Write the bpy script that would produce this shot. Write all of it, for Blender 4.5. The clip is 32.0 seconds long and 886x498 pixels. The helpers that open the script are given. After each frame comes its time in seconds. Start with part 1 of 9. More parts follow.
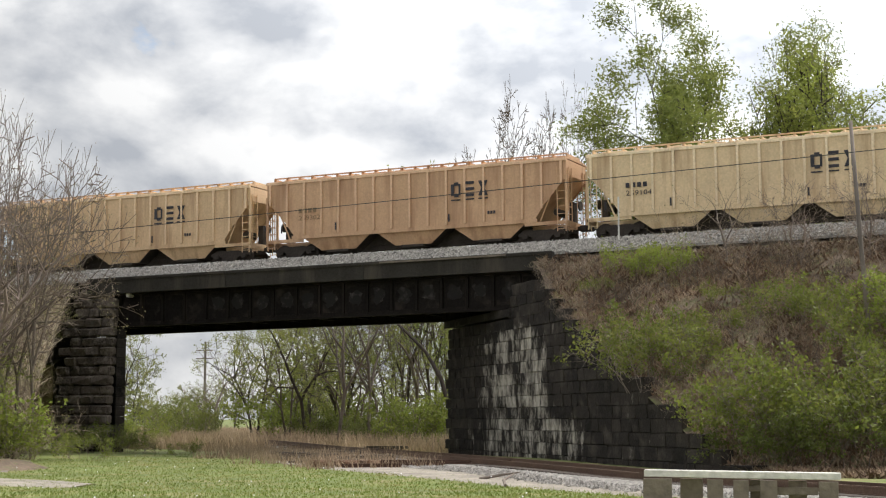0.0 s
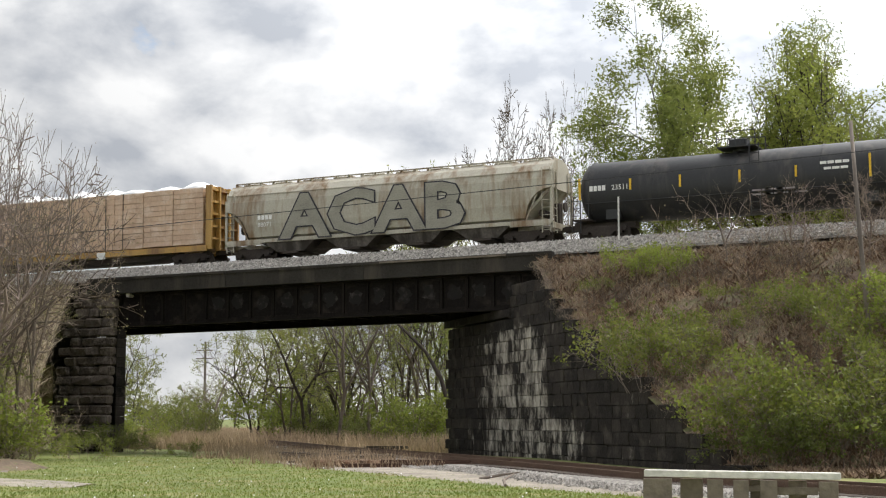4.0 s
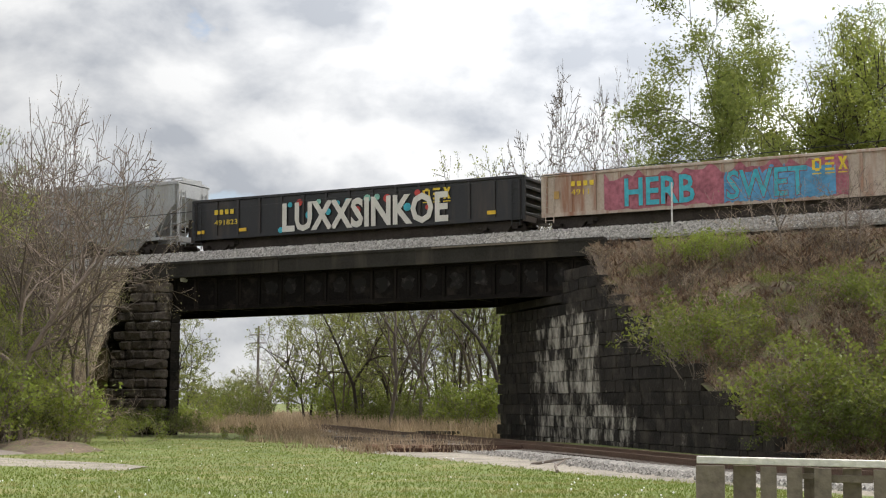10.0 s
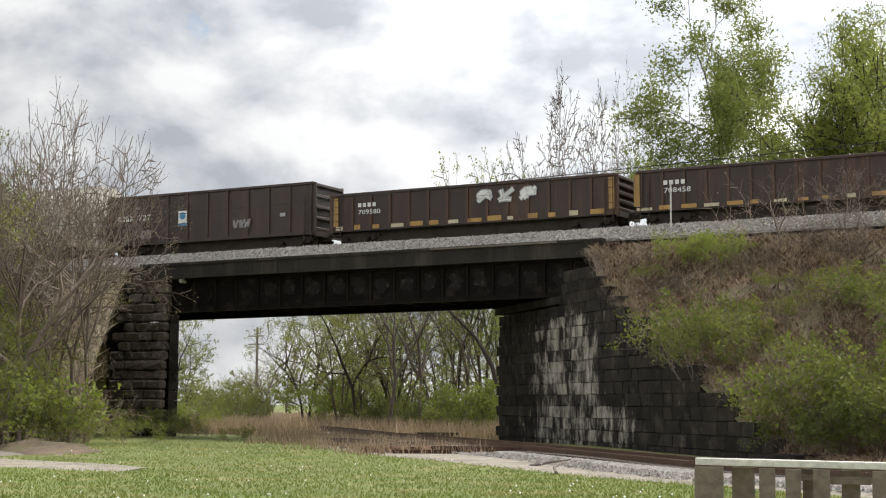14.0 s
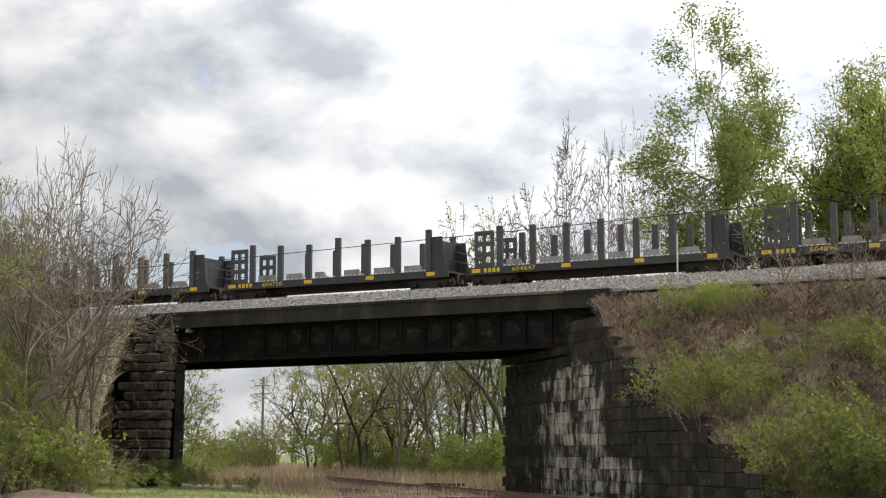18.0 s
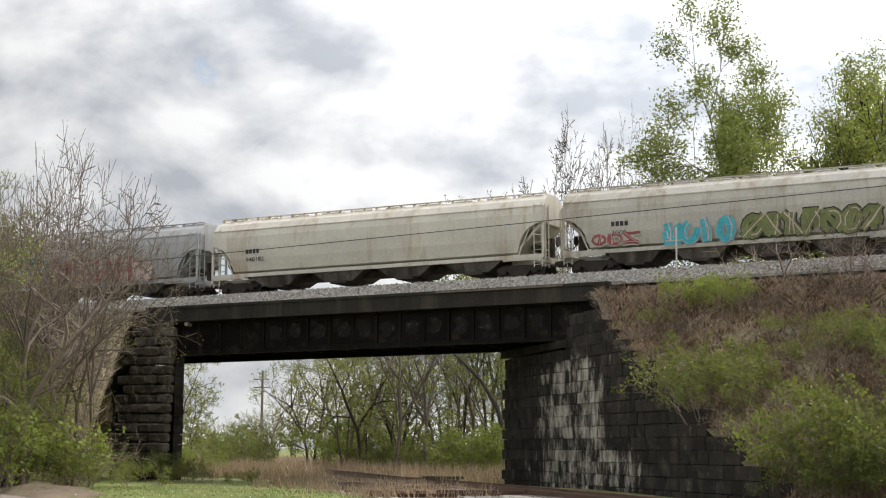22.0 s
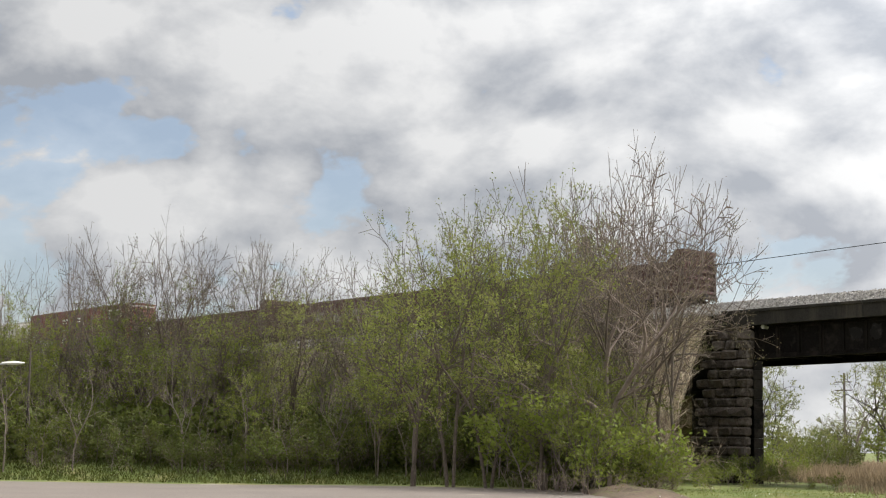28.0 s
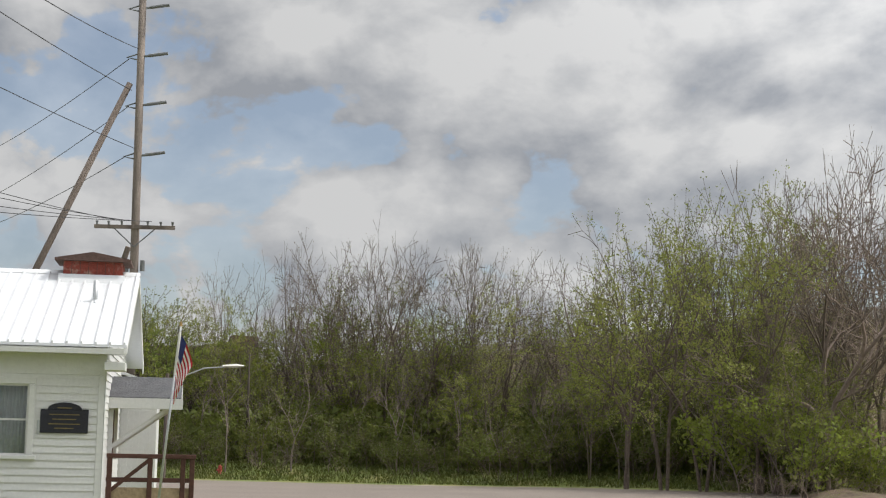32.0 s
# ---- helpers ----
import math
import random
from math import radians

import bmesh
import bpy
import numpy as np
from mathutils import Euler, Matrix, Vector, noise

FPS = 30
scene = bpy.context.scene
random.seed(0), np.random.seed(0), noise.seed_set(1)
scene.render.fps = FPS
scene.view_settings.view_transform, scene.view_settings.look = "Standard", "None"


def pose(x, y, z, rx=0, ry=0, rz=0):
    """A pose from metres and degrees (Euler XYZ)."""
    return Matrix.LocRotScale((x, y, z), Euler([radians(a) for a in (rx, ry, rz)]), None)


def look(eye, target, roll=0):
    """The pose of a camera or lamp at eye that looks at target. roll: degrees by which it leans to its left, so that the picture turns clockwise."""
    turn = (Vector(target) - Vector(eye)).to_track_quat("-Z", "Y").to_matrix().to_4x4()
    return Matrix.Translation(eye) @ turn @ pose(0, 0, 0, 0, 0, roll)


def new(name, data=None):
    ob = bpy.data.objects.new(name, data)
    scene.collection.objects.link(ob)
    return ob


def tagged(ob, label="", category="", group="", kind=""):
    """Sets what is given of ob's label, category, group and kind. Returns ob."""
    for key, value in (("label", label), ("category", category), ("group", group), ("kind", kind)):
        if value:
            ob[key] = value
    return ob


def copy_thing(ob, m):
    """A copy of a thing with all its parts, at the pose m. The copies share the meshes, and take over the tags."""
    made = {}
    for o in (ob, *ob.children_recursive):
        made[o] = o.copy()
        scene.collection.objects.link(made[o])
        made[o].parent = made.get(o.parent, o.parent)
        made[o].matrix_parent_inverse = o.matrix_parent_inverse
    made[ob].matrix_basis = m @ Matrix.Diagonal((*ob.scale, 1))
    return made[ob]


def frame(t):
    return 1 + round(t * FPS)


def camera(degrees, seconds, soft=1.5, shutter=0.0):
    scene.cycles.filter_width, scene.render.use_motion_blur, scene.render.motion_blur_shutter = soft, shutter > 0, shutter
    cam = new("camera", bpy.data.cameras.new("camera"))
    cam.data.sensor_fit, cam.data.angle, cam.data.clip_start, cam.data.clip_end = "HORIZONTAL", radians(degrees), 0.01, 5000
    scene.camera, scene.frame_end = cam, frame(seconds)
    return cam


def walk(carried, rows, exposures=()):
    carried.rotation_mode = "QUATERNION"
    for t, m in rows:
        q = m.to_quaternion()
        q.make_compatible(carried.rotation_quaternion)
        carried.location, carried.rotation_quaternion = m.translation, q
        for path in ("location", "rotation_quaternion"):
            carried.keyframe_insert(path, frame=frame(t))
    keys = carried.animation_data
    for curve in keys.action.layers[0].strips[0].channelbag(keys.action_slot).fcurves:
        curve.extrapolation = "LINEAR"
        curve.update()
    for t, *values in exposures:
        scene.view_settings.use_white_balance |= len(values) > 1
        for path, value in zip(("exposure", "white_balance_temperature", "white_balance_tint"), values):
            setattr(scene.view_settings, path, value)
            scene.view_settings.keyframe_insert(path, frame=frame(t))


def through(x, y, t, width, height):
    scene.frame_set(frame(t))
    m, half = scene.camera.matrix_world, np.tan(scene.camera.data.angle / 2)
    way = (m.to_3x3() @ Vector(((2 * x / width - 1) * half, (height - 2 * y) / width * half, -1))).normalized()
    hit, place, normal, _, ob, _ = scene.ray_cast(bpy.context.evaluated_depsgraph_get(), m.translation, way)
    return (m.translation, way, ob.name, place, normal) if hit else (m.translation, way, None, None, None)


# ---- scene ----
# ---- camera and its way: a hand-held pan from one spot ----
EYE = Vector((0.0, 0.0, 1.6))


def aim(yaw, pitch, roll):
    """A pose at the eye: yaw to the left of +y, pitch up, roll, in degrees."""
    a, b = radians(yaw), radians(pitch)
    return look(EYE, EYE + 10 * Vector((-math.sin(a) * math.cos(b), math.cos(a) * math.cos(b), math.sin(b))), roll)


cam = camera(32.22, 32.0, soft=1.15)
walk(cam, [
    (0, aim(25.0, 6.32, -0.03)), (3, aim(25.0, 6.32, -0.03)), (7.0, aim(25.0, 6.32, -0.03)), (7.2, aim(25.0, 6.33, -0.03)),
    (7.3, aim(25.15, 6.3, 0.05)), (7.4, aim(26.8, 5.85, 0.4)), (7.5, aim(27.35, 5.67, 0.54)), (7.7, aim(27.1, 5.8, 0.45)),
    (8.0, aim(26.89, 5.88, 0.37)), (8.5, aim(26.93, 5.83, 0.35)), (9.0, aim(26.95, 5.76, 0.34)), (10.0, aim(26.96, 5.77, 0.30)),
    (11.0, aim(26.96, 5.82, 0.34)), (12.0, aim(26.93, 5.85, 0.38)), (13.0, aim(26.93, 5.86, 0.36)), (14.0, aim(26.92, 5.82, 0.35)),
    (14.5, aim(27.06, 5.91, 0.40)), (15.0, aim(27.18, 7.35, 0.41)), (15.5, aim(27.16, 7.55, 0.45)), (17.5, aim(27.15, 7.67, 0.48)),
    (18.0, aim(27.18, 7.68, 0.48)), (18.5, aim(27.16, 7.61, 0.43)), (19.0, aim(27.12, 7.59, 0.46)), (19.5, aim(27.09, 7.57, 0.42)),
    (20.0, aim(27.03, 7.54, 0.40)), (20.5, aim(27.04, 7.54, 0.42)), (21.0, aim(27.11, 7.52, 0.43)), (21.5, aim(27.14, 7.45, 0.46)),
    (22.0, aim(27.14, 7.43, 0.40)), (23.0, aim(27.16, 7.44, 0.39)), (24.0, aim(27.14, 7.43, 0.39)), (24.5, aim(27.13, 7.43, 0.40)),
    (26.0, aim(27.2, 7.36, 0.43)), (26.5, aim(27.55, 7.33, 0.46)), (27.0, aim(32.41, 7.47, 0.49)), (27.5, aim(40.95, 7.39, 0.55)), (28.0, aim(48.49, 7.32, 0.89)),
    (28.3, aim(52.6, 7.27, 0.99)), (28.5, aim(55.51, 7.23, 1.08)), (28.7, aim(57.2, 7.18, 0.95)), (29.0, aim(57.59, 7.12, 0.78)),
    (29.5, aim(57.32, 6.98, 0.70)), (30.0, aim(56.88, 7.06, 0.85)), (30.5, aim(56.71, 7.13, 1.11)), (31.0, aim(56.53, 7.18, 1.03)),
    (31.5, aim(56.43, 7.20, 1.08)), (32.0, aim(56.37, 7.26, 1.14))],
     exposures=[(0.0, -0.07), (26.5, -0.07), (27.5, -0.05), (28.1, -0.05), (28.8, -0.27), (32.0, -0.31)])

# ---- world, sun ----
SUN_AZ, SUN_EL = radians(28), radians(54)   # azimuth from +y towards +x
world = bpy.data.worlds.new("sky")
scene.world = world
world.use_nodes = True
wt = world.node_tree
wt.nodes.clear()


def wnode(kind, **inputs):
    n = wt.nodes.new(kind)
    for k, v in inputs.items():
        n.inputs[k].default_value = v
    return n


w_co = wnode("ShaderNodeTexCoord")
w_map = wnode("ShaderNodeMapping")
w_map.inputs["Location"].default_value = (3.1, 1.45, 0.4)
w_map.inputs["Scale"].default_value = (1.0, 1.0, 1.6)
wt.links.new(w_co.outputs["Generated"], w_map.inputs["Vector"])
w_up = wnode("ShaderNodeMapping")
w_up.inputs["Location"].default_value = (0.012, 0.02, 0.06)
wt.links.new(w_map.outputs[0], w_up.inputs["Vector"])
w_n1 = wnode("ShaderNodeTexNoise", Scale=7.6, Detail=9.0, Roughness=0.53, Distortion=0.15)
w_n2 = wnode("ShaderNodeTexNoise", Scale=7.6, Detail=9.0, Roughness=0.53, Distortion=0.15)
wt.links.new(w_map.outputs[0], w_n1.inputs["Vector"])
wt.links.new(w_up.outputs[0], w_n2.inputs["Vector"])
w_cover = wnode("ShaderNodeValToRGB")
w_cover.color_ramp.elements[0].position, w_cover.color_ramp.elements[1].position = 0.445, 0.475
w_cover.color_ramp.elements[0].color = (0.42, 0.42, 0.42, 1)
w_rim = wnode("ShaderNodeMath")
w_rim.operation = "SUBTRACT"
wt.links.new(w_n1.outputs[0], w_rim.inputs[0])
wt.links.new(w_n2.outputs[0], w_rim.inputs[1])
w_shade = wnode("ShaderNodeValToRGB")
w_shade.color_ramp.elements[0].position, w_shade.color_ramp.elements[1].position = 0.0, 0.25
w_shade.color_ramp.elements[0].color = (0.69, 0.73, 0.80, 1)
w_shade.color_ramp.elements[1].color = (1.36, 1.365, 1.37, 1)
w_mid = wnode("ShaderNodeMath")
w_mid.inputs[1].default_value = 0.13
wt.links.new(w_rim.outputs[0], w_mid.inputs[0])
wt.links.new(w_mid.outputs[0], w_shade.inputs[0])
w_dot = wnode("ShaderNodeVectorMath")
w_dot.operation = "DOT_PRODUCT"
w_dot.inputs[1].default_value = (math.sin(SUN_AZ) * math.cos(SUN_EL), math.cos(SUN_AZ) * math.cos(SUN_EL), math.sin(SUN_EL))
wt.links.new(w_co.outputs["Generated"], w_dot.inputs[0])
w_pos = wnode("ShaderNodeMath")
w_pos.operation = "MAXIMUM"
w_pos.inputs[1].default_value = 0.0
wt.links.new(w_dot.outputs["Value"], w_pos.inputs[0])
w_pow = wnode("ShaderNodeMath")
w_pow.operation = "POWER"
w_pow.inputs[1].default_value = 3.2
wt.links.new(w_pos.outputs[0], w_pow.inputs[0])
w_thick = wnode("ShaderNodeMath")
w_thick.operation = "MULTIPLY_ADD"
w_thick.inputs[1].default_value = 1.25
wt.links.new(w_pow.outputs[0], w_thick.inputs[0])
wt.links.new(w_n1.outputs[0], w_thick.inputs[2])
wt.links.new(w_thick.outputs[0], w_cover.inputs[0])
w_near = wnode("ShaderNodeMath")
w_near.operation = "MULTIPLY_ADD"
w_near.inputs[1].default_value, w_near.inputs[2].default_value = 2.6, 0.425
wt.links.new(w_pow.outputs[0], w_near.inputs[0])
w_anti = wnode("ShaderNodeMath")
w_anti.operation = "MULTIPLY"
w_anti.inputs[1].default_value = -2.2
wt.links.new(w_dot.outputs["Value"], w_anti.inputs[0])
w_front = wnode("ShaderNodeMath")
w_front.operation = "MAXIMUM"
w_front.inputs[1].default_value = 0.0
wt.links.new(w_anti.outputs[0], w_front.inputs[0])
w_both = wnode("ShaderNodeMath")
wt.links.new(w_near.outputs[0], w_both.inputs[0])
wt.links.new(w_front.outputs[0], w_both.inputs[1])
w_lit = wnode("ShaderNodeVectorMath")
w_lit.operation = "SCALE"
wt.links.new(w_shade.outputs[0], w_lit.inputs[0])
wt.links.new(w_both.outputs[0], w_lit.inputs["Scale"])
w_sky = wnode("ShaderNodeTexSky")
w_sky.sky_type, w_sky.sun_disc = "NISHITA", False
w_sky.sun_elevation, w_sky.sun_rotation = SUN_EL, SUN_AZ
w_sky.air_density, w_sky.dust_density = 1.0, 2.0
w_dim = wnode("ShaderNodeVectorMath")
w_dim.operation = "SCALE"
w_dim.inputs["Scale"].default_value = 0.13
wt.links.new(w_sky.outputs[0], w_dim.inputs[0])
w_mix = wnode("ShaderNodeMix")
w_mix.data_type = "RGBA"
wt.links.new(w_cover.outputs[0], w_mix.inputs["Factor"])
wt.links.new(w_dim.outputs[0], w_mix.inputs[6])
wt.links.new(w_lit.outputs[0], w_mix.inputs[7])
w_bg = wnode("ShaderNodeBackground", Strength=1.3)
wt.links.new(w_mix.outputs[2], w_bg.inputs["Color"])
w_out = wnode("ShaderNodeOutputWorld")
wt.links.new(w_bg.outputs[0], w_out.inputs[0])

sun = new("sun", bpy.data.lights.new("sun", "SUN"))
sun.data.energy, sun.data.angle, sun.data.color = 3.2, radians(1.5), (1.0, 0.95, 0.86)
sun.matrix_world = look((0, 0, 0), (-math.sin(SUN_AZ) * math.cos(SUN_EL), -math.cos(SUN_AZ) * math.cos(SUN_EL), -math.sin(SUN_EL)))
scene.view_settings.exposure = 0.0


# ---- materials ----
def mat(name, base, rough=0.75, metal=0.0, var=0.25, scale=0.6, fine=14.0, bump=0.15, tint=None, cover=0.5, streak=None, rand=0.0, where="Object", spec=0.3, through=0.0):
    """A procedural surface: base colour with variation at two scales; tint lies in patches (streak: drawn out downwards) over about cover of it."""
    m = bpy.data.materials.new(name)
    m.use_nodes = True
    nt = m.node_tree
    nodes, links = nt.nodes, nt.links
    b = nodes["Principled BSDF"]
    b.inputs["Roughness"].default_value, b.inputs["Metallic"].default_value = rough, metal
    b.inputs["Specular IOR Level"].default_value = spec
    if where == "World":
        co = nodes.new("ShaderNodeNewGeometry").outputs["Position"]
    else:
        co = nodes.new("ShaderNodeTexCoord").outputs[where]
    big = nodes.new("ShaderNodeTexNoise")
    big.inputs["Scale"].default_value, big.inputs["Detail"].default_value = scale, 5.0
    small = nodes.new("ShaderNodeTexNoise")
    small.inputs["Scale"].default_value, small.inputs["Detail"].default_value = fine, 4.0
    links.new(co, big.inputs["Vector"])
    links.new(co, small.inputs["Vector"])
    both = nodes.new("ShaderNodeMath")
    both.operation = "ADD"
    links.new(big.outputs[0], both.inputs[0])
    links.new(small.outputs[0], both.inputs[1])
    last = both.outputs[0]
    if rand:
        info = nodes.new("ShaderNodeObjectInfo")
        r = nodes.new("ShaderNodeMath")
        r.operation = "MULTIPLY_ADD"
        r.inputs[1].default_value, r.inputs[2].default_value = rand, -rand / 2
        links.new(info.outputs["Random"], r.inputs[0])
        add = nodes.new("ShaderNodeMath")
        links.new(last, add.inputs[0])
        links.new(r.outputs[0], add.inputs[1])
        last = add.outputs[0]
    span = nodes.new("ShaderNodeMapRange")
    span.inputs["From Min"].default_value, span.inputs["From Max"].default_value = 0.65, 1.35
    span.inputs["To Min"].default_value, span.inputs["To Max"].default_value = 1 - var, 1 + var
    links.new(last, span.inputs["Value"])
    mul = nodes.new("ShaderNodeVectorMath")
    mul.operation = "SCALE"
    mul.inputs[0].default_value = base
    links.new(span.outputs[0], mul.inputs["Scale"])
    colour = mul.outputs[0]
    if tint:
        sp = nodes.new("ShaderNodeMapping")
        k = streak or 1.0
        sp.inputs["Scale"].default_value = (k, k, k * (0.12 if streak else 1.0))
        links.new(co, sp.inputs["Vector"])
        n3 = nodes.new("ShaderNodeTexNoise")
        n3.inputs["Scale"].default_value, n3.inputs["Detail"].default_value = (1.0 if streak else scale * 2.3), 6.0
        n3.inputs["Roughness"].default_value = 0.62
        links.new(sp.outputs[0], n3.inputs["Vector"])
        rp = nodes.new("ShaderNodeMapRange")
        lo = 0.68 - 0.36 * cover
        rp.inputs["From Min"].default_value, rp.inputs["From Max"].default_value = lo - 0.06, lo + 0.1
        links.new(n3.outputs[0], rp.inputs["Value"])
        mx = nodes.new("ShaderNodeMix")
        mx.data_type = "RGBA"
        mx.inputs[7].default_value = (*tint, 1)
        links.new(rp.outputs[0], mx.inputs["Factor"])
        links.new(colour, mx.inputs[6])
        colour = mx.outputs[2]
    links.new(colour, b.inputs["Base Color"])
    if bump:
        bp = nodes.new("ShaderNodeBump")
        bp.inputs["Strength"].default_value, bp.inputs["Distance"].default_value = min(1.0, bump * 3), 0.03
        links.new(small.outputs[0], bp.inputs["Height"])
        links.new(bp.outputs[0], b.inputs["Normal"])
    if through:
        tr = nodes.new("ShaderNodeBsdfTranslucent")
        links.new(colour, tr.inputs["Color"])
        ms = nodes.new("ShaderNodeMixShader")
        ms.inputs[0].default_value = through
        links.new(b.outputs[0], ms.inputs[1])
        links.new(tr.outputs[0], ms.inputs[2])
        links.new(ms.outputs[0], nodes["Material Output"].inputs["Surface"])
    return m


class Build:
    """Gathers vertices and faces of one mesh."""

    def __init__(self):
        self.v, self.f = [], []

    def add(self, verts, faces):
        n = len(self.v)
        self.v.extend(tuple(p) for p in verts)
        self.f.extend(tuple(i + n for i in f) for f in faces)
        return self

    def box(self, x0, x1, y0, y1, z0, z1, m=None):
        vs = [Vector((x, y, z)) for z in (z0, z1) for x, y in ((x0, y0), (x1, y0), (x1, y1), (x0, y1))]
        if m is not None:
            vs = [m @ p for p in vs]
        return self.add(vs, [(3, 2, 1, 0), (4, 5, 6, 7), (0, 1, 5, 4), (1, 2, 6, 5), (2, 3, 7, 6), (3, 0, 4, 7)])

    def chamfer(self, x0, x1, y0, y1, z0, z1, c, m=None):
        """A box with its edges cut by c."""
        vs, idx = [], {}
        for ix, x in enumerate((x0, x1)):
            for iy, y in enumerate((y0, y1)):
                for iz, z in enumerate((z0, z1)):
                    sx, sy, sz = (c if ix == 0 else -c), (c if iy == 0 else -c), (c if iz == 0 else -c)
                    for k, p in enumerate(((x, y + sy, z + sz), (x + sx, y, z + sz), (x + sx, y + sy, z))):
                        idx[ix, iy, iz, k] = len(vs)
                        vs.append(Vector(p) if m is None else m @ Vector(p))
        g = idx
        fs = []
        for s in (0, 1):
            fs.append([g[s, 0, 0, 0], g[s, 1, 0, 0], g[s, 1, 1, 0], g[s, 0, 1, 0]][:: 1 if s else -1])
            fs.append([g[0, s, 0, 1], g[1, s, 0, 1], g[1, s, 1, 1], g[0, s, 1, 1]][:: -1 if s else 1])
            fs.append([g[0, 0, s, 2], g[1, 0, s, 2], g[1, 1, s, 2], g[0, 1, s, 2]][:: 1 if s else -1])
        for a in (0, 1):
            for b in (0, 1):
                fs.append((g[a, b, 0, 0], g[a, b, 1, 0], g[a, b, 1, 1], g[a, b, 0, 1]))
                fs.append((g[a, 0, b, 0], g[a, 1, b, 0], g[a, 1, b, 2], g[a, 0, b, 2]))
                fs.append((g[0, a, b, 1], g[1, a, b, 1], g[1, a, b, 2], g[0, a, b, 2]))
                for c2 in (0, 1):
                    fs.append((g[a, b, c2, 0], g[a, b, c2, 1], g[a, b, c2, 2]))
        return self.add(vs, fs)

    def prism(self, ring, y0, y1):
        """A polygon in x, z drawn out along y."""
        n = len(ring)
        return self.add([(x, y, z) for y in (y0, y1) for x, z in ring],
                        [tuple(range(n)), tuple(range(2 * n - 1, n - 1, -1))] + [(i, i + n, (i + 1) % n + n, (i + 1) % n) for i in range(n)])

    def prism_x(self, ring, x0, x1):
        """A polygon in y, z drawn out along x."""
        n = len(ring)
        return self.add([(x, y, z) for x in (x0, x1) for y, z in ring],
                        [tuple(range(n - 1, -1, -1)), tuple(range(n, 2 * n))] + [((i + 1) % n, (i + 1) % n + n, i + n, i) for i in range(n)])

    def loft(self, rings, caps=True):
        n = len(rings[0])
        base = len(self.v)
        for r in rings:
            self.v.extend(tuple(p) for p in r)
        for k in range(len(rings) - 1):
            for i in range(n):
                j = (i + 1) % n
                self.f.append((base + k * n + i, base + k * n + j, base + (k + 1) * n + j, base + (k + 1) * n + i))
        if caps:
            self.f.append(tuple(base + i for i in range(n - 1, -1, -1)))
            self.f.append(tuple(base + (len(rings) - 1) * n + i for i in range(n)))
        return self

    def tube(self, pts, radii, n=6, caps=True):
        rings = []
        pts = [Vector(p) for p in pts]
        for i, p in enumerate(pts):
            d = (pts[min(i + 1, len(pts) - 1)] - pts[max(i - 1, 0)]).normalized()
            a = d.orthogonal().normalized() if i == 0 else (rings_a - d * rings_a.dot(d)).normalized()
            rings_a = a
            b = d.cross(a)
            r = radii[i] if isinstance(radii, (list, tuple)) else radii
            rings.append([p + r * (math.cos(t) * a + math.sin(t) * b) for t in (2 * math.pi * k / n for k in range(n))])
        return self.loft(rings, caps)

    def mesh(self, name, material, smooth=False):
        me = bpy.data.meshes.new(name)
        me.from_pydata(self.v, [], self.f)
        me.validate()
        bm = bmesh.new()
        bm.from_mesh(me)
        bmesh.ops.recalc_face_normals(bm, faces=bm.faces)
        bm.to_mesh(me)
        bm.free()
        if smooth:
            me.shade_smooth()
        if material:
            me.materials.append(material)
        return me


def part(name, build, material, parent=None, label="", smooth=False, at=None):
    ob = new(name, build if isinstance(build, bpy.types.Mesh) else build.mesh(name, material, smooth))
    if parent is not None:
        ob.parent = parent
    if at is not None:
        ob.matrix_basis = at
    return tagged(ob, label)


def thing(name, label, category, at=None, group="", kind=""):
    ob = new(name)
    ob.empty_display_size = 0.3
    if at is not None:
        ob.matrix_basis = at
    return tagged(ob, label, category, group, kind)


def lines(text, height, material, name, parent, at, label="", squeeze=1.0, bold=0.0):
    """Letters of the built-in font as a thin mesh."""
    cu = bpy.data.curves.new(name, "FONT")
    cu.body, cu.size, cu.extrude, cu.resolution_u = text, height / 0.72, 0.004, 2
    cu.offset = bold
    ob = new(name, cu)
    me = bpy.data.meshes.new_from_object(ob.evaluated_get(bpy.context.evaluated_depsgraph_get()))
    bpy.data.objects.remove(ob)
    bpy.data.curves.remove(cu)
    me.materials.clear()
    me.materials.append(material)
    ob = new(name, me)
    ob.parent = parent
    ob.matrix_basis = at @ Matrix.Diagonal((squeeze, 1, 1, 1))
    return tagged(ob, label)


def smoothstep(a, b, x):
    t = min(1.0, max(0.0, (x - a) / (b - a)))
    return t * t * (3 - 2 * t)


M = {}
M["grass"] = mat("grass_ground", (0.115, 0.142, 0.036), 0.9, var=0.4, scale=0.22, fine=7, bump=0.4, tint=(0.20, 0.18, 0.07), cover=0.36)
M["blade"] = mat("grass_blades", (0.15, 0.19, 0.036), 0.7, var=0.28, scale=0.2, fine=3, bump=0, tint=(0.25, 0.235, 0.08), cover=0.33, through=0.35)
M["dry_grass"] = mat("dry_grass", (0.29, 0.215, 0.145), 0.9, var=0.7, scale=0.5, fine=5, bump=0, through=0.2)
M["soil"] = mat("embankment_soil", (0.115, 0.083, 0.058), 0.95, var=0.5, scale=0.5, fine=6, bump=0.5, tint=(0.12, 0.13, 0.05), cover=0.35)
M["ballast"] = mat("ballast", (0.20, 0.185, 0.165), 0.9, var=0.85, scale=5.0, fine=14, bump=0.6)
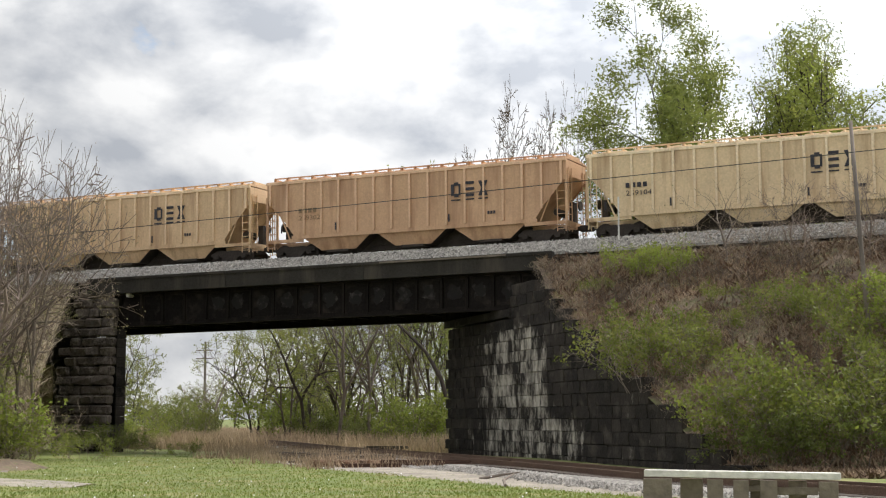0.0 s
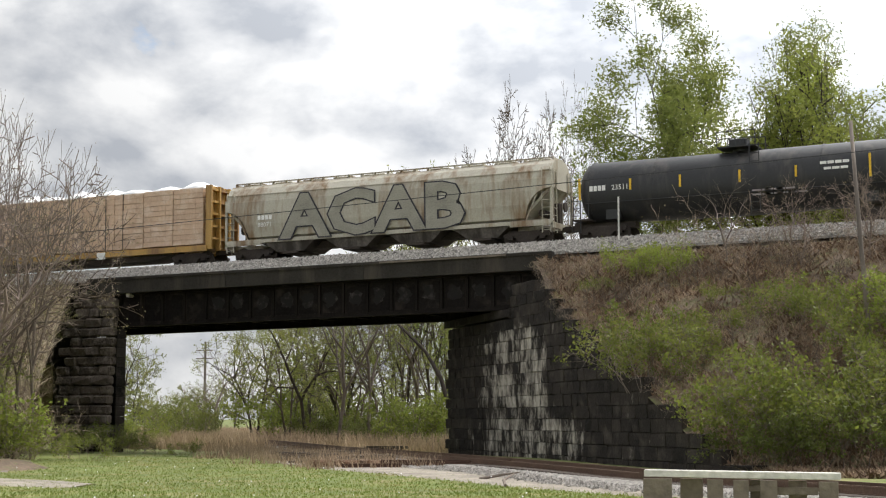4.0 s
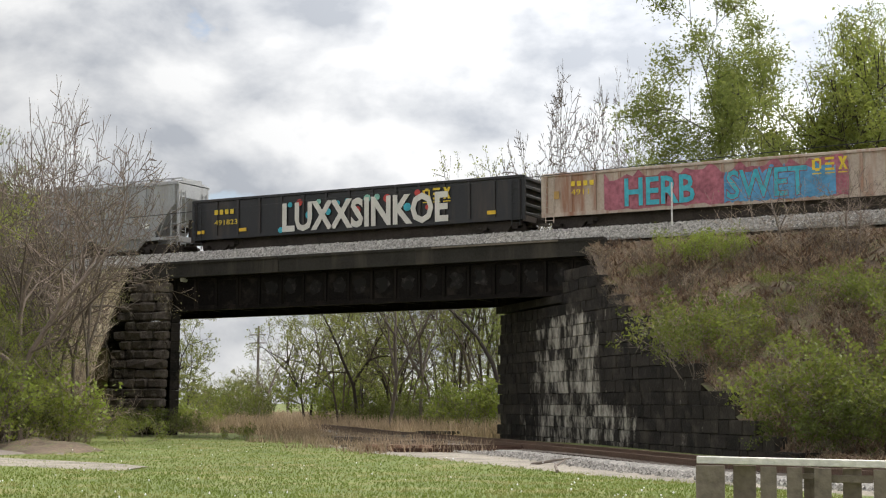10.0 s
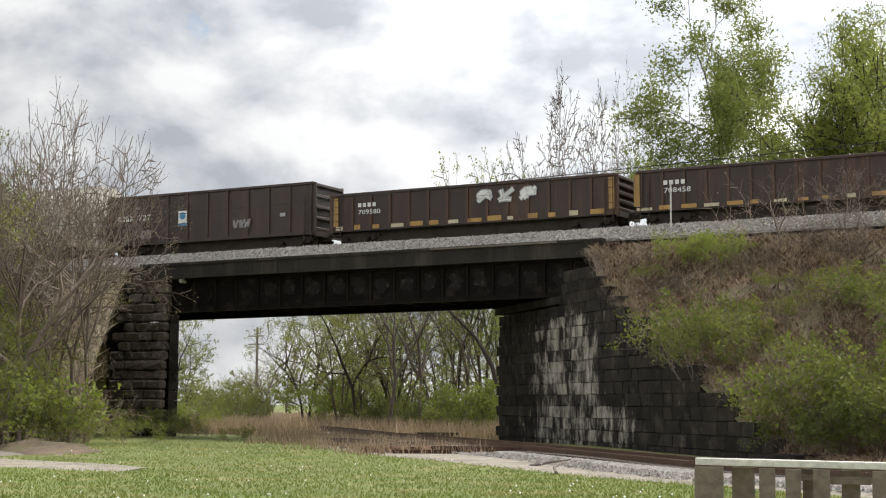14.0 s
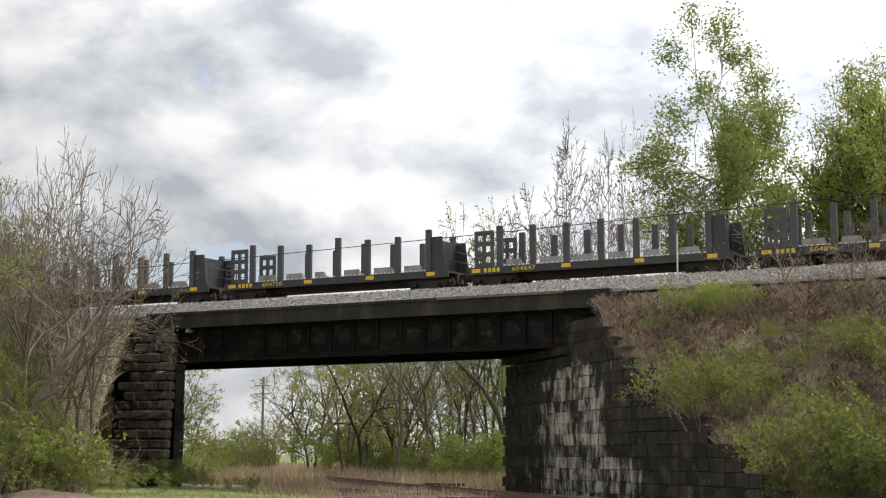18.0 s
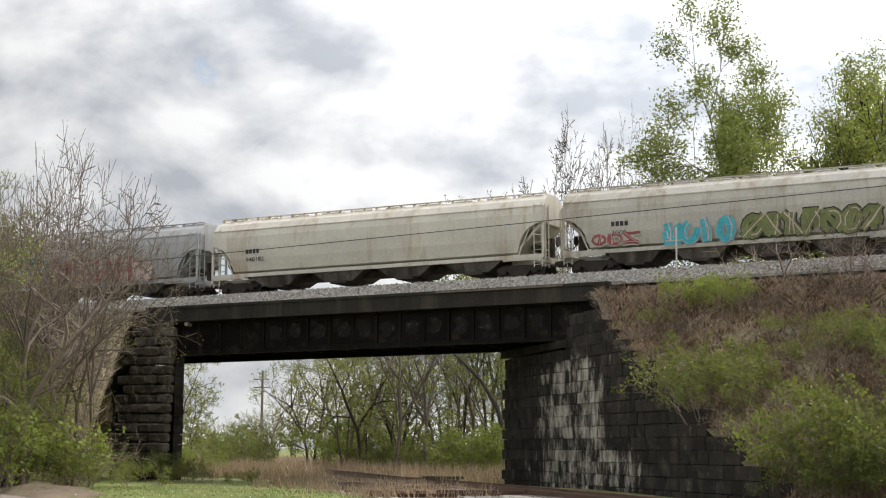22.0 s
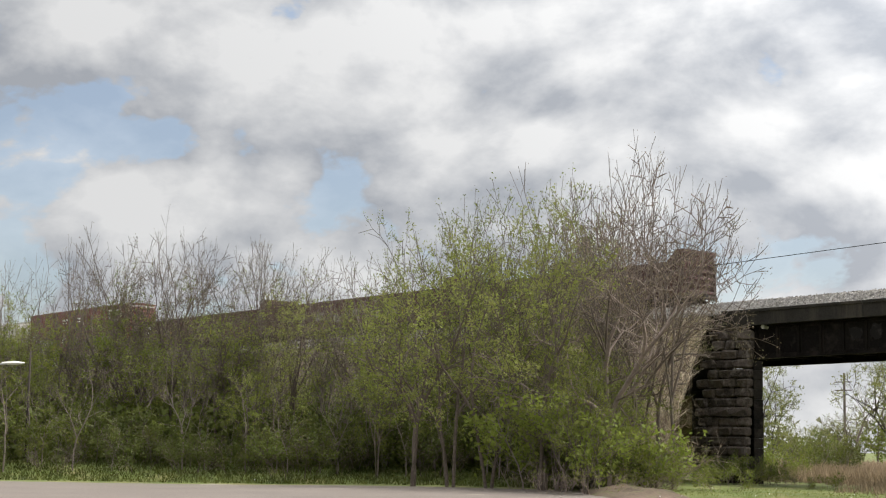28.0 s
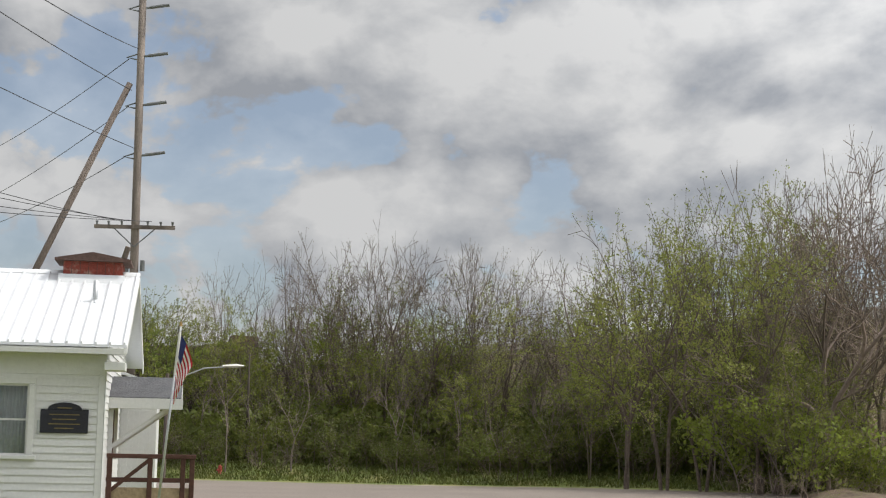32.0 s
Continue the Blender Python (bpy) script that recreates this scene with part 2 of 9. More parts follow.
M["gravel"] = mat("pale_gravel", (0.25, 0.22, 0.18), 0.95, var=0.45, scale=0.8, fine=16, bump=0.5)
M["asphalt"] = mat("worn_asphalt", (0.175, 0.147, 0.125), 0.9, var=0.15, scale=0.3, fine=20, bump=0.2)
M["steel_black"] = mat("blackened_girder_paint", (0.013, 0.0105, 0.009), 0.75, var=0.5, scale=0.8, fine=9, tint=(0.03, 0.023, 0.019), cover=0.3, streak=1.2, spec=0.08)
M["concrete_dark"] = mat("sooty_concrete", (0.032, 0.028, 0.023), 0.9, var=0.4, scale=0.7, fine=12, tint=(0.075, 0.062, 0.048), cover=0.3, streak=0.8)
M["rail"] = mat("rail_steel", (0.14, 0.09, 0.065), 0.6, 0.6, var=0.3)
M["tie"] = mat("creosoted_tie", (0.075, 0.06, 0.05), 0.95, var=0.5, scale=2, fine=22, tint=(0.2, 0.17, 0.14), cover=0.3)

# ---- ground ----
GRADE = 0.011


def rail_z(x):
    return 10.25 + GRADE * (x + 40)


def wall_x(y):
    """The face of the abutment and wing wall that the lower track passes."""
    return -29.4 + (70 - y) * 0.909


def left_x(y):
    return -52.5 + (70 - y) * 0.909


def right_edge(y):
    """Foot line of the earth right of the opening."""
    return wall_x(y) if y < 76.6 else wall_x(76.6) + (y - 76.6) * 1.1


def left_edge(y):
    if y > 76.6:
        return left_x(76.6) - (y - 76.6) * 1.1
    return left_x(y) - 0.4 if y > 69.9 else -55.9 + (69.9 - y) * 0.58


def verge(x, y):
    """A grassy rise beyond the lot's far edge, under the thicket."""
    a, d = math.degrees(math.atan2(-x, max(y, 0.01))), math.hypot(x, y)
    if not 42 < a < 80:
        return 0.0
    foot = np.interp(a, (43, 50.3, 60.6, 68.7, 80), (70, 73.2, 74.0, 77.6, 90))
    return min(1.5, 0.15 * max(0.0, d - foot)) * smoothstep(42, 46, a) * smoothstep(80, 70, a) * smoothstep(130, 100, d)


def ground_z(x, y):
    d = math.hypot(x, y)
    return verge(x, y) - 0.25 * smoothstep(18, 48, d) + 0.10 * noise.noise((x * 0.07, y * 0.07, 0.3)) * smoothstep(5, 25, d)


def axis(lo, hi, near, step):
    """Grid lines: step metres apart within near, then ever wider."""
    out = list(np.arange(near[0], near[1] + 0.01, step))
    d, x = step, near[1]
    while x < hi:
        d *= 1.35
        x += d
        out.append(x)
    d, x = step, near[0]
    while x > lo:
        d *= 1.35
        x -= d
        out.insert(0, x)
    return out


def sheet(name, us, vs, place, material, label, category, kind="structure", smooth=True):
    b = Build()
    b.v = [place(u, v) for v in vs for u in us]
    n = len(us)
    b.f = [(j * n + i, j * n + i + 1, (j + 1) * n + i + 1, (j + 1) * n + i) for j in range(len(vs) - 1) for i in range(n - 1)]
    return tagged(part(name, b, material, smooth=smooth), label, category, kind=kind)


sheet("ground", axis(-4000, 4000, (-90, 30), 1.5), axis(-4000, 4000, (-10, 100), 1.5), lambda x, y: (x, y, ground_z(x, y)),
      M["grass"], "mown green grass ground with yellowing patches", "lawn")

TOP_IN, TOP_OUT = 69.9, 78.6


def bank_z(x, y, top):
    """The embankment's height at y: a flat top and two slopes."""
    if y < TOP_IN:
        h = top - (TOP_IN - y) * (0.575 if x > -40 else 0.69)
    elif y > TOP_OUT:
        h = top - (y - TOP_OUT) / 1.5
    else:
        h = top
    return h


def set_back(y):
    """How far the earth stands back from the wall's face below the bridge's end."""
    return 1.4 * smoothstep(64.5, 69.5, y) if y < 76.6 else 0.0


def bank(name, edge, side, label):
    us = [0, 0.6, 1.3, 2, 3, 4, 5.2, 6.5, 8, 10, 12, 14, 16, 18, 20, 22, 24, 27, 30, 34, 38, 43, 50, 60, 75, 95, 125, 170, 240, 340, 480, 760]
    vs = [46.0, 47.5, 49, 50.5, 52] + [53.5 + i * 0.75 for i in range(22)] + [69.9, 70.4, 74, 78, 78.6] + [80 + 1.5 * i for i in range(10)]

    def place(u, y):
        x = edge(y) + side * (u + (set_back(y) if side > 0 else 0.0))
        z = bank_z(x, y, rail_z(x) - 0.95)
        rough = smoothstep(0, 2.0, u) * (smoothstep(69.9, 67.5, y) if y < 74 else 0.0)
        z += rough * (0.45 * noise.noise((x * 0.35, y * 0.35, 1)) + 0.25 * noise.noise((x * 0.9, y * 0.9, 5)))
        return (x, y, max(z, ground_z(x, y) - 0.35))

    return sheet(name, us, vs, place, M["soil"], label, "embankment")


bank("embankment_right", right_edge, 1, "railway embankment slope of brown soil and dry brush")
bank("embankment_left", left_edge, -1, "overgrown railway embankment slope beyond the bridge")

# lower track bed, road and gravel lot


def strip(name, line, half, lift, material, label, category, n=60, y0=-30, y1=420):
    b = Build()
    for i in range(n + 1):
        y = y0 + (y1 - y0) * (i / n) ** 1.3
        x = line(y)
        z = ground_z(x, y)
        b.v += [(x - half - 1.0, y - 0.6, z - 0.12), (x - half, y - 0.5, z + lift), (x + half, y + 0.5, z + lift), (x + half + 1.0, y + 0.6, z - 0.12)]
    b.f = [(4 * i + k, 4 * i + k + 1, 4 * i + k + 5, 4 * i + k + 4) for i in range(n) for k in range(3)]
    return tagged(part(name, b, material, smooth=True), label, category, kind="structure")


def lower_x(y):
    return -37.6 + (70 - y) * 0.875 + 0.002 * max(0.0, y - 95) ** 2


strip("ballast_bed_lower", lower_x, 2.0, 0.16, M["ballast"], "grey crushed stone bed of the lower track", "ballast")
LOWER = Vector((-0.669, 0.743, 0)).normalized()
lower_rot = Matrix.Rotation(math.atan2(0.743, -0.669), 4, "Z")
track2 = thing("lower_track", "weathered single railway track passing under the bridge", "railway track", kind="structure")
for off in (-0.72, 0.72):
    b = Build()
    pts = []
    for i in range(46):
        y = -10 + i * 8.5
        x = lower_x(y) + off / 0.743
        pts.append((x, y, ground_z(lower_x(y), y) + 0.30))
    for dy, hw, z0, z1 in ((0, 0.036, 0.02, 0.06), (0, 0.010, -0.10, 0.02), (0, 0.07, -0.12, -0.10)):
        rings = [[(x - hw, y, z + z0), (x + hw, y, z + z0), (x + hw, y, z + z1), (x - hw, y, z + z1)] for x, y, z in pts]
        b.loft(rings)
    part("rail", b, M["rail"], track2)
tie_mesh = Build().chamfer(-0.11, 0.11, -1.3, 1.3, -0.16, 0.02, 0.015).mesh("tie", M["tie"])
for i in range(150):
    y = 22 + i * 0.42 if i < 140 else 81 + (i - 140) * 3
    x = lower_x(y)
    part("tie", tie_mesh, None, track2, at=Matrix.Translation((x, y, ground_z(x, y) + 0.17)) @ lower_rot)


def road_edge(v):
    """Far edge of the lot, as v goes from the bridge to the left."""
    pts = [(-40, 46.5), (-43, 48.2), (-48, 50.5), (-56, 46.5), (-64, 36), (-72, 28), (-110, 2), (-200, -60)]
    k = min(int(v * (len(pts) - 1)), len(pts) - 2)
    f = v * (len(pts) - 1) - k
    return Vector((*pts[k], 0)).lerp(Vector((*pts[k + 1], 0)), f)


b = Build()
NR = 56
for i in range(NR + 1):
    p = road_edge(i / NR)
    q = p * (1 - 0.30 * smoothstep(0.02, 0.55, i / NR) - 0.06)
    for j in range(6):
        s = p.lerp(q, j / 5)
        b.v.append((s.x, s.y, ground_z(s.x, s.y) + (0.035 if 0 < j < 5 else -0.03)))
b.f = [(6 * i + j, 6 * i + j + 1, 6 * i + j + 7, 6 * i + j + 6) for i in range(NR) for j in range(5)]
tagged(part("road", b, M["asphalt"], smooth=True), "pale worn asphalt lane with gravel edges", "road", kind="structure")

# upper track: ballast shoulder, ties and rails, from end to end
b = Build()
prof = [(69.9, -0.80), (70.0, -0.67), (70.85, -0.06), (76.4, -0.08), (78.5, -1.0)]
for x in (-800, -120, -54, -52.5, -40, -26, -20, 100, 800):
    b.v += [(x, y, rail_z(x) + z) for y, z in prof]
b.f = [(5 * i + k, 5 * i + k + 1, 5 * i + k + 6, 5 * i + k + 5) for i in range(8) for k in range(4)]
tagged(part("ballast_bed_upper", b, M["ballast"]), "grey crushed stone ballast shoulder of the main line", "ballast", kind="structure")
TRACK_Y = 73.6
track1 = thing("upper_track", "main line railway track on the embankment and bridge", "railway track", kind="structure")
tilt = Matrix.Translation((-40, TRACK_Y, 10.25)) @ Matrix.Rotation(-math.atan(GRADE), 4, "Y")
for s in (-0.755, 0.755):
    part("rail", Build().box(-760, 840, s - 0.036, s + 0.036, -0.05, 0.0).box(-760, 840, s - 0.01, s + 0.01, -0.15, -0.05).box(-760, 840, s - 0.07, s + 0.07, -0.17, -0.15), M["rail"], track1, at=tilt)
tie_up = Build().chamfer(-0.11, 0.11, -1.28, 1.28, -0.30, -0.165, 0.015).mesh("tie", M["tie"])
for i in range(130):
    part("tie", tie_up, None, track1, at=tilt @ Matrix.Translation((-40 + i * 0.55, 0, 0)))
M["far_woods"] = mat("far_spring_woods", (0.17, 0.17, 0.09), 0.9, var=0.5, scale=0.15, fine=1.5, bump=0, where="World")
M["litter"] = mat("leaf_litter", (0.165, 0.105, 0.07), 0.95, var=0.5, scale=0.6, fine=5, bump=0)
M["web"] = mat("weathered_web_plate", (0.011, 0.009, 0.008), 0.8, var=0.5, scale=0.5, fine=9, tint=(0.03, 0.024, 0.02), cover=0.3, where="World", spec=0.08)
M["flake"] = mat("flaked_girder_paint", (0.05, 0.043, 0.038), 0.85, var=0.6, scale=1.1, fine=9, tint=(0.011, 0.009, 0.008), cover=0.85, where="World")
M["pale_paint"] = mat("pale_paint", (0.6, 0.58, 0.54), 0.6)
M["pale_wood"] = mat("weathered_pale_wood", (0.17, 0.14, 0.11), 0.9, var=0.35, scale=2, fine=18)


M["stone_wing"] = mat("brown_sooty_ashlar", (0.09, 0.071, 0.058), 0.92, var=0.6, scale=1.2, fine=10, bump=0.45, tint=(0.19, 0.16, 0.135), cover=0.35, rand=0.5, where="World")


def stone_material():
    """Sooty ashlar with a lime-streaked stretch on the right wall."""
    m = mat("sooty_ashlar", (0.024, 0.0195, 0.016), 0.95, var=0.6, scale=0.5, fine=10, bump=0.45, tint=(0.06, 0.049, 0.04), cover=0.3, rand=0.5, where="World")
    nt = m.node_tree
    nodes, links = nt.nodes, nt.links
    b = nodes["Principled BSDF"]
    old = b.inputs["Base Color"].links[0].from_socket
    pos = nodes.new("ShaderNodeNewGeometry").outputs["Position"]
    sep = nodes.new("ShaderNodeSeparateXYZ")
    links.new(pos, sep.inputs[0])

    def band(lo0, lo1, hi0, hi1, sock):
        a, c = nodes.new("ShaderNodeMapRange"), nodes.new("ShaderNodeMapRange")
        a.inputs["From Min"].default_value, a.inputs["From Max"].default_value = lo0, lo1
        c.inputs["From Min"].default_value, c.inputs["From Max"].default_value = hi0, hi1
        c.inputs["To Min"].default_value, c.inputs["To Max"].default_value = 1, 0
        links.new(sock, a.inputs["Value"])
        links.new(sock, c.inputs["Value"])
        k = nodes.new("ShaderNodeMath")
        k.operation = "MULTIPLY"
        links.new(a.outputs[0], k.inputs[0])
        links.new(c.outputs[0], k.inputs[1])
        return k.outputs[0]

    mp = nodes.new("ShaderNodeMapping")
    mp.inputs["Scale"].default_value = (1.0, 1.0, 0.42)
    links.new(pos, mp.inputs["Vector"])
    streaks = nodes.new("ShaderNodeTexNoise")
    streaks.inputs["Scale"].default_value, streaks.inputs["Detail"].default_value, streaks.inputs["Roughness"].default_value = 1.9, 9.0, 0.72
    links.new(mp.outputs[0], streaks.inputs["Vector"])
    amount = nodes.new("ShaderNodeMath")
    amount.operation = "MULTIPLY"
    upper, lower = nodes.new("ShaderNodeMath"), nodes.new("ShaderNodeMath")
    upper.operation = "MULTIPLY"
    links.new(band(65.3, 65.8, 70.4, 74.2, sep.outputs[1]), upper.inputs[0])
    links.new(band(-1.0, -0.5, 5.6, 6.5, sep.outputs[2]), upper.inputs[1])
    lower.operation = "MULTIPLY"
    links.new(band(62.2, 63.0, 65.5, 66.5, sep.outputs[1]), lower.inputs[0])
    links.new(band(-1.0, 0.2, 1.2, 2.6, sep.outputs[2]), lower.inputs[1])
    either = nodes.new("ShaderNodeMath")
    either.operation = "MAXIMUM"
    links.new(upper.outputs[0], either.inputs[0])
    links.new(lower.outputs[0], either.inputs[1])
    links.new(either.outputs[0], amount.inputs[0])
    links.new(band(-42, -40, -12, -10, sep.outputs[0]), amount.inputs[1])
    add = nodes.new("ShaderNodeMath")
    add.operation = "MULTIPLY_ADD"
    add.inputs[1].default_value = 0.24
    links.new(amount.outputs[0], add.inputs[0])
    info = nodes.new("ShaderNodeObjectInfo")
    jit = nodes.new("ShaderNodeMath")
    jit.operation = "MULTIPLY_ADD"
    jit.inputs[1].default_value = 0.14
    links.new(info.outputs["Random"], jit.inputs[0])
    links.new(streaks.outputs[0], jit.inputs[2])
    low = nodes.new("ShaderNodeMath")
    low.inputs[1].default_value = -0.065
    links.new(jit.outputs[0], low.inputs[0])
    links.new(low.outputs[0], add.inputs[2])
    ramp = nodes.new("ShaderNodeMapRange")
    ramp.inputs["From Min"].default_value, ramp.inputs["From Max"].default_value = 0.67, 0.87
    ramp.inputs["To Max"].default_value = 0.95
    links.new(add.outputs[0], ramp.inputs["Value"])
    mx = nodes.new("ShaderNodeMix")
    mx.data_type = "RGBA"
    mx.inputs[7].default_value = (0.50, 0.455, 0.385, 1)
    links.new(ramp.outputs[0], mx.inputs["Factor"])
    links.new(old, mx.inputs[6])
    links.new(mx.outputs[2], b.inputs["Base Color"])
    return m


M["stone"] = stone_material()

# ---- bridge ----
def slab(b, x0, x1, y0, y1, lo, hi):
    """A long bar that follows the grade; lo and hi are heights over the rail."""
    vs = [(x, y, rail_z(x) + h) for h in (lo, hi) for x, y in ((x0, y0), (x1, y0), (x1, y1), (x0, y1))]
    return b.add(vs, [(3, 2, 1, 0), (4, 5, 6, 7), (0, 1, 5, 4), (1, 2, 6, 5), (2, 3, 7, 6), (3, 0, 4, 7)])


bridge = thing("railway_bridge", "sooty black plate girder railway bridge on stone abutments", "bridge", kind="structure")
b = Build()
for x0, x1, d in ((-54.6, -45.4, 0.0), (-45.37, -37.0, 0.012), (-36.97, -26.6, -0.01)):
    slab(b, x0, x1, 69.62 + d, 70.0, -1.54, -0.70)
    slab(b, x0 + 0.02, x1 - 0.02, 69.52 + d, 69.9, -0.80, -0.66)
part("deck_fascia", b, M["concrete_dark"], bridge, "stained concrete deck edge")
part("deck_slab", slab(Build(), -54.6, -26.6, 70.0, 77.6, -1.50, -1.05), M["concrete_dark"], bridge)
web_r = random.Random(17)
for y, side in ((70.35, -1), (76.3, 1)):
    x0, x1 = -54.3 - (y - 70.35) * 0.909, -27.0 - (y - 70.35) * 0.909
    g = part("girder", slab(Build(), x0, x1, y - 0.012, y + 0.012, -3.34, -1.54), M["steel_black"], bridge, "riveted plate girder")
    part("bottom_flange", slab(Build(), x0, x1, y - 0.24, y + 0.24, -3.40, -3.34), M["steel_black"], g)
    part("flange_angle", slab(Build(), x0, x1, y - 0.10, y + 0.10, -3.34, -3.20), M["steel_black"], g)
    part("top_flange", slab(Build(), x0, x1, y - 0.24, y + 0.24, -1.62, -1.545), M["steel_black"], g)
    n = 19
    for i in range(n + 1):
        x = x0 + 0.15 + (x1 - x0 - 0.3) * i / n
        part("stiffener", slab(Build(), x - 0.06, x + 0.06, y - 0.13, y + 0.13, -3.20, -1.62), M["steel_black"], g)
        if side < 0 and i < n:
            wp = (x1 - x0 - 0.3) / n
            part("web_panel", slab(Build(), x + 0.16, x + wp - 0.16, y - 0.03, y - 0.013, -3.12, -1.75), M["web"], g)
            if i > 4:
                # flaked paint: an uneven pale blot in the middle of the plate
                cx, cz = x + wp / 2 + web_r.uniform(-0.1, 0.1), rail_z(x) - 2.35 + web_r.uniform(-0.12, 0.12)
                ring = [(cx + wp * 0.33 * web_r.uniform(0.45, 1.05) * math.copysign(abs(math.cos(q)) ** 0.6, math.cos(q)), cz + 0.5 * web_r.uniform(0.45, 1.05) * math.copysign(abs(math.sin(q)) ** 0.6, math.sin(q))) for q in (2 * math.pi * k / 14 for k in range(14))]
                part("flaked_paint", Build().prism(ring, y - 0.036, y - 0.0305), M["flake"], g, "pale flaked paint patch")
for i in range(12):
    x = -53 + i * 2.2
    part("cross_frame", slab(Build(), x - 0.1 - 2.5, x + 0.1 - 2.5, 70.5, 76.2, -3.1, -2.8), M["steel_black"], bridge)
lamp = part("marker_disc", Build().tube([(-52.0, 69.9, 8.48), (-52.0, 70.3, 8.48)], 0.13, 10), M["pale_paint"], bridge, "small pale round fitting on the girder")
part("broken_board", slab(Build(), -36.0, -29.0, 69.46, 69.52, -0.78, -0.69), M["pale_wood"], bridge)

# ---- stone abutments: courses of single blocks ----
rng = random.Random(4)
core = M["stone"]


def block_mesh(w, h, d, material=None, c=0.035, rough=1.0):
    b = Build().chamfer(0, w, 0, d, 0, h, c)
    for i, p in enumerate(b.v):
        if p[1] < d * 0.5:
            b.v[i] = (p[0] + rough * rng.uniform(-0.012, 0.012), p[1] + rough * rng.uniform(-0.05, 0.02), p[2] + rough * rng.uniform(-0.012, 0.012))
    return b.mesh("block", material or core)


BLOCKS = {}
for w in (0.7, 0.9, 1.1, 1.35):
    BLOCKS[w] = [block_mesh(w - 0.012, 0.528, 0.5, None, 0.022) for _ in range(4)]
WING = {w: [block_mesh(w - 0.035, 0.505, 0.5, M["stone_wing"], 0.10, 2.2) for _ in range(4)] for w in BLOCKS}


def masonry(parent, start, way, length, base, top, course=0.54):
    """Courses of blocks along way from start; top(s) is the height at s metres."""
    rot = Matrix.Rotation(math.atan2(way.y, way.x), 4, "Z")
    z, k = base, 0
    while z < 9.2:
        s = -0.45 if k % 2 else 0.0
        while s < length:
            w = rng.choice((0.7, 0.9, 1.1, 1.35))
            mid = s + w / 2
            if 0 <= mid <= length and z + course * 0.9 <= top(mid):
                at = Matrix.Translation(start + way * s + Vector((0, 0, z))) @ rot
                part("block", rng.choice(BLOCKS[w]), None, parent, at=at)
            s += w
        z += course
        k += 1


# right wall: from the far end under the bridge to the near toe
wall_r = thing("abutment_right", "tall soot-black stone block abutment with white lime streaks", "stone wall", kind="structure")
START = Vector((wall_x(76.6), 76.6, 0))
END = Vector((wall_x(52.2), 52.2, 0))
WAY = (END - START).normalized()
LEN = (END - START).length


def top_right(s):
    y = START.y + WAY.y * s
    x = wall_x(y)
    seat = rail_z(x) - 3.44
    if y > 69.2:
        return seat
    return min(rail_z(x) - 1.9, bank_z(x, y, rail_z(x) - 0.95) + 0.45, seat + (69.2 - y) * 3)


masonry(wall_r, START, WAY, LEN, -0.55, top_right)
b = Build()
inner = Vector((-WAY.y, WAY.x, 0))
for k in range(36):
    s0, s1 = LEN * k / 36, LEN * (k + 1) / 36
    z1 = max(0.0, min(top_right(s0), top_right(s1)) - 0.55)
    p, q = START + WAY * s0 + inner * 0.12, START + WAY * s1 + inner * 0.12
    b.add([(p.x, p.y, -0.6), (q.x, q.y, -0.6), (q.x, q.y, z1), (p.x, p.y, z1), *((v.x + inner.x * 2.0, v.y + inner.y * 2.0, z) for v, z in ((p, -0.6), (q, -0.6), (q, z1), (p, z1)))],
          [(0, 1, 2, 3), (4, 7, 6, 5), (3, 2, 6, 7), (0, 4, 5, 1), (1, 5, 6, 2), (0, 3, 7, 4)])
part("core", b, M["stone"], wall_r)
# seat, back wall and far end face
part("bridge_seat", Build().add([(wall_x(y) + dx - 0.12, y, rail_z(-30) + z) for z in (-3.8, -3.42) for y, dx in ((69.0, 0), (69.0, 3.4), (76.9, 3.4), (76.9, 0))],
     [(3, 2, 1, 0), (4, 5, 6, 7), (0, 1, 5, 4), (1, 2, 6, 5), (2, 3, 7, 6), (3, 0, 4, 7)]), M["stone"], wall_r)
part("back_wall", Build().add([(wall_x(y) + dx, y, rail_z(-28) + z) for z in (-4.0, -1.0) for y, dx in ((69.3, 2.4), (69.3, 3.2), (76.9, 3.2), (76.9, 2.4))],
     [(3, 2, 1, 0), (4, 5, 6, 7), (0, 1, 5, 4), (1, 2, 6, 5), (2, 3, 7, 6), (3, 0, 4, 7)]), M["stone"], wall_r)

# left wing: courses that widen downwards, facing the lot
wall_l = thing("abutment_left", "dark stone block wing wall with stepped courses", "stone wall", kind="structure")
for k in range(17):
    z = 0.25 + k * 0.54
    x1 = -52.75 if z < 7.9 else -52.9 - (z - 7.9) * 0.85
    x0 = -57.0 + (z / 9.1) ** 1.15 * 2.5
    y = 69.9 - (8.8 - z) * 0.07
    s = x1
    first = True
    while s > x0:
        w = rng.choice((0.7, 0.9, 1.1, 1.35))
        s -= w
        part("block", rng.choice(WING[w]), None, wall_l, at=Matrix.Translation((s + rng.uniform(-0.03, 0.03), y + rng.uniform(-0.09, 0.04), z)))
for k in range(13):
    z = -0.4 + k * 0.54
    for j in range(6):
        w = 1.1
        part("block", rng.choice(BLOCKS[w]), None, wall_l, at=Matrix.Translation((-52.35 - 0.909 * (j * 0.8), 70.3 + j * 0.8, z)) @ Matrix.Rotation(math.atan2(-0.74, 0.673) + math.pi, 4, "Z"))
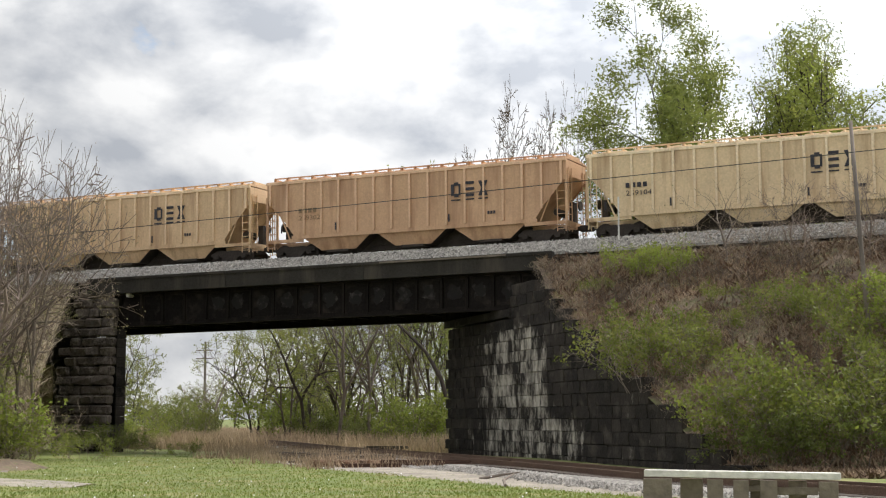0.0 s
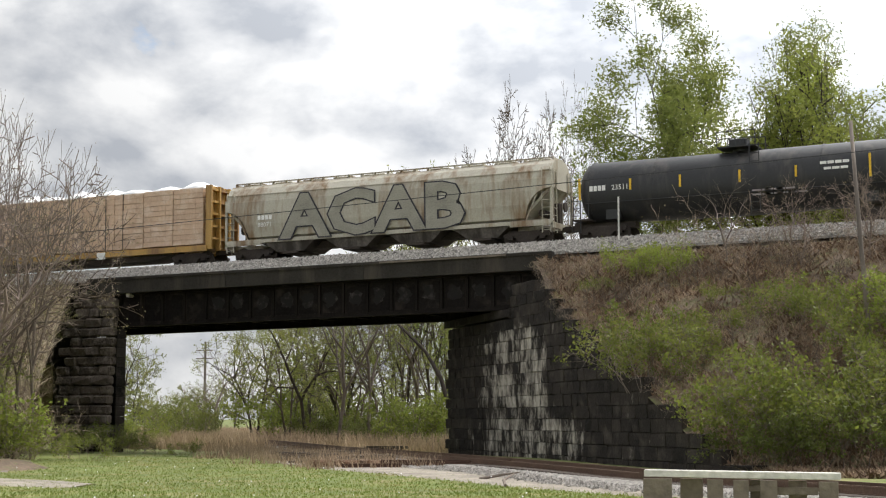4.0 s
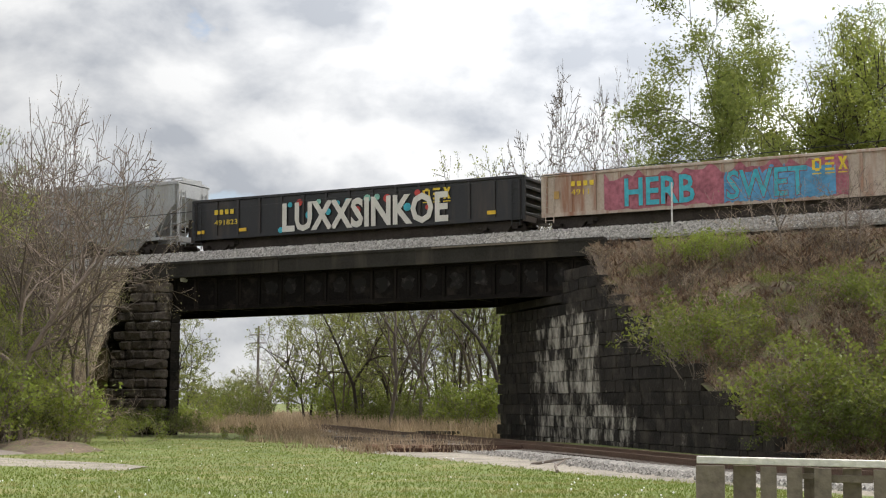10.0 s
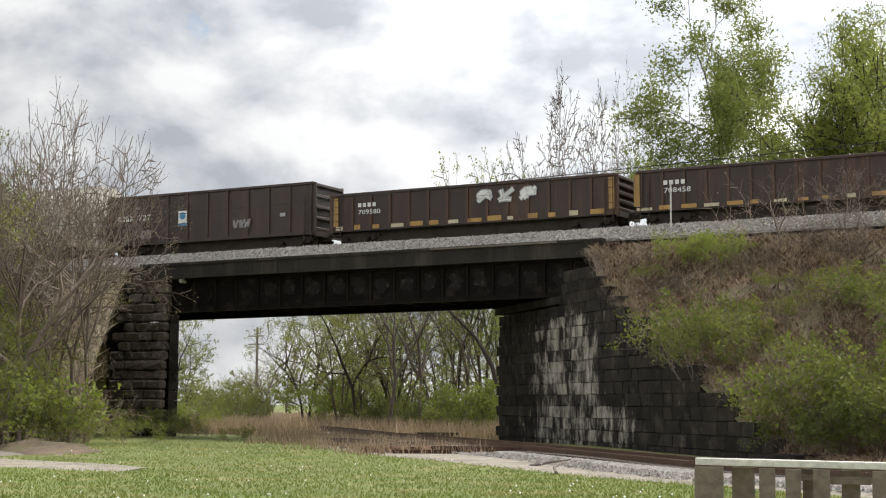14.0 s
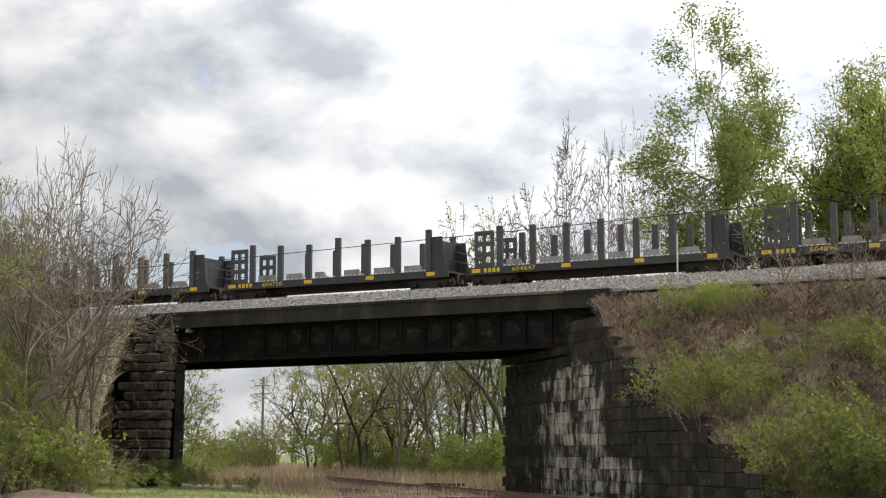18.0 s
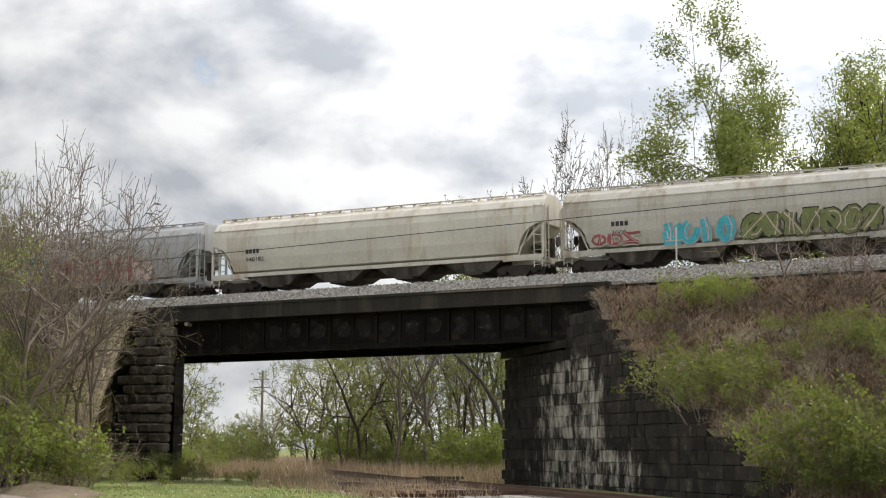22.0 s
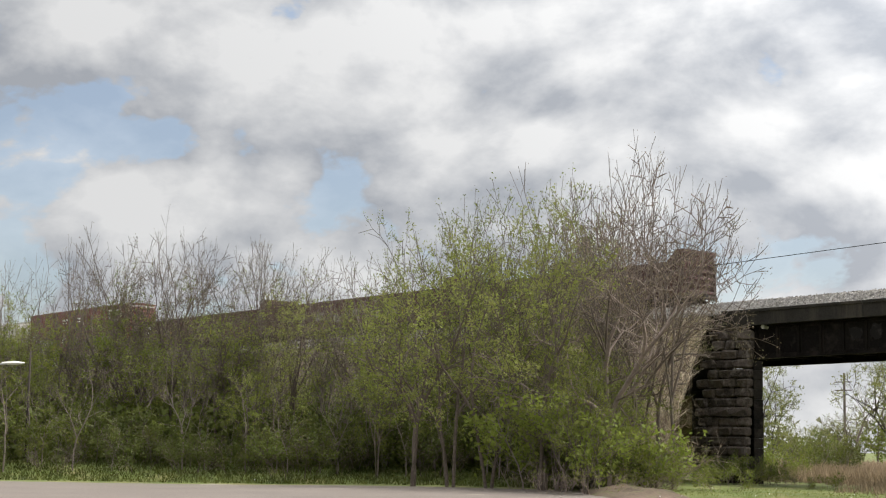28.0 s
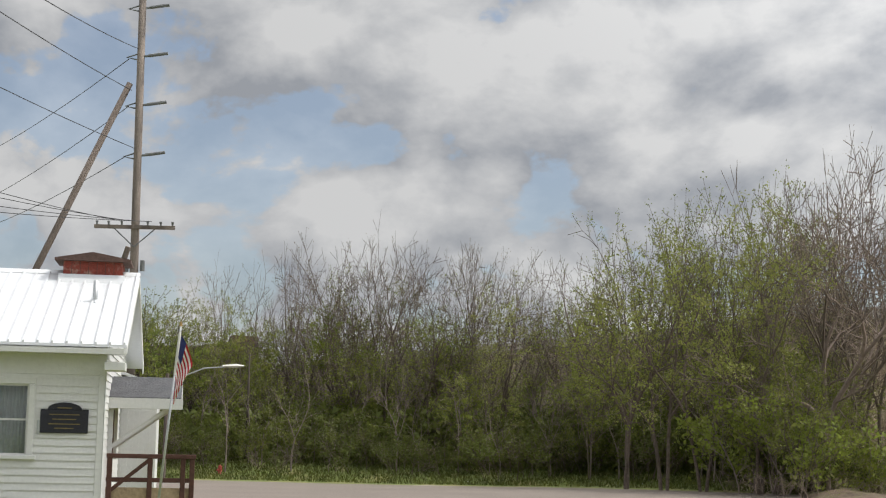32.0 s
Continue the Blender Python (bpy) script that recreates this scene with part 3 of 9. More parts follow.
part("core", Build().add([(x - (y - 70) * 0.909, y, z) for z in (-0.5, 6.2) for x, y in ((-56.5, 70.5), (-53.1, 70.5), (-53.1, 77), (-56.5, 77))],
     [(3, 2, 1, 0), (4, 5, 6, 7), (0, 1, 5, 4), (1, 2, 6, 5), (2, 3, 7, 6), (3, 0, 4, 7)]), M["stone"], wall_l)
part("back_wall", Build().add([(left_x(y) + dx, y, z) for z in (5.0, 9.1) for y, dx in ((70.2, -4.6), (70.2, -1.6), (77, -1.6), (77, -4.6))],
     [(3, 2, 1, 0), (4, 5, 6, 7), (0, 1, 5, 4), (1, 2, 6, 5), (2, 3, 7, 6), (3, 0, 4, 7)]), M["stone"], wall_l)

# ---- the train ----
def paint(name, base, rust=(0.12, 0.055, 0.03), cover=0.25, rough=0.55, var=0.18, streak=1.1):
    return mat(name, base, rough, var=var, scale=0.5, fine=11, bump=0.05, tint=rust, cover=cover, streak=streak, spec=0.35)


M["tan"] = paint("faded_tan_paint", (0.60, 0.415, 0.245), (0.38, 0.235, 0.13), 0.33)
M["orange_tan"] = paint("dusty_orange_tan_paint", (0.53, 0.33, 0.195), (0.36, 0.20, 0.11), 0.36)
M["pale_tan"] = paint("pale_yellowed_paint", (0.64, 0.485, 0.30), (0.42, 0.28, 0.16), 0.3)
M["grey"] = paint("grey_hopper_paint", (0.345, 0.345, 0.345), (0.26, 0.235, 0.21), 0.28)
M["warm_grey"] = paint("warm_grey_hopper_paint", (0.45, 0.42, 0.37), (0.31, 0.25, 0.18), 0.3)
M["pale"] = paint("pale_cream_hopper_paint", (0.56, 0.52, 0.45), (0.40, 0.32, 0.23), 0.25)
M["dull_green_grey"] = paint("dull_olive_grey_paint", (0.40, 0.37, 0.30), (0.2, 0.13, 0.07), 0.35)
M["oxide"] = paint("oxide_red_paint", (0.135, 0.048, 0.036), (0.09, 0.04, 0.028), 0.35)
M["box_red"] = paint("boxcar_brown_paint", (0.155, 0.050, 0.040), (0.09, 0.04, 0.032), 0.25)
M["gond_brown"] = paint("dark_brown_gondola_paint", (0.045, 0.031, 0.028), (0.085, 0.04, 0.025), 0.35)
M["gond_rust"] = paint("rusty_brown_gondola_steel", (0.048, 0.032, 0.027), (0.105, 0.050, 0.028), 0.34)
M["gond_red"] = paint("dull_maroon_gondola_paint", (0.105, 0.048, 0.042), (0.06, 0.032, 0.028), 0.4)
M["gond_black"] = paint("black_gondola_paint", (0.022, 0.021, 0.022), (0.05, 0.038, 0.032), 0.3)
M["gond_pale"] = paint("rust_stained_pale_gondola_paint", (0.45, 0.36, 0.29), (0.29, 0.14, 0.085), 0.38)
M["hopper_brown"] = paint("dark_brown_hopper_paint", (0.050, 0.036, 0.031), (0.08, 0.05, 0.038), 0.35)
M["tank_black"] = paint("black_tank_paint", (0.026, 0.026, 0.027), (0.06, 0.053, 0.048), 0.3, rough=0.55)
M["box_yellow"] = paint("mustard_boxcar_paint", (0.46, 0.245, 0.055), (0.33, 0.165, 0.05), 0.25)
M["door_black"] = paint("black_door_paint", (0.016, 0.016, 0.018), (0.05, 0.04, 0.035), 0.2)
M["flat_yellow"] = paint("yellow_flatcar_paint", (0.42, 0.25, 0.07), (0.2, 0.11, 0.05), 0.35)
M["flat_dark"] = paint("dark_flatcar_paint", (0.035, 0.034, 0.038), (0.08, 0.05, 0.035), 0.3)
M["stake_blue"] = paint("slate_stake_paint", (0.058, 0.056, 0.06), (0.10, 0.06, 0.04), 0.25)
M["wrap"] = mat("brown_lumber_wrap", (0.52, 0.365, 0.255), 0.6, var=0.16, scale=0.7, fine=6, bump=0.1, tint=(0.62, 0.48, 0.37), cover=0.35, rand=0.35, where="World")
M["white_wrap"] = mat("white_plastic_sheet", (0.80, 0.80, 0.80), 0.5, var=0.1, scale=2, fine=9, bump=0.3)
M["truck"] = mat("truck_steel", (0.050, 0.040, 0.034), 0.8, 0.2, var=0.4, scale=2)
# grimy underframe; on bay slope sheets the dark tone stands in for shade
M["under"] = mat("underframe_dirt_and_shade", (0.060, 0.048, 0.040), 0.9, var=0.4, scale=1.5)
# round hoppers' bay panels: grime, and shade under the sill put into the colour
M["bay_grime_shade"] = mat("grimy_shaded_bay_paint", (0.13, 0.115, 0.10), 0.85, var=0.5, scale=1.2, fine=9, tint=(0.05, 0.042, 0.036), cover=0.5, streak=1.0)
M["white_mark"] = mat("white_stencil", (0.74, 0.73, 0.70), 0.6, var=0.15, scale=3)
M["dark_mark"] = mat("navy_black_stencil", (0.035, 0.032, 0.040), 0.6, var=0.3, scale=3)
M["faint_mark"] = mat("worn_stencil", (0.22, 0.15, 0.085), 0.7, var=0.35, scale=4)
M["yellow_mark"] = mat("yellow_reflector", (0.68, 0.42, 0.03), 0.5, var=0.2, scale=3)
M["teal_spray"] = mat("teal_spray_paint", (0.05, 0.36, 0.44), 0.5, var=0.3, scale=1.4, fine=5)
M["green_spray"] = mat("mint_spray_paint", (0.22, 0.44, 0.36), 0.5, var=0.35, scale=1.4, fine=5)
M["blue_spray"] = mat("blue_spray_paint", (0.08, 0.26, 0.44), 0.5, var=0.4, scale=1.4, fine=5)
M["pink_spray"] = mat("magenta_spray_paint", (0.34, 0.11, 0.14), 0.6, var=0.5, scale=1.4, fine=5)
M["maroon_spray"] = mat("maroon_spray_paint", (0.26, 0.075, 0.075), 0.6, var=0.4, scale=1.4, fine=5)
M["dull_spray"] = mat("dull_grey_spray_paint", (0.24, 0.22, 0.22), 0.6, var=0.4, scale=1.4, fine=5)
M["silver_spray"] = mat("silver_spray_paint", (0.40, 0.40, 0.41), 0.45, 0.1, var=0.35, scale=1.4, fine=5)
M["ink_spray"] = mat("black_spray_paint", (0.022, 0.022, 0.024), 0.6, var=0.4, scale=1.4, fine=5)
M["red_mark"] = mat("red_emblem_paint", (0.46, 0.05, 0.04), 0.5, var=0.2, scale=3)
M["blue_mark"] = mat("blue_emblem_paint", (0.05, 0.09, 0.34), 0.5, var=0.2, scale=3)
M["gold_mark"] = mat("gold_stencil", (0.66, 0.46, 0.04), 0.55, var=0.2, scale=3)

# ribs and top chords: body paint lightened for the light their faces catch
RIB = {"faded_tan_paint": paint("lit_tan_rib", (0.76, 0.56, 0.36), (0.48, 0.31, 0.18), 0.25), "dusty_orange_tan_paint": paint("lit_orange_tan_rib", (0.68, 0.45, 0.29), (0.44, 0.26, 0.15), 0.25),
       "pale_yellowed_paint": paint("lit_pale_rib", (0.78, 0.63, 0.43), (0.5, 0.36, 0.22), 0.25), "oxide_red_paint": paint("oxide_red_rib", (0.17, 0.062, 0.047), (0.10, 0.045, 0.03), 0.3)}

# running gear, shared by all cars
frame_b = Build()
for s in (-1, 1):
    y = 1.02 * s
    frame_b.prism([(-1.25, 0.52), (-1.25, 0.66), (-0.55, 0.80), (0.55, 0.80), (1.25, 0.66), (1.25, 0.52), (0.62, 0.50), (0.36, 0.22), (-0.36, 0.22), (-0.62, 0.50)], y - 0.09, y + 0.09)
    for x in (-0.89, 0.89):
        frame_b.box(x - 0.15, x + 0.15, y - 0.13, y + 0.13, 0.38, 0.62)
    for k in range(3):
        frame_b.tube([(-0.22 + 0.22 * k, y, 0.3), (-0.22 + 0.22 * k, y, 0.62)], 0.085, 8)
frame_b.box(-0.2, 0.2, -1.1, 1.1, 0.45, 0.78)
FRAME = frame_b.mesh("truck", M["truck"])
wb = Build()
for s in (-1, 1):
    wb.tube([(0, s * 0.69, 0.46), (0, s * 0.72, 0.46)], 0.485, 20)
    wb.tube([(0, s * 0.72, 0.46), (0, s * 0.83, 0.46)], [0.46, 0.455], 20)
wb.tube([(0, -1.0, 0.46), (0, 1.0, 0.46)], 0.08, 8)
WHEELS = wb.mesh("wheelset", M["truck"])
cb = Build().box(-0.55, 0.35, -0.10, 0.10, 0.76, 0.98).chamfer(0.15, 0.52, -0.19, 0.16, 0.70, 1.02, 0.04)
COUPLER = cb.mesh("coupler", M["truck"])
LADDERS = {}


def running_gear(car, half, inset=2.1):
    for s in (-1, 1):
        t = part("truck", FRAME, None, car, at=Matrix.Translation((s * (half - inset), 0, 0)))
        for x in (-0.89, 0.89):
            part("wheelset", WHEELS, None, t, at=Matrix.Translation((x, 0, 0)))
        part("coupler", COUPLER, None, car, at=Matrix.Translation((s * (half - 0.5), 0, 0)) @ Matrix.Rotation(0 if s > 0 else math.pi, 4, "Z"))


def ladder(car, x, y, z0, z1, material, name="ladder", width=0.45, along=True):
    key = (round(z0, 2), round(z1, 2), width, along, material.name)
    if key not in LADDERS:
        b = Build()
        h = width / 2
        e = (lambda a, z: (a, 0, z)) if along else (lambda a, z: (0, a, z))
        for s in (-h, h):
            b.tube([e(s, z0), e(s, z1)], 0.028, 5)
        n = int((z1 - z0) / 0.38)
        for i in range(n + 1):
            z = z0 + 0.12 + (z1 - z0 - 0.24) * i / max(1, n)
            b.tube([e(-h, z), e(h, z)], 0.020, 4)
        LADDERS[key] = b.mesh(name, material)
    return part(name, LADDERS[key], None, car, at=Matrix.Translation((x, y, z0 * 0)) @ Matrix.Translation((0, 0, 0)))


def stencil(car, text, x, z, h, material, y, squeeze=1.0, label=""):
    return lines(text, h, material, "stencil", car, pose(x, y, z, 90, 0, 0), label, squeeze)


def bars(car, x, z, n, w, h, gap, material, y, name="marking"):
    """Plain bars in place of words."""
    b = Build()
    for i in range(n):
        b.box(x + i * (w + gap), x + i * (w + gap) + w, y, y + 0.004, z, z + h)
    return part(name, b, material, car)


def three_blocks(car, x, z, h, material, y):
    """A three-part emblem drawn as plain shapes."""
    w, t = h * 0.70, h * 0.23
    whole = None
    for i in range(3):
        x0 = x + i * w * 1.42
        b = Build()
        if i == 0:
            b.box(x0 + t, x0 + w - t * 0.6, y, y + 0.004, z, z + t).box(x0 + t, x0 + w - t * 0.6, y, y + 0.004, z + h - t, z + h)
            b.box(x0, x0 + t, y, y + 0.004, z + t * 0.5, z + h - t * 0.5).box(x0 + w - t * 0.6, x0 + w, y, y + 0.004, z + t * 0.5, z + h - t * 0.5)
        elif i == 1:
            for q in (0.0, 0.41, 0.82):
                b.box(x0, x0 + w, y, y + 0.004, z + h * q, z + h * (q + 0.19))
        else:
            b.prism([(x0, z), (x0 + w * 0.35, z), (x0 + w, z + h), (x0 + w * 0.65, z + h)], y, y + 0.004)
            b.prism([(x0 + w * 0.65, z), (x0 + w, z), (x0 + w * 0.35, z + h), (x0, z + h)], y - 0.003, y + 0.001)
        one = part("emblem" if whole is None else "emblem_shape", b, material, whole or car)
        part("underline", Build().box(x0, x0 + w, y, y + 0.004, z - h * 0.24, z - h * 0.15), material, car)
        whole = whole or one
    return whole


def ribbon(b, pts, width, y):
    """A flat stroke of paint along points in x, z."""
    left, right = [], []
    for i, (x, z) in enumerate(pts):
        (xa, za), (xb, zb) = pts[max(i - 1, 0)], pts[min(i + 1, len(pts) - 1)]
        d = math.hypot(xb - xa, zb - za) or 1.0
        nx, nz = -(zb - za) / d * width / 2, (xb - xa) / d * width / 2
        left.append((x + nx, y, z + nz))
        right.append((x - nx, y, z - nz))
    n = len(pts)
    b.add(left + right, [(i, i + 1, n + i + 1, n + i) for i in range(n - 1)])


def graffiti(car, x, z, w, h, n, fill, edge, y, seed):
    """Sprayed interlocking strokes with an outline of another colour; no words."""
    r = random.Random(seed)
    back, front, shine = Build(), Build(), Build()
    step, k = w / n, 0
    wide = min(0.30 * h, 0.34 * step + 0.08)
    for i in range(n):
        cx, lean = x + (i + 0.5) * step, r.uniform(-0.12, 0.22)
        gw, gh = step * r.uniform(0.42, 0.52), h * r.uniform(0.42, 0.5)
        strokes = []
        for q in range(r.choice((3, 3, 4))):
            form = r.choice("vvhdco")
            ox = r.uniform(-0.5, 0.5) * gw
            if form == "v":
                pts = [(ox, -1.0), (ox + r.uniform(-0.1, 0.1), 0.0), (ox + r.uniform(-0.2, 0.2), 1.0)]
            elif form == "h":
                zz = r.choice((-0.85, 0.0, 0.85)) + r.uniform(-0.1, 0.1)
                pts = [(-gw, zz), (0, zz + r.uniform(-0.15, 0.15)), (gw, zz)]
            elif form == "d":
                e = r.choice((-1, 1))
                pts = [(-gw * e, -1.0), (0, r.uniform(-0.2, 0.2)), (gw * e, 1.05)]
            else:
                a0, a1 = r.uniform(0, 6.28), r.uniform(3.0, 5.2)
                pts = [(gw * 0.85 * math.cos(a0 + a1 * u / 6), 0.9 * math.sin(a0 + a1 * u / 6)) for u in range(7)]
            strokes.append([(cx + px + lean * pz * gh, z + h / 2 + pz * gh) for px, pz in pts])
        for pts in strokes:
            k += 1
            ww = wide * r.uniform(0.75, 1.1)
            ribbon(back, pts, ww + 0.13, y - 0.0003 * k)
            ribbon(front, pts, ww, y - 0.012 - 0.0003 * k)
            if r.random() < 0.5:
                ribbon(shine, [(px + ww * 0.2, pz + 0.02) for px, pz in pts[:3]], ww * 0.16, y - 0.028 - 0.0002 * k)
    g = part("graffiti", back, edge, car, "sprayed graffiti")
    part("fill", front, fill, g)
    if shine.v:
        part("highlight", shine, M["pale_spray"] if fill is not M["white_mark"] else M["dull_spray"], g)
    return g


def spray_cloud(car, x, z, w, h, material, y, seed):
    """An uneven sprayed ground behind letters."""
    r = random.Random(seed)
    m = 40
    low_ = [(x + w * q / m, z - h * r.uniform(0.0, 0.08)) for q in range(m + 1)]
    high_ = [(x + w * q / m, z + h * r.uniform(0.78, 1.1)) for q in range(m, -1, -1)]
    return part("spray_ground", Build().prism(low_ + high_, y, y + 0.003), material, car, "sprayed background")


def tag_letters(car, text, x, z, h, fill, edge, y, squeeze, label, bold=0.05, rim=0.06):
    g = lines(text, h, edge, "graffiti_outline", car, pose(x, y, z, 90, 0, 0), label, squeeze, bold + rim)
    lines(text, h, fill, "graffiti_letters", g, pose(0, 0, 0.012), "", 1.0, bold)
    return g


def hopper_end_frame(car, half, body, paintm, s):
    """Platform, corner posts, ladders and brake rigging at one end."""
    hb = half - 0.55
    b = Build()
    x0, x1 = sorted((s * (hb - 2.3), s * (hb + 0.05)))
    for y in (-1.5, 1.42):
        b.box(x0, x1, y, y + 0.08, 0.98, 1.16)
    b.box(s * hb - 0.06, s * hb + 0.06, -1.5, 1.5, 0.86, 1.16)
    b.box(x0, x1, -0.35, 0.35, 0.80, 1.1)
    part("end_platform", b, body, car)
    for y in (-1.46, 1.46):
        part("corner_post", Build().box(s * hb - 0.05, s * hb + 0.05, y - 0.05, y + 0.05, 1.1, 3.55), body, car)
        part("brace", Build().tube([(s * (hb - 1.45), y, 1.16), (s * (hb - 0.75), y, 2.75)], 0.045, 5), body, car)
        ladder(car, s * (hb - 0.28), y * 1.02, 0.62, 3.95, body)
    for y in (-0.55, 0.55):
        ladder(car, s * (hb + 0.04), y * 1.9, 0.62, 3.9, body, along=False)
    part("brake_gear", Build().tube([(s * (hb - 0.9), -0.5, 1.75), (s * (hb - 0.9), 0.5, 1.75)], 0.2, 8).box(s * (hb - 0.35) - 0.15, s * (hb - 0.35) + 0.15, 0.2, 0.6, 1.2, 2.3).tube([(s * hb, 0.42, 2.1), (s * (hb + 0.08), 0.42, 2.1)], 0.26, 10), M["under"], car)


def hopper_bays(car, half, n, material, foot=1.05, deep=0.48):
    """Discharge bays: painted side panels; the slope sheets between are coloured dark for shade."""
    span = 2 * (half - 2.6)
    w = span / n
    for i in range(n):
        c = -span / 2 + (i + 0.5) * w
        hw = w / 2 - 0.06
        bay = part("hopper_bay", Build().loft([[(c - foot, -1.05, deep), (c + foot, -1.05, deep), (c + foot, 1.05, deep), (c - foot, 1.05, deep)],
                                               [(c - hw, -1.25, 1.36), (c + hw, -1.25, 1.36), (c + hw, 1.25, 1.36), (c - hw, 1.25, 1.36)]]), M["under"], car, "sloping discharge bay")
        for s in (-1, 1):
            part("side_panel", Build().add([(c - foot, s * 1.12, deep), (c + foot, s * 1.12, deep), (c + hw, s * 1.42, 1.3), (c - hw, s * 1.42, 1.3), (c - foot, s * 1.06, deep), (c + foot, s * 1.06, deep), (c + hw, s * 1.36, 1.3), (c - hw, s * 1.36, 1.3)],
                                          [(0, 1, 2, 3), (7, 6, 5, 4), (0, 4, 5, 1), (1, 5, 6, 2), (2, 6, 7, 3), (3, 7, 4, 0)]), material, bay)
        part("gate", Build().box(c - foot * 0.6, c + foot * 0.6, -1.25, 1.25, deep - 0.12, deep), M["under"], bay)


def roof_walk(car, half, z, material, round_=False):
    hb = half - 0.7
    b = Build()
    w = 0.5 if round_ else 0.75
    for y in (-w - 0.22, w):
        b.box(-hb, hb, y, y + 0.22, z + 0.10, z + 0.14)
    n = int(hb / 0.75)
    for i in range(-n, n + 1):
        x = i * hb / n
        b.box(x - 0.03, x + 0.03, -w - 0.2, w + 0.2, z - 0.05, z + 0.10)
    part("roof_walk", b, material, car)
    n = 5
    for i in range(n * 2):
        x = -hb + 0.9 + (2 * hb - 1.8) * i / (2 * n - 1)
        part("hatch", Build().chamfer(x - 0.62, x + 0.62, -0.36, 0.36, z - 0.02, z + 0.12, 0.03), material, car)


def ribbed_hopper(label, L, paintm, bay_paint, ribs=17, bays=3, group="covered hoppers"):
    car = thing("covered_hopper", label, "covered hopper", group=group)
    half = L / 2
    hb = half - 0.55
    ring = [(-hb, 4.28), (-hb, 3.50), (-hb + 1.85, 1.34), (hb - 1.85, 1.34), (hb, 3.50), (hb, 4.28)]
    body = part("body", Build().prism(ring[::-1], -1.46, 1.46), paintm, car)
    side = [(-hb + 0.02, 4.3), (-hb + 0.02, 3.35), (-hb + 1.2, 2.05), (-hb + 1.75, 1.28), (hb - 1.75, 1.28), (hb - 1.2, 2.05), (hb - 0.02, 3.35), (hb - 0.02, 4.3)]
    part("side_sheet", Build().prism(side[::-1], -1.50, -1.46).prism(side[::-1], 1.46, 1.50), paintm, car)
    part("side_sill", Build().box(-hb + 1.6, hb - 1.6, -1.54, -1.44, 1.14, 1.34).box(-hb + 1.6, hb - 1.6, 1.44, 1.54, 1.14, 1.34), paintm, car)
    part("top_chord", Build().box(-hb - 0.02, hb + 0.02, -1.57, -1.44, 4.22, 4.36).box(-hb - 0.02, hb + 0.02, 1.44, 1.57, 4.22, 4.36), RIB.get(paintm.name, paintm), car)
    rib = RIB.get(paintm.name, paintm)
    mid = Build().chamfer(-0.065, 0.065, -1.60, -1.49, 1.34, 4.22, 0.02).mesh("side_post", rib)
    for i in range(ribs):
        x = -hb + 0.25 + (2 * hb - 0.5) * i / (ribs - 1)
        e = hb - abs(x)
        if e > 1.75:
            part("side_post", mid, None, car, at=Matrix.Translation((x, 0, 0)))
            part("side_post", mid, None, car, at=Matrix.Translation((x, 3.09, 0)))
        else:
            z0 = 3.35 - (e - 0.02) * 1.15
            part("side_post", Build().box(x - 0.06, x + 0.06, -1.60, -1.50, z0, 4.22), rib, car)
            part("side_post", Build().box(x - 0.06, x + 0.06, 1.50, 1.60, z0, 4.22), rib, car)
    part("roof", Build().prism_x([(-1.55, 4.34), (-1.5, 4.40), (0, 4.58), (1.5, 4.40), (1.55, 4.34)], -hb, hb), paintm, car)
    roof_walk(car, half, 4.56, paintm)
    hopper_bays(car, half, bays, bay_paint)
    for s in (-1, 1):
        hopper_end_frame(car, half, paintm, paintm, s)
    running_gear(car, half)
    part("centre_sill", Build().box(-half + 0.6, half - 0.6, -0.3, 0.3, 0.66, 1.1).box(-half + 2.6, half - 2.6, -0.22, 0.22, 0.40, 1.36), M["under"], car)
    return car


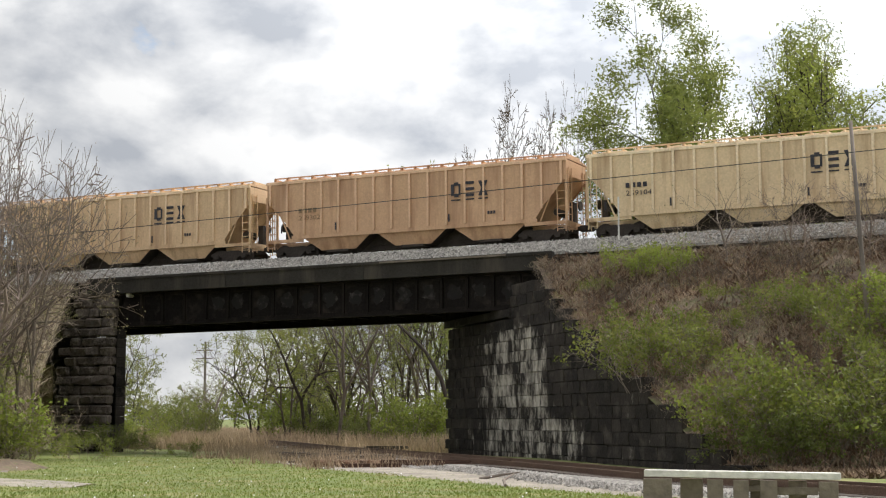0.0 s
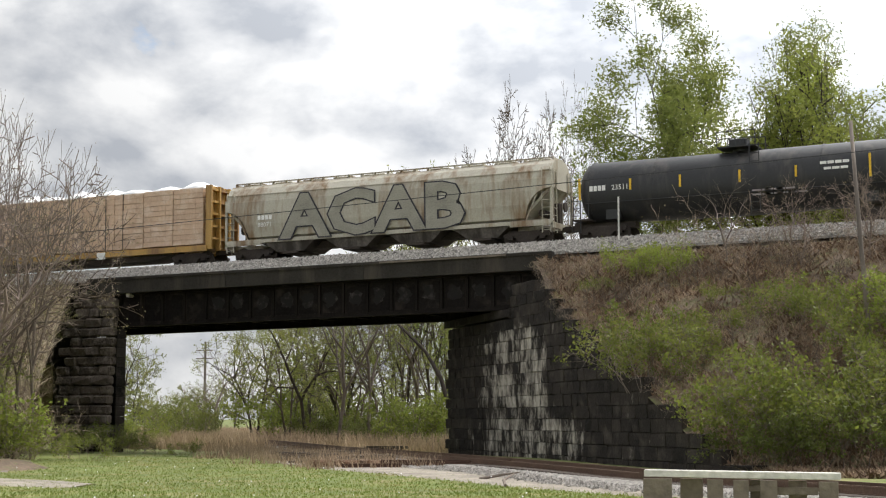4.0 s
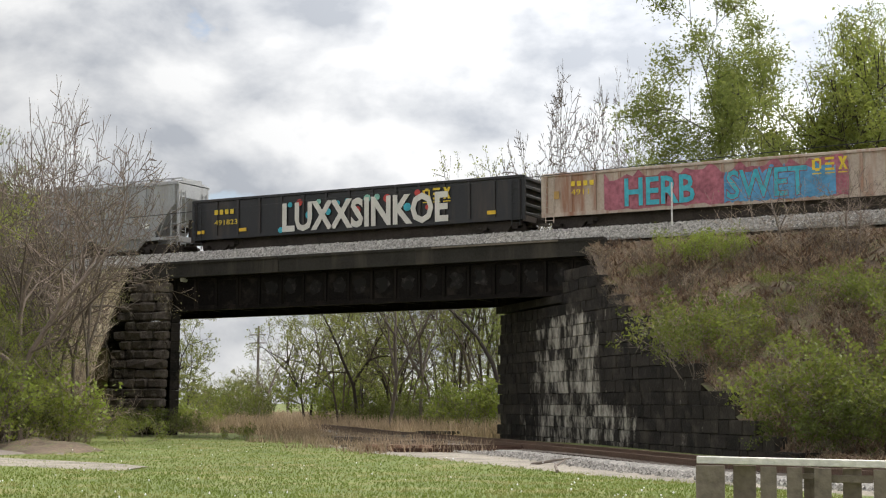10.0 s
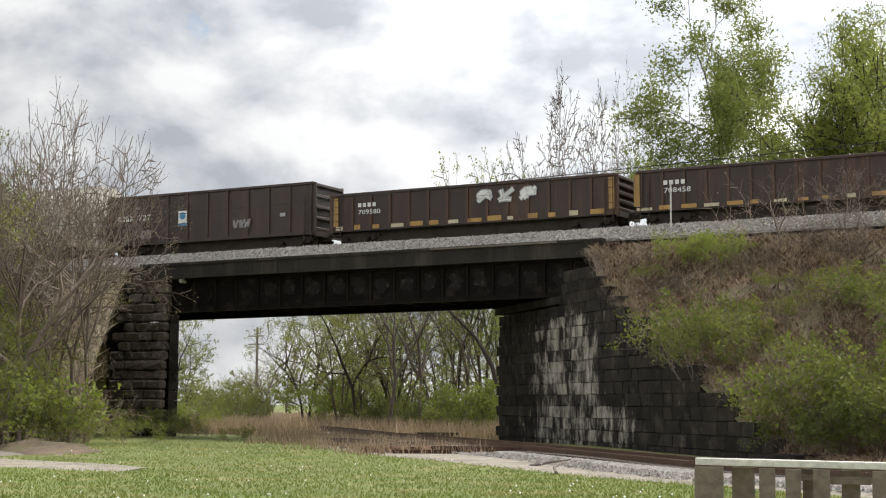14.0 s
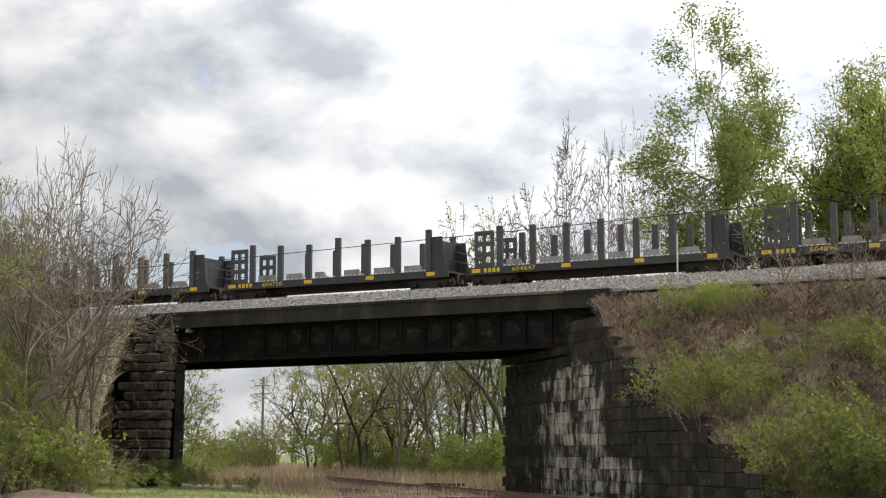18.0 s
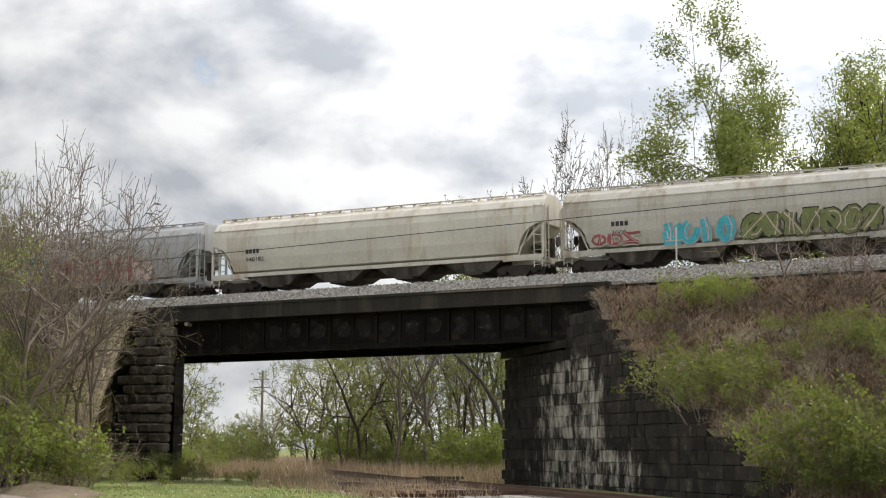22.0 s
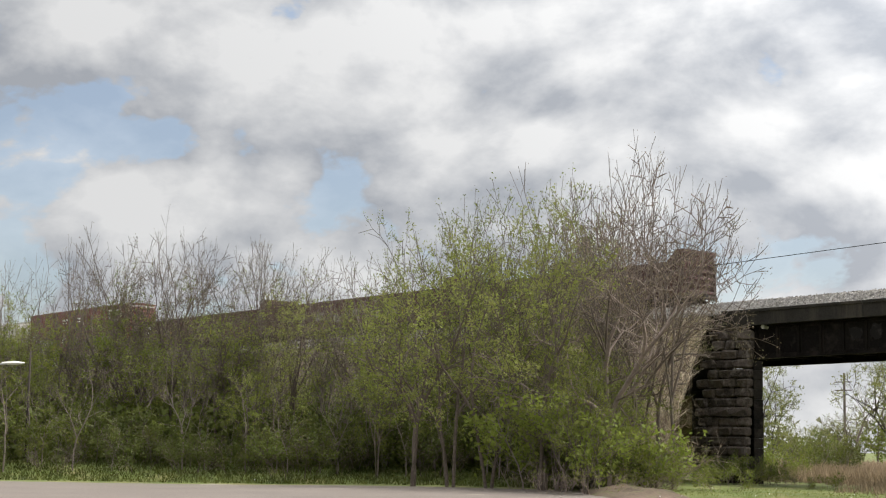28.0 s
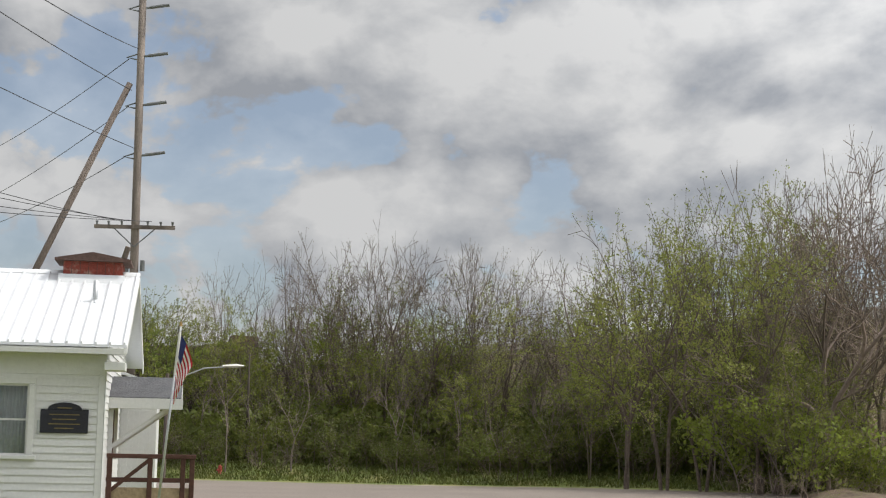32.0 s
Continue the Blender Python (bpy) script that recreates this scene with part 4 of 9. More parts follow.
def round_hopper(label, L, paintm, bay_paint, bays=4, top=4.42, group="covered hoppers"):
    car = thing("covered_hopper", label, "covered hopper", group=group)
    half = L / 2
    hb = half - 0.55
    sec = [(0.98, 1.22), (1.44, 1.42), (1.56, 2.1), (1.58, 2.8), (1.52, 3.4), (1.36, 3.85), (1.08, 4.2), (0.78, top)]

    def y_at(z):
        for (y0, z0), (y1, z1) in zip(sec, sec[1:]):
            if z <= z1:
                return y0 + (y1 - y0) * max(0, (z - z0) / (z1 - z0))
        return sec[-1][0]

    rings = []
    notch = [(1.45 * math.sin(k * math.pi / 12), 1.22 + 1.7 * math.cos(k * math.pi / 12)) for k in range(7)]
    for x, zb in [(-hb + dx, zb) for dx, zb in notch] + [(hb - dx, zb) for dx, zb in reversed(notch)]:
        pts = [(max(z, zb + 0.01 * i)) for i, (_, z) in enumerate(sec)]
        right = [(x, y_at(z), z) for z in pts]
        rings.append(right + [(x, -p[1], p[2]) for p in reversed(right)])
    part("body", Build().loft(rings), paintm, car, smooth=False)
    part("seam", Build().tube([(-hb, -1.40, 3.80), (hb, -1.40, 3.80)], 0.025, 4).tube([(-hb, 1.40, 3.80), (hb, 1.40, 3.80)], 0.025, 4), paintm, car)
    part("side_sill", Build().box(-hb, hb, -1.52, -1.36, 1.08, 1.28).box(-hb, hb, 1.36, 1.52, 1.08, 1.28), paintm, car)
    part("roof", Build().prism_x([(-0.8, top - 0.02), (-0.4, top + 0.06), (0.4, top + 0.06), (0.8, top - 0.02)], -hb, hb), paintm, car)
    roof_walk(car, half, top + 0.06, paintm, True)
    # slope sheets behind the rounded corner openings
    for s in (-1, 1):
        part("slope_sheet", Build().prism([(s * (hb - 0.1), 2.9), (s * (hb - 0.25), 2.95), (s * (hb - 2.0), 1.15), (s * (hb - 1.85), 1.1)], -1.3, 1.3), paintm, car)
        hopper_end_frame(car, half, paintm, paintm, s)
    hopper_bays(car, half, bays, M["bay_grime_shade"], 0.85, 0.56)
    running_gear(car, half)
    part("centre_sill", Build().box(-half + 0.6, half - 0.6, -0.3, 0.3, 0.72, 1.1), M["under"], car)
    return car


def lumber_car(label, L, seed):
    """A centre-beam flatcar stacked with wrapped lumber."""
    r = random.Random(seed)
    car = thing("lumber_flatcar", label, "flatcar", group="lumber cars")
    half = L / 2
    hb = half - 0.75
    part("deck", Build().box(-hb, hb, -1.45, 1.45, 1.05, 1.2), M["flat_yellow"], car)
    b = Build().box(-hb, hb, -1.50, -1.40, 0.86, 1.16).box(-hb, hb, 1.40, 1.50, 0.86, 1.16)
    part("side_sill", b, M["flat_yellow"], car)
    sill = Build()
    sill.prism([(-hb + 2.6, 0.86), (-hb + 4.2, 0.55), (hb - 4.2, 0.55), (hb - 2.6, 0.86)], -0.9, 0.9)
    part("centre_sill", sill, M["under"], car)
    part("centre_beam", Build().box(-hb, hb, -0.06, 0.06, 1.2, 4.55).box(-hb, hb, -0.2, 0.2, 4.5, 4.66), M["flat_yellow"], car)
    for s in (-1, 1):
        x = s * hb
        bulk = part("bulkhead", Build().box(min(x, x - s * 0.12), max(x, x - s * 0.12), -1.42, 1.42, 1.15, 4.62), M["flat_yellow"], car, "yellow end bulkhead")
        for y in (-1.38, -0.5, 0.5, 1.38):
            part("post", Build().box(min(x, x + s * 0.28), max(x, x + s * 0.28), y - 0.07, y + 0.07, 0.95, 4.6), M["flat_yellow"], bulk)
        for z in (1.6, 2.3, 3.0, 3.7, 4.4):
            part("crossbar", Build().box(min(x, x + s * 0.22), max(x, x + s * 0.22), -1.3, 1.3, z - 0.06, z + 0.06), M["flat_yellow"], bulk)
    cols, rows = 11, 11
    x0, x1 = -hb + 0.35, hb - 0.3
    w = (x1 - x0) / cols
    h = (4.50 - 1.26) / rows
    for i in range(cols):
        sag = r.uniform(-0.02, 0.02)
        for j in range(rows):
            for s in (-1, 1):
                y0, y1 = sorted((s * 0.12, s * (1.40 + r.uniform(-0.02, 0.02))))
                m = Build().chamfer(x0 + i * w + 0.014, x0 + (i + 1) * w - 0.014, y0, y1, 1.26 + j * h + 0.005 + sag, 1.26 + (j + 1) * h - 0.004 + sag, 0.016)
                part("wrapped_pack", m, M["wrap"], car)
        for k in (0.25, 0.75):
            part("strap", Build().box(x0 + (i + k) * w - 0.012, x0 + (i + k) * w + 0.012, -1.432, -1.424, 1.2, 4.5), M["wrap"], car)
        tarp = Build()
        cx = x0 + (i + 0.5) * w + r.uniform(-0.15, 0.15)
        hh = 0.34 + r.uniform(0, 0.28)
        rings = []
        for k in range(7):
            t = k / 6
            x = cx - w * 0.46 + w * 0.92 * t
            e = math.sin(math.pi * t) ** 0.6
            rings.append([(x, y, 4.44 + (hh * e + 0.03) * (1 - (y / 1.42) ** 2) * (0.8 + 0.3 * r.random()) + (0.04 if abs(y) < 1.3 else 0)) for y in (-1.40, -1.0, -0.5, 0, 0.5, 1.0, 1.40)] + [(x, 1.3, 4.40), (x, -1.3, 4.40)])
        tarp.loft(rings)
        part("tarpaulin", tarp, M["white_wrap"], car, "white plastic cover", smooth=True)
        for k in range(2):
            sx = x0 + (i + 0.3 + 0.4 * k) * w
            if r.random() < 0.2:
                part("strap", Build().box(sx - 0.025, sx + 0.025, -1.425, -1.40, 1.2, 4.5), M["white_mark"] if r.random() < 0.25 else M["under"], car)
    running_gear(car, half)
    return car


def tank_car(label, L):
    car = thing("tank_car", label, "tank car", group="tank cars")
    half = L / 2
    hb = half - 0.72
    c, R = 2.60, 1.56
    rings = []
    for x, r in ((-hb, 0.35), (-hb + 0.08, 0.80), (-hb + 0.24, 1.22), (-hb + 0.46, 1.46), (-hb + 0.68, R), (0, R + 0.03), (hb - 0.68, R), (hb - 0.46, 1.46), (hb - 0.24, 1.22), (hb - 0.08, 0.80), (hb, 0.35)):
        rings.append([(x, r * math.cos(a), c + r * math.sin(a) - (0.06 if abs(x) < 0.1 else 0)) for a in (2 * math.pi * k / 28 for k in range(28))])
    part("tank", Build().loft(rings), M["tank_black"], car, "dusty black tank shell", smooth=True)
    for x in (-hb + 0.7, -hb / 2, 0, hb / 2, hb - 0.7):
        part("band", Build().loft([[(x + dx, (R + 0.012) * math.cos(a), c + (R + 0.012) * math.sin(a)) for a in (2 * math.pi * k / 28 for k in range(28))] for dx in (-0.05, 0.05)]), M["tank_black"], car)
    part("dome", Build().tube([(0, 0, 4.05), (0, 0, 4.72)], 0.42, 14), M["tank_black"], car)
    plat = part("platform", Build().box(-0.95, 0.95, -1.1, 1.1, 4.22, 4.28), M["tank_black"], car)
    for x in (-0.95, 0.95):
        for y in (-1.1, 1.1):
            part("rail_post", Build().tube([(x, y, 4.28), (x, y, 5.0)], 0.028, 5), M["tank_black"], plat)
    for y in (-1.1, 1.1):
        part("handrail", Build().tube([(-0.95, y, 5.0), (0.95, y, 5.0)], 0.026, 5).tube([(-0.95, y, 4.65), (0.95, y, 4.65)], 0.022, 5), M["tank_black"], plat)
    ladder(car, 0.95, -1.42, 0.9, 4.3, M["tank_black"])
    part("valve_box", Build().chamfer(-0.55, 0.35, -0.35, 0.35, 4.28, 4.75, 0.05), M["tank_black"], car)
    for s in (-1, 1):
        part("stub_sill", Build().box(s * (half - 2.0) - 1.75, s * (half - 2.0) + 1.5, -0.3, 0.3, 0.75, 1.15), M["under"], car)
        part("saddle", Build().box(s * (half - 2.6) - 0.35, s * (half - 2.6) + 0.35, -1.2, 1.2, 1.1, 1.75), M["tank_black"], car)
        part("end_platform", Build().box(s * (half - 1.0) - 0.45, s * (half - 1.0) + 0.45, -1.4, 1.4, 1.08, 1.16), M["under"], car)
        for y in (-1.4, 1.4):
            part("end_rail", Build().tube([(s * (half - 0.6), y, 1.16), (s * (half - 0.6), y, 2.3), (s * (half - 1.4), y, 2.3), (s * (half - 1.4), y, 1.16)], 0.028, 5), M["tank_black"], car)
        ladder(car, s * (half - 0.75), -1.43, 0.45, 2.2, M["tank_black"])
    part("grab_rail", Build().tube([(-hb + 0.5, -1.52, 1.9), (hb - 0.5, -1.52, 1.9)], 0.024, 5), M["tank_black"], car)
    for x, z0, z1 in ((-hb * 0.965, 2.1, 3.2), (-hb * 0.64, 2.45, 3.0), (-hb * 0.33, 2.4, 3.0), (hb * 0.03, 2.4, 3.0), (hb * 0.36, 2.45, 3.0), (hb * 0.78, 2.2, 3.3)):
        part("reflector", Build().box(x - 0.05, x + 0.05, -1.60, -1.53, z0, z1), M["yellow_mark"], car)
    stencil(car, "23511", -hb * 0.76, 2.5, 0.26, M["white_mark"], -1.60)
    bars(car, -hb * 0.90, 2.5, 4, 0.17, 0.26, 0.05, M["white_mark"], -1.60)
    for k in range(7):
        bars(car, hb * (0.10 + 0.07 * (k % 4)), 1.72 + 0.2 * (k // 4), 2, 0.42, 0.08, 0.06, M["dull_spray"], -1.47 - 0.045 * (k // 4))
    bars(car, hb * 0.50, 2.95, 4, 0.30, 0.14, 0.05, M["white_mark"], -1.585)
    bars(car, hb * 0.52, 2.68, 3, 0.34, 0.12, 0.05, M["white_mark"], -1.585)
    running_gear(car, half, 2.0)
    return car


def gondola(label, L, paintm, top, ribs, name="gondola", group="gondolas", floor=1.0):
    car = thing(name, label, "gondola" if name == "gondola" else "hopper car", group=group)
    half = L / 2
    hb = half - 0.6
    part("side", Build().box(-hb, hb, -1.50, -1.46, floor - 0.05, top), paintm, car)
    part("side", Build().box(-hb, hb, 1.46, 1.50, floor - 0.05, top), paintm, car)
    part("floor", Build().box(-hb, hb, -1.46, 1.46, floor, floor + 0.1), paintm, car)
    part("side_sill", Build().box(-hb, hb, -1.56, -1.44, floor - 0.20, floor).box(-hb, hb, 1.44, 1.56, floor - 0.20, floor), paintm, car)
    part("top_chord", Build().chamfer(-hb - 0.05, hb + 0.05, -1.60, -1.44, top - 0.12, top + 0.03, 0.02).chamfer(-hb - 0.05, hb + 0.05, 1.44, 1.60, top - 0.12, top + 0.03, 0.02), paintm, car)
    post = Build().prism_x([(-1.50, floor), (-1.58, floor), (-1.58, top - 0.12), (-1.50, top - 0.12)], -0.07, 0.07).mesh("side_post", paintm)
    for i in range(ribs):
        for y in (0, 3.08):
            part("side_post", post, None, car, at=Matrix.Translation((-hb + 0.15 + (2 * hb - 0.3) * i / (ribs - 1), y, 0)))
    for s in (-1, 1):
        x = s * hb
        end = part("end_wall", Build().box(min(x, x - s * 0.06), max(x, x - s * 0.06), -1.46, 1.46, floor - 0.05, top), paintm, car)
        n = 5
        for k in range(n):
            z = floor + 0.12 + (top - floor - 0.25) * k / (n - 1)
            part("end_rib", Build().chamfer(min(x, x + s * 0.16), max(x, x + s * 0.16), -1.45, 1.45, z - 0.09, z + 0.09, 0.03), paintm, end)
        for y in (-1.45, 1.45):
            part("corner_post", Build().box(min(x, x + s * 0.14), max(x, x + s * 0.14), y - 0.06, y + 0.06, floor - 0.2, top), paintm, car)
        ladder(car, s * (hb - 0.35), -1.6, 0.5, min(top - 0.2, 2.9), paintm)
        part("end_sill", Build().box(min(x, x + s * 0.2), max(x, x + s * 0.2), -1.5, 1.5, 0.7, floor), M["under"], car)
    running_gear(car, half)
    part("centre_sill", Build().box(-half + 0.6, half - 0.6, -0.35, 0.35, 0.55, floor).box(-half + 2.9, half - 2.9, -0.9, 0.9, 0.30, floor), M["under"], car)
    return car


def raised_ends(car, half, top, paintm, high, sides):
    hb = half - 0.6
    for s in sides:
        x = s * hb
        side_ring = [(x, top), (x, top + high), (x - s * 0.5, top + high), (x - s * 1.3, top + 0.02)]
        e = part("bulkhead", Build().box(min(x, x - s * 0.06), max(x, x - s * 0.06), -1.44, 1.44, top, top + high), paintm, car, "raised end bulkhead")
        for y in (-1.5, 1.44):
            part("gusset", Build().prism(side_ring, y, y + 0.06), paintm, e)
        for z in (0.15, 0.5, high - 0.1):
            part("end_rib", Build().box(min(x, x + s * 0.16), max(x, x + s * 0.16), -1.45, 1.45, top + z - 0.08, top + z + 0.08), paintm, e)


def boxcar(label, L, paintm, top, door, doors, end_paint):
    car = thing("boxcar", label, "boxcar", group="boxcars")
    half = L / 2
    hb = half - 0.7
    part("body", Build().box(-hb, hb, -1.50, 1.50, 0.95, top - 0.2), paintm, car)
    part("roof", Build().prism_x([(-1.56, top - 0.22), (-1.52, top - 0.12), (0, top), (1.52, top - 0.12), (1.56, top - 0.22)], -hb - 0.03, hb + 0.03), paintm, car)
    part("side_sill", Build().box(-hb, hb, -1.55, -1.42, 0.80, 0.98).box(-hb, hb, 1.42, 1.55, 0.80, 0.98), paintm, car)
    n = 17
    post = Build().chamfer(-0.05, 0.05, -1.56, -1.49, 0.98, top - 0.24, 0.015).mesh("side_post", paintm)
    for i in range(n):
        x = -hb + 0.06 + (2 * hb - 0.12) * i / (n - 1)
        if not doors[0] - 0.1 < x < doors[1] + 0.1:
            part("side_post", post, None, car, at=Matrix.Translation((x, 0, 0)))
            part("side_post", post, None, car, at=Matrix.Translation((x, 3.05, 0)))
    mid = (doors[0] + doors[1]) / 2
    for x0, x1 in ((doors[0], mid - 0.02), (mid + 0.02, doors[1])):
        part("door", Build().chamfer(x0, x1, 1.50, 1.60, 1.0, top - 0.3, 0.02), door, car, "sliding plug door")
        d = part("door", Build().chamfer(x0, x1, -1.60, -1.50, 1.0, top - 0.3, 0.02), door, car, "sliding plug door")
        for k in range(1, 4):
            z = 1.0 + (top - 1.3) * k / 4
            part("door_rib", Build().box(x0 + 0.08, x1 - 0.08, -1.62, -1.60, z - 0.03, z + 0.03), door, d)
        for x in (x0 + 0.5, x1 - 0.5):
            part("lock_bar", Build().tube([(x, -1.65, 1.1), (x, -1.65, top - 0.5)], 0.025, 5), door, d)
        part("door_handle", Build().box((x0 + x1) / 2 - 0.12, (x0 + x1) / 2 + 0.12, -1.68, -1.60, 1.9, 2.3), M["white_mark"], d)
    part("door_track", Build().box(doors[0] - 1.2, doors[1] + 1.2, -1.64, -1.55, 0.86, 0.98), door, car)
    for s in (-1, 1):
        x = s * hb
        for k in range(11):
            z = 1.15 + (top - 1.65) * k / 10
            part("end_rib", Build().chamfer(min(x, x + s * 0.14), max(x, x + s * 0.14), -1.42, 1.42, z - 0.13, z + 0.09, 0.05), end_paint, car)
        ladder(car, s * (hb - 0.35), -1.6, 0.5, 2.6, paintm)
        part("end_sill", Build().box(min(x, x + s * 0.2), max(x, x + s * 0.2), -1.45, 1.45, 0.7, 0.98), M["under"], car)
        part("end_cap", Build().box(min(x, x + s * 0.05), max(x, x + s * 0.05), -1.40, 1.40, top - 0.62, top - 0.24), M["roof_grey"], car, "pale upper end panel")
        part("crossover", Build().box(min(x, x + s * 0.4), max(x, x + s * 0.4), -1.3, 1.3, 1.1, 1.14), M["under"], car)
    running_gear(car, half, 2.3)
    part("centre_sill", Build().box(-half + 0.6, half - 0.6, -0.35, 0.35, 0.6, 0.95).box(-half + 3.2, half - 3.2, -0.9, 0.9, 0.34, 0.95), M["under"], car)
    return car


M["trough_grey"] = paint("pale_grey_trough_paint", (0.30, 0.29, 0.275), (0.17, 0.14, 0.12), 0.35)


def stake_car(label, L, seed):
    r = random.Random(seed)
    car = thing("stake_flatcar", label, "flatcar", group="stake flatcars")
    half = L / 2
    hb = half - 0.55
    part("deck", Build().box(-hb, hb, -1.45, 1.45, 0.98, 1.10), M["flat_dark"], car)
    part("side_sill", Build().box(-hb, hb, -1.52, -1.42, 0.74, 1.12).box(-hb, hb, 1.42, 1.52, 0.74, 1.12), M["flat_dark"], car)
    part("centre_sill", Build().box(-hb, hb, -0.4, 0.4, 0.5, 0.98), M["under"], car)
    x0, x1 = -hb + 1.9, hb - 1.2
    n = 7
    for i in range(n):
        x = x0 + (x1 - x0) * i / (n - 1)
        tall = 2.05 if i % 3 else 2.2
        for y in (-1.44, 1.44):
            part("stake", Build().chamfer(x - 0.16, x + 0.16, y - 0.11, y + 0.11, 1.10, 1.10 + tall + r.uniform(-0.12, 0.06), 0.02), M["stake_blue"], car)
        if i < n - 1:
            part("trough", Build().prism_x([(-1.3, 1.1), (-1.3, 1.50), (-0.9, 1.25), (0.9, 1.25), (1.3, 1.50), (1.3, 1.1)], x + 0.3, x + (x1 - x0) / (n - 1) * r.uniform(0.45, 0.8)), M["trough_grey"], car)
            bars(car, x + 0.2, 1.12, 6, 0.14, 0.07, 0.14, M["pale_paint"], -1.50, "edge_marks")
    # end bulkheads: a pierced panel at the front, a braced one behind
    for y in (-1.50, 1.38):
        grid = Build()
        xa, xb = x0 - 1.45, x0 - 0.35
        for q in (0, 0.42, 0.84):
            grid.box(xa + q * (xb - xa), xa + (q + 0.16) * (xb - xa), y, y + 0.12, 1.10, 3.0)
        for q in (0, 0.3, 0.6, 0.9):
            grid.box(xa, xb, y + 0.01, y + 0.11, 1.10 + q * 1.9, 1.10 + q * 1.9 + 0.24)
        part("pierced_panel", grid, M["stake_blue"], car, "slate end panel with square holes")
    e = part("bulkhead", Build().box(x1 + 0.15, x1 + 0.25, -1.36, 1.36, 1.1, 2.9), M["flat_dark"], car, "dark braced end panel")
    for y in (-1.44, 1.36):
        part("gusset", Build().prism([(x1 + 0.15, 1.1), (x1 + 0.15, 2.95), (x1 + 0.78, 2.95), (x1 + 1.0, 1.1)], y, y + 0.08), M["flat_dark"], e)
    for s in (-1, 1):
        for y in (-1.35, 1.35):
            part("end_rail", Build().tube([(s * (hb - 0.05), y, 1.1), (s * (hb - 0.05), y, 2.2), (s * (hb - 0.7), y, 2.2), (s * (hb - 0.7), y, 1.1)], 0.025, 5), M["flat_dark"], car)
        part("end_rail", Build().tube([(s * (hb - 0.05), -1.35, 2.2), (s * (hb - 0.05), 1.35, 2.2)], 0.025, 5).tube([(s * (hb - 0.05), -1.35, 1.7), (s * (hb - 0.05), 1.35, 1.7)], 0.022, 5), M["flat_dark"], car)
    for x in (-hb + 0.3, -hb * 0.25, hb * 0.3, hb - 1.3):
        part("reflector", Build().box(x, x + 0.5, -1.535, -1.52, 0.85, 1.05), M["yellow_mark"], car)
    bars(car, -hb + 1.0, 0.84, 4, 0.17, 0.22, 0.08, M["gold_mark"], -1.53)
    running_gear(car, half, 1.9)
    return car
M["emblem_grey"] = mat("faded_letter_paint", (0.27, 0.255, 0.21), 0.7, var=0.3, scale=1)
M["cream_stripe"] = mat("cream_stripe_paint", (0.55, 0.48, 0.33), 0.6, var=0.2, scale=1)
M["faint_red"] = mat("worn_red_stencil", (0.36, 0.11, 0.05), 0.6, var=0.3, scale=2)
M["pale_spray"] = mat("pale_pink_spray_paint", (0.50, 0.38, 0.35), 0.6, var=0.35, scale=1.4, fine=5)
M["cream_letters"] = mat("cream_spray_paint", (0.62, 0.58, 0.52), 0.6, var=0.15, scale=2)
M["olive_spray"] = mat("olive_spray_paint", (0.15, 0.17, 0.06), 0.6, var=0.4, scale=1.4, fine=5)

# ---- the consist, front to back; each row: start and end of the car along the line at the clip's start ----
M["roof_grey"] = mat("galvanised_roof", (0.50, 0.49, 0.46), 0.6, 0.2, var=0.2, scale=1.0)
TRAIN = []


def couple(car, s0, s1):
    TRAIN.append((car, (s0 + s1) / 2))
    return car


F = -1.585   # just outside the posts of a car's side


def lettered_hopper(paintm, s0, s1, number, mark, label):
    c = couple(ribbed_hopper(label, s1 - s0, paintm, paintm), s0, s1)
    three_blocks(c, (s1 - s0) * 0.13, 2.75, 0.78, M["dark_mark"], F)
    if number:
        stencil(c, number, -(s1 - s0) * 0.36, 2.15, 0.26, mark, F, 1.25)
        bars(c, -(s1 - s0) * 0.36, 2.55, 4, 0.2, 0.24, 0.1, mark, F)
    bars(c, (s1 - s0) * 0.24, 1.75, 3, 0.12, 0.16, 0.04, M["dark_mark"], F)
    for x in (-0.42, -0.24, -0.06, 0.12, 0.34):
        part("reflector", Build().box((s1 - s0) * x, (s1 - s0) * x + 0.09, F, F + 0.01, 1.5, 1.9), M["dark_mark"], c)
    return c


lettered_hopper(M["tan"], -63.6, -44.88, "", M["faint_mark"], "dusty tan ribbed covered hopper car with dark lettering")
lettered_hopper(M["orange_tan"], -44.88, -26.17, "259302", M["faint_mark"], "orange-tan weathered ribbed covered hopper car")
lettered_hopper(M["pale_tan"], -26.17, -7.55, "259104", M["dark_mark"], "pale yellowed ribbed covered hopper car")
for s0, s1, sd in ((-7.55, 16.78, 3), (16.78, 41.45, 8)):
    c = couple(lumber_car("yellow centre-beam flatcar loaded with brown-wrapped lumber", s1 - s0, sd), s0, s1)
    bars(c, -6.8, 0.93, 4, 0.16, 0.2, 0.05, M["white_mark"], -1.51)
    bars(c, -5.6, 0.93, 6, 0.14, 0.2, 0.05, M["white_mark"], -1.51)
    part("data_panel", Build().box(4.0, 4.6, -1.52, -1.5, 0.75, 1.15), M["white_mark"], c)
c = couple(round_hopper("dull grey rounded covered hopper car with huge faded markings", 20.56, M["dull_green_grey"], M["dull_green_grey"]), 41.45, 62.01)
stencil(c, "88071", -7.6, 1.95, 0.26, M["white_mark"], -1.60)
bars(c, -7.6, 2.35, 4, 0.18, 0.24, 0.06, M["white_mark"], -1.60)
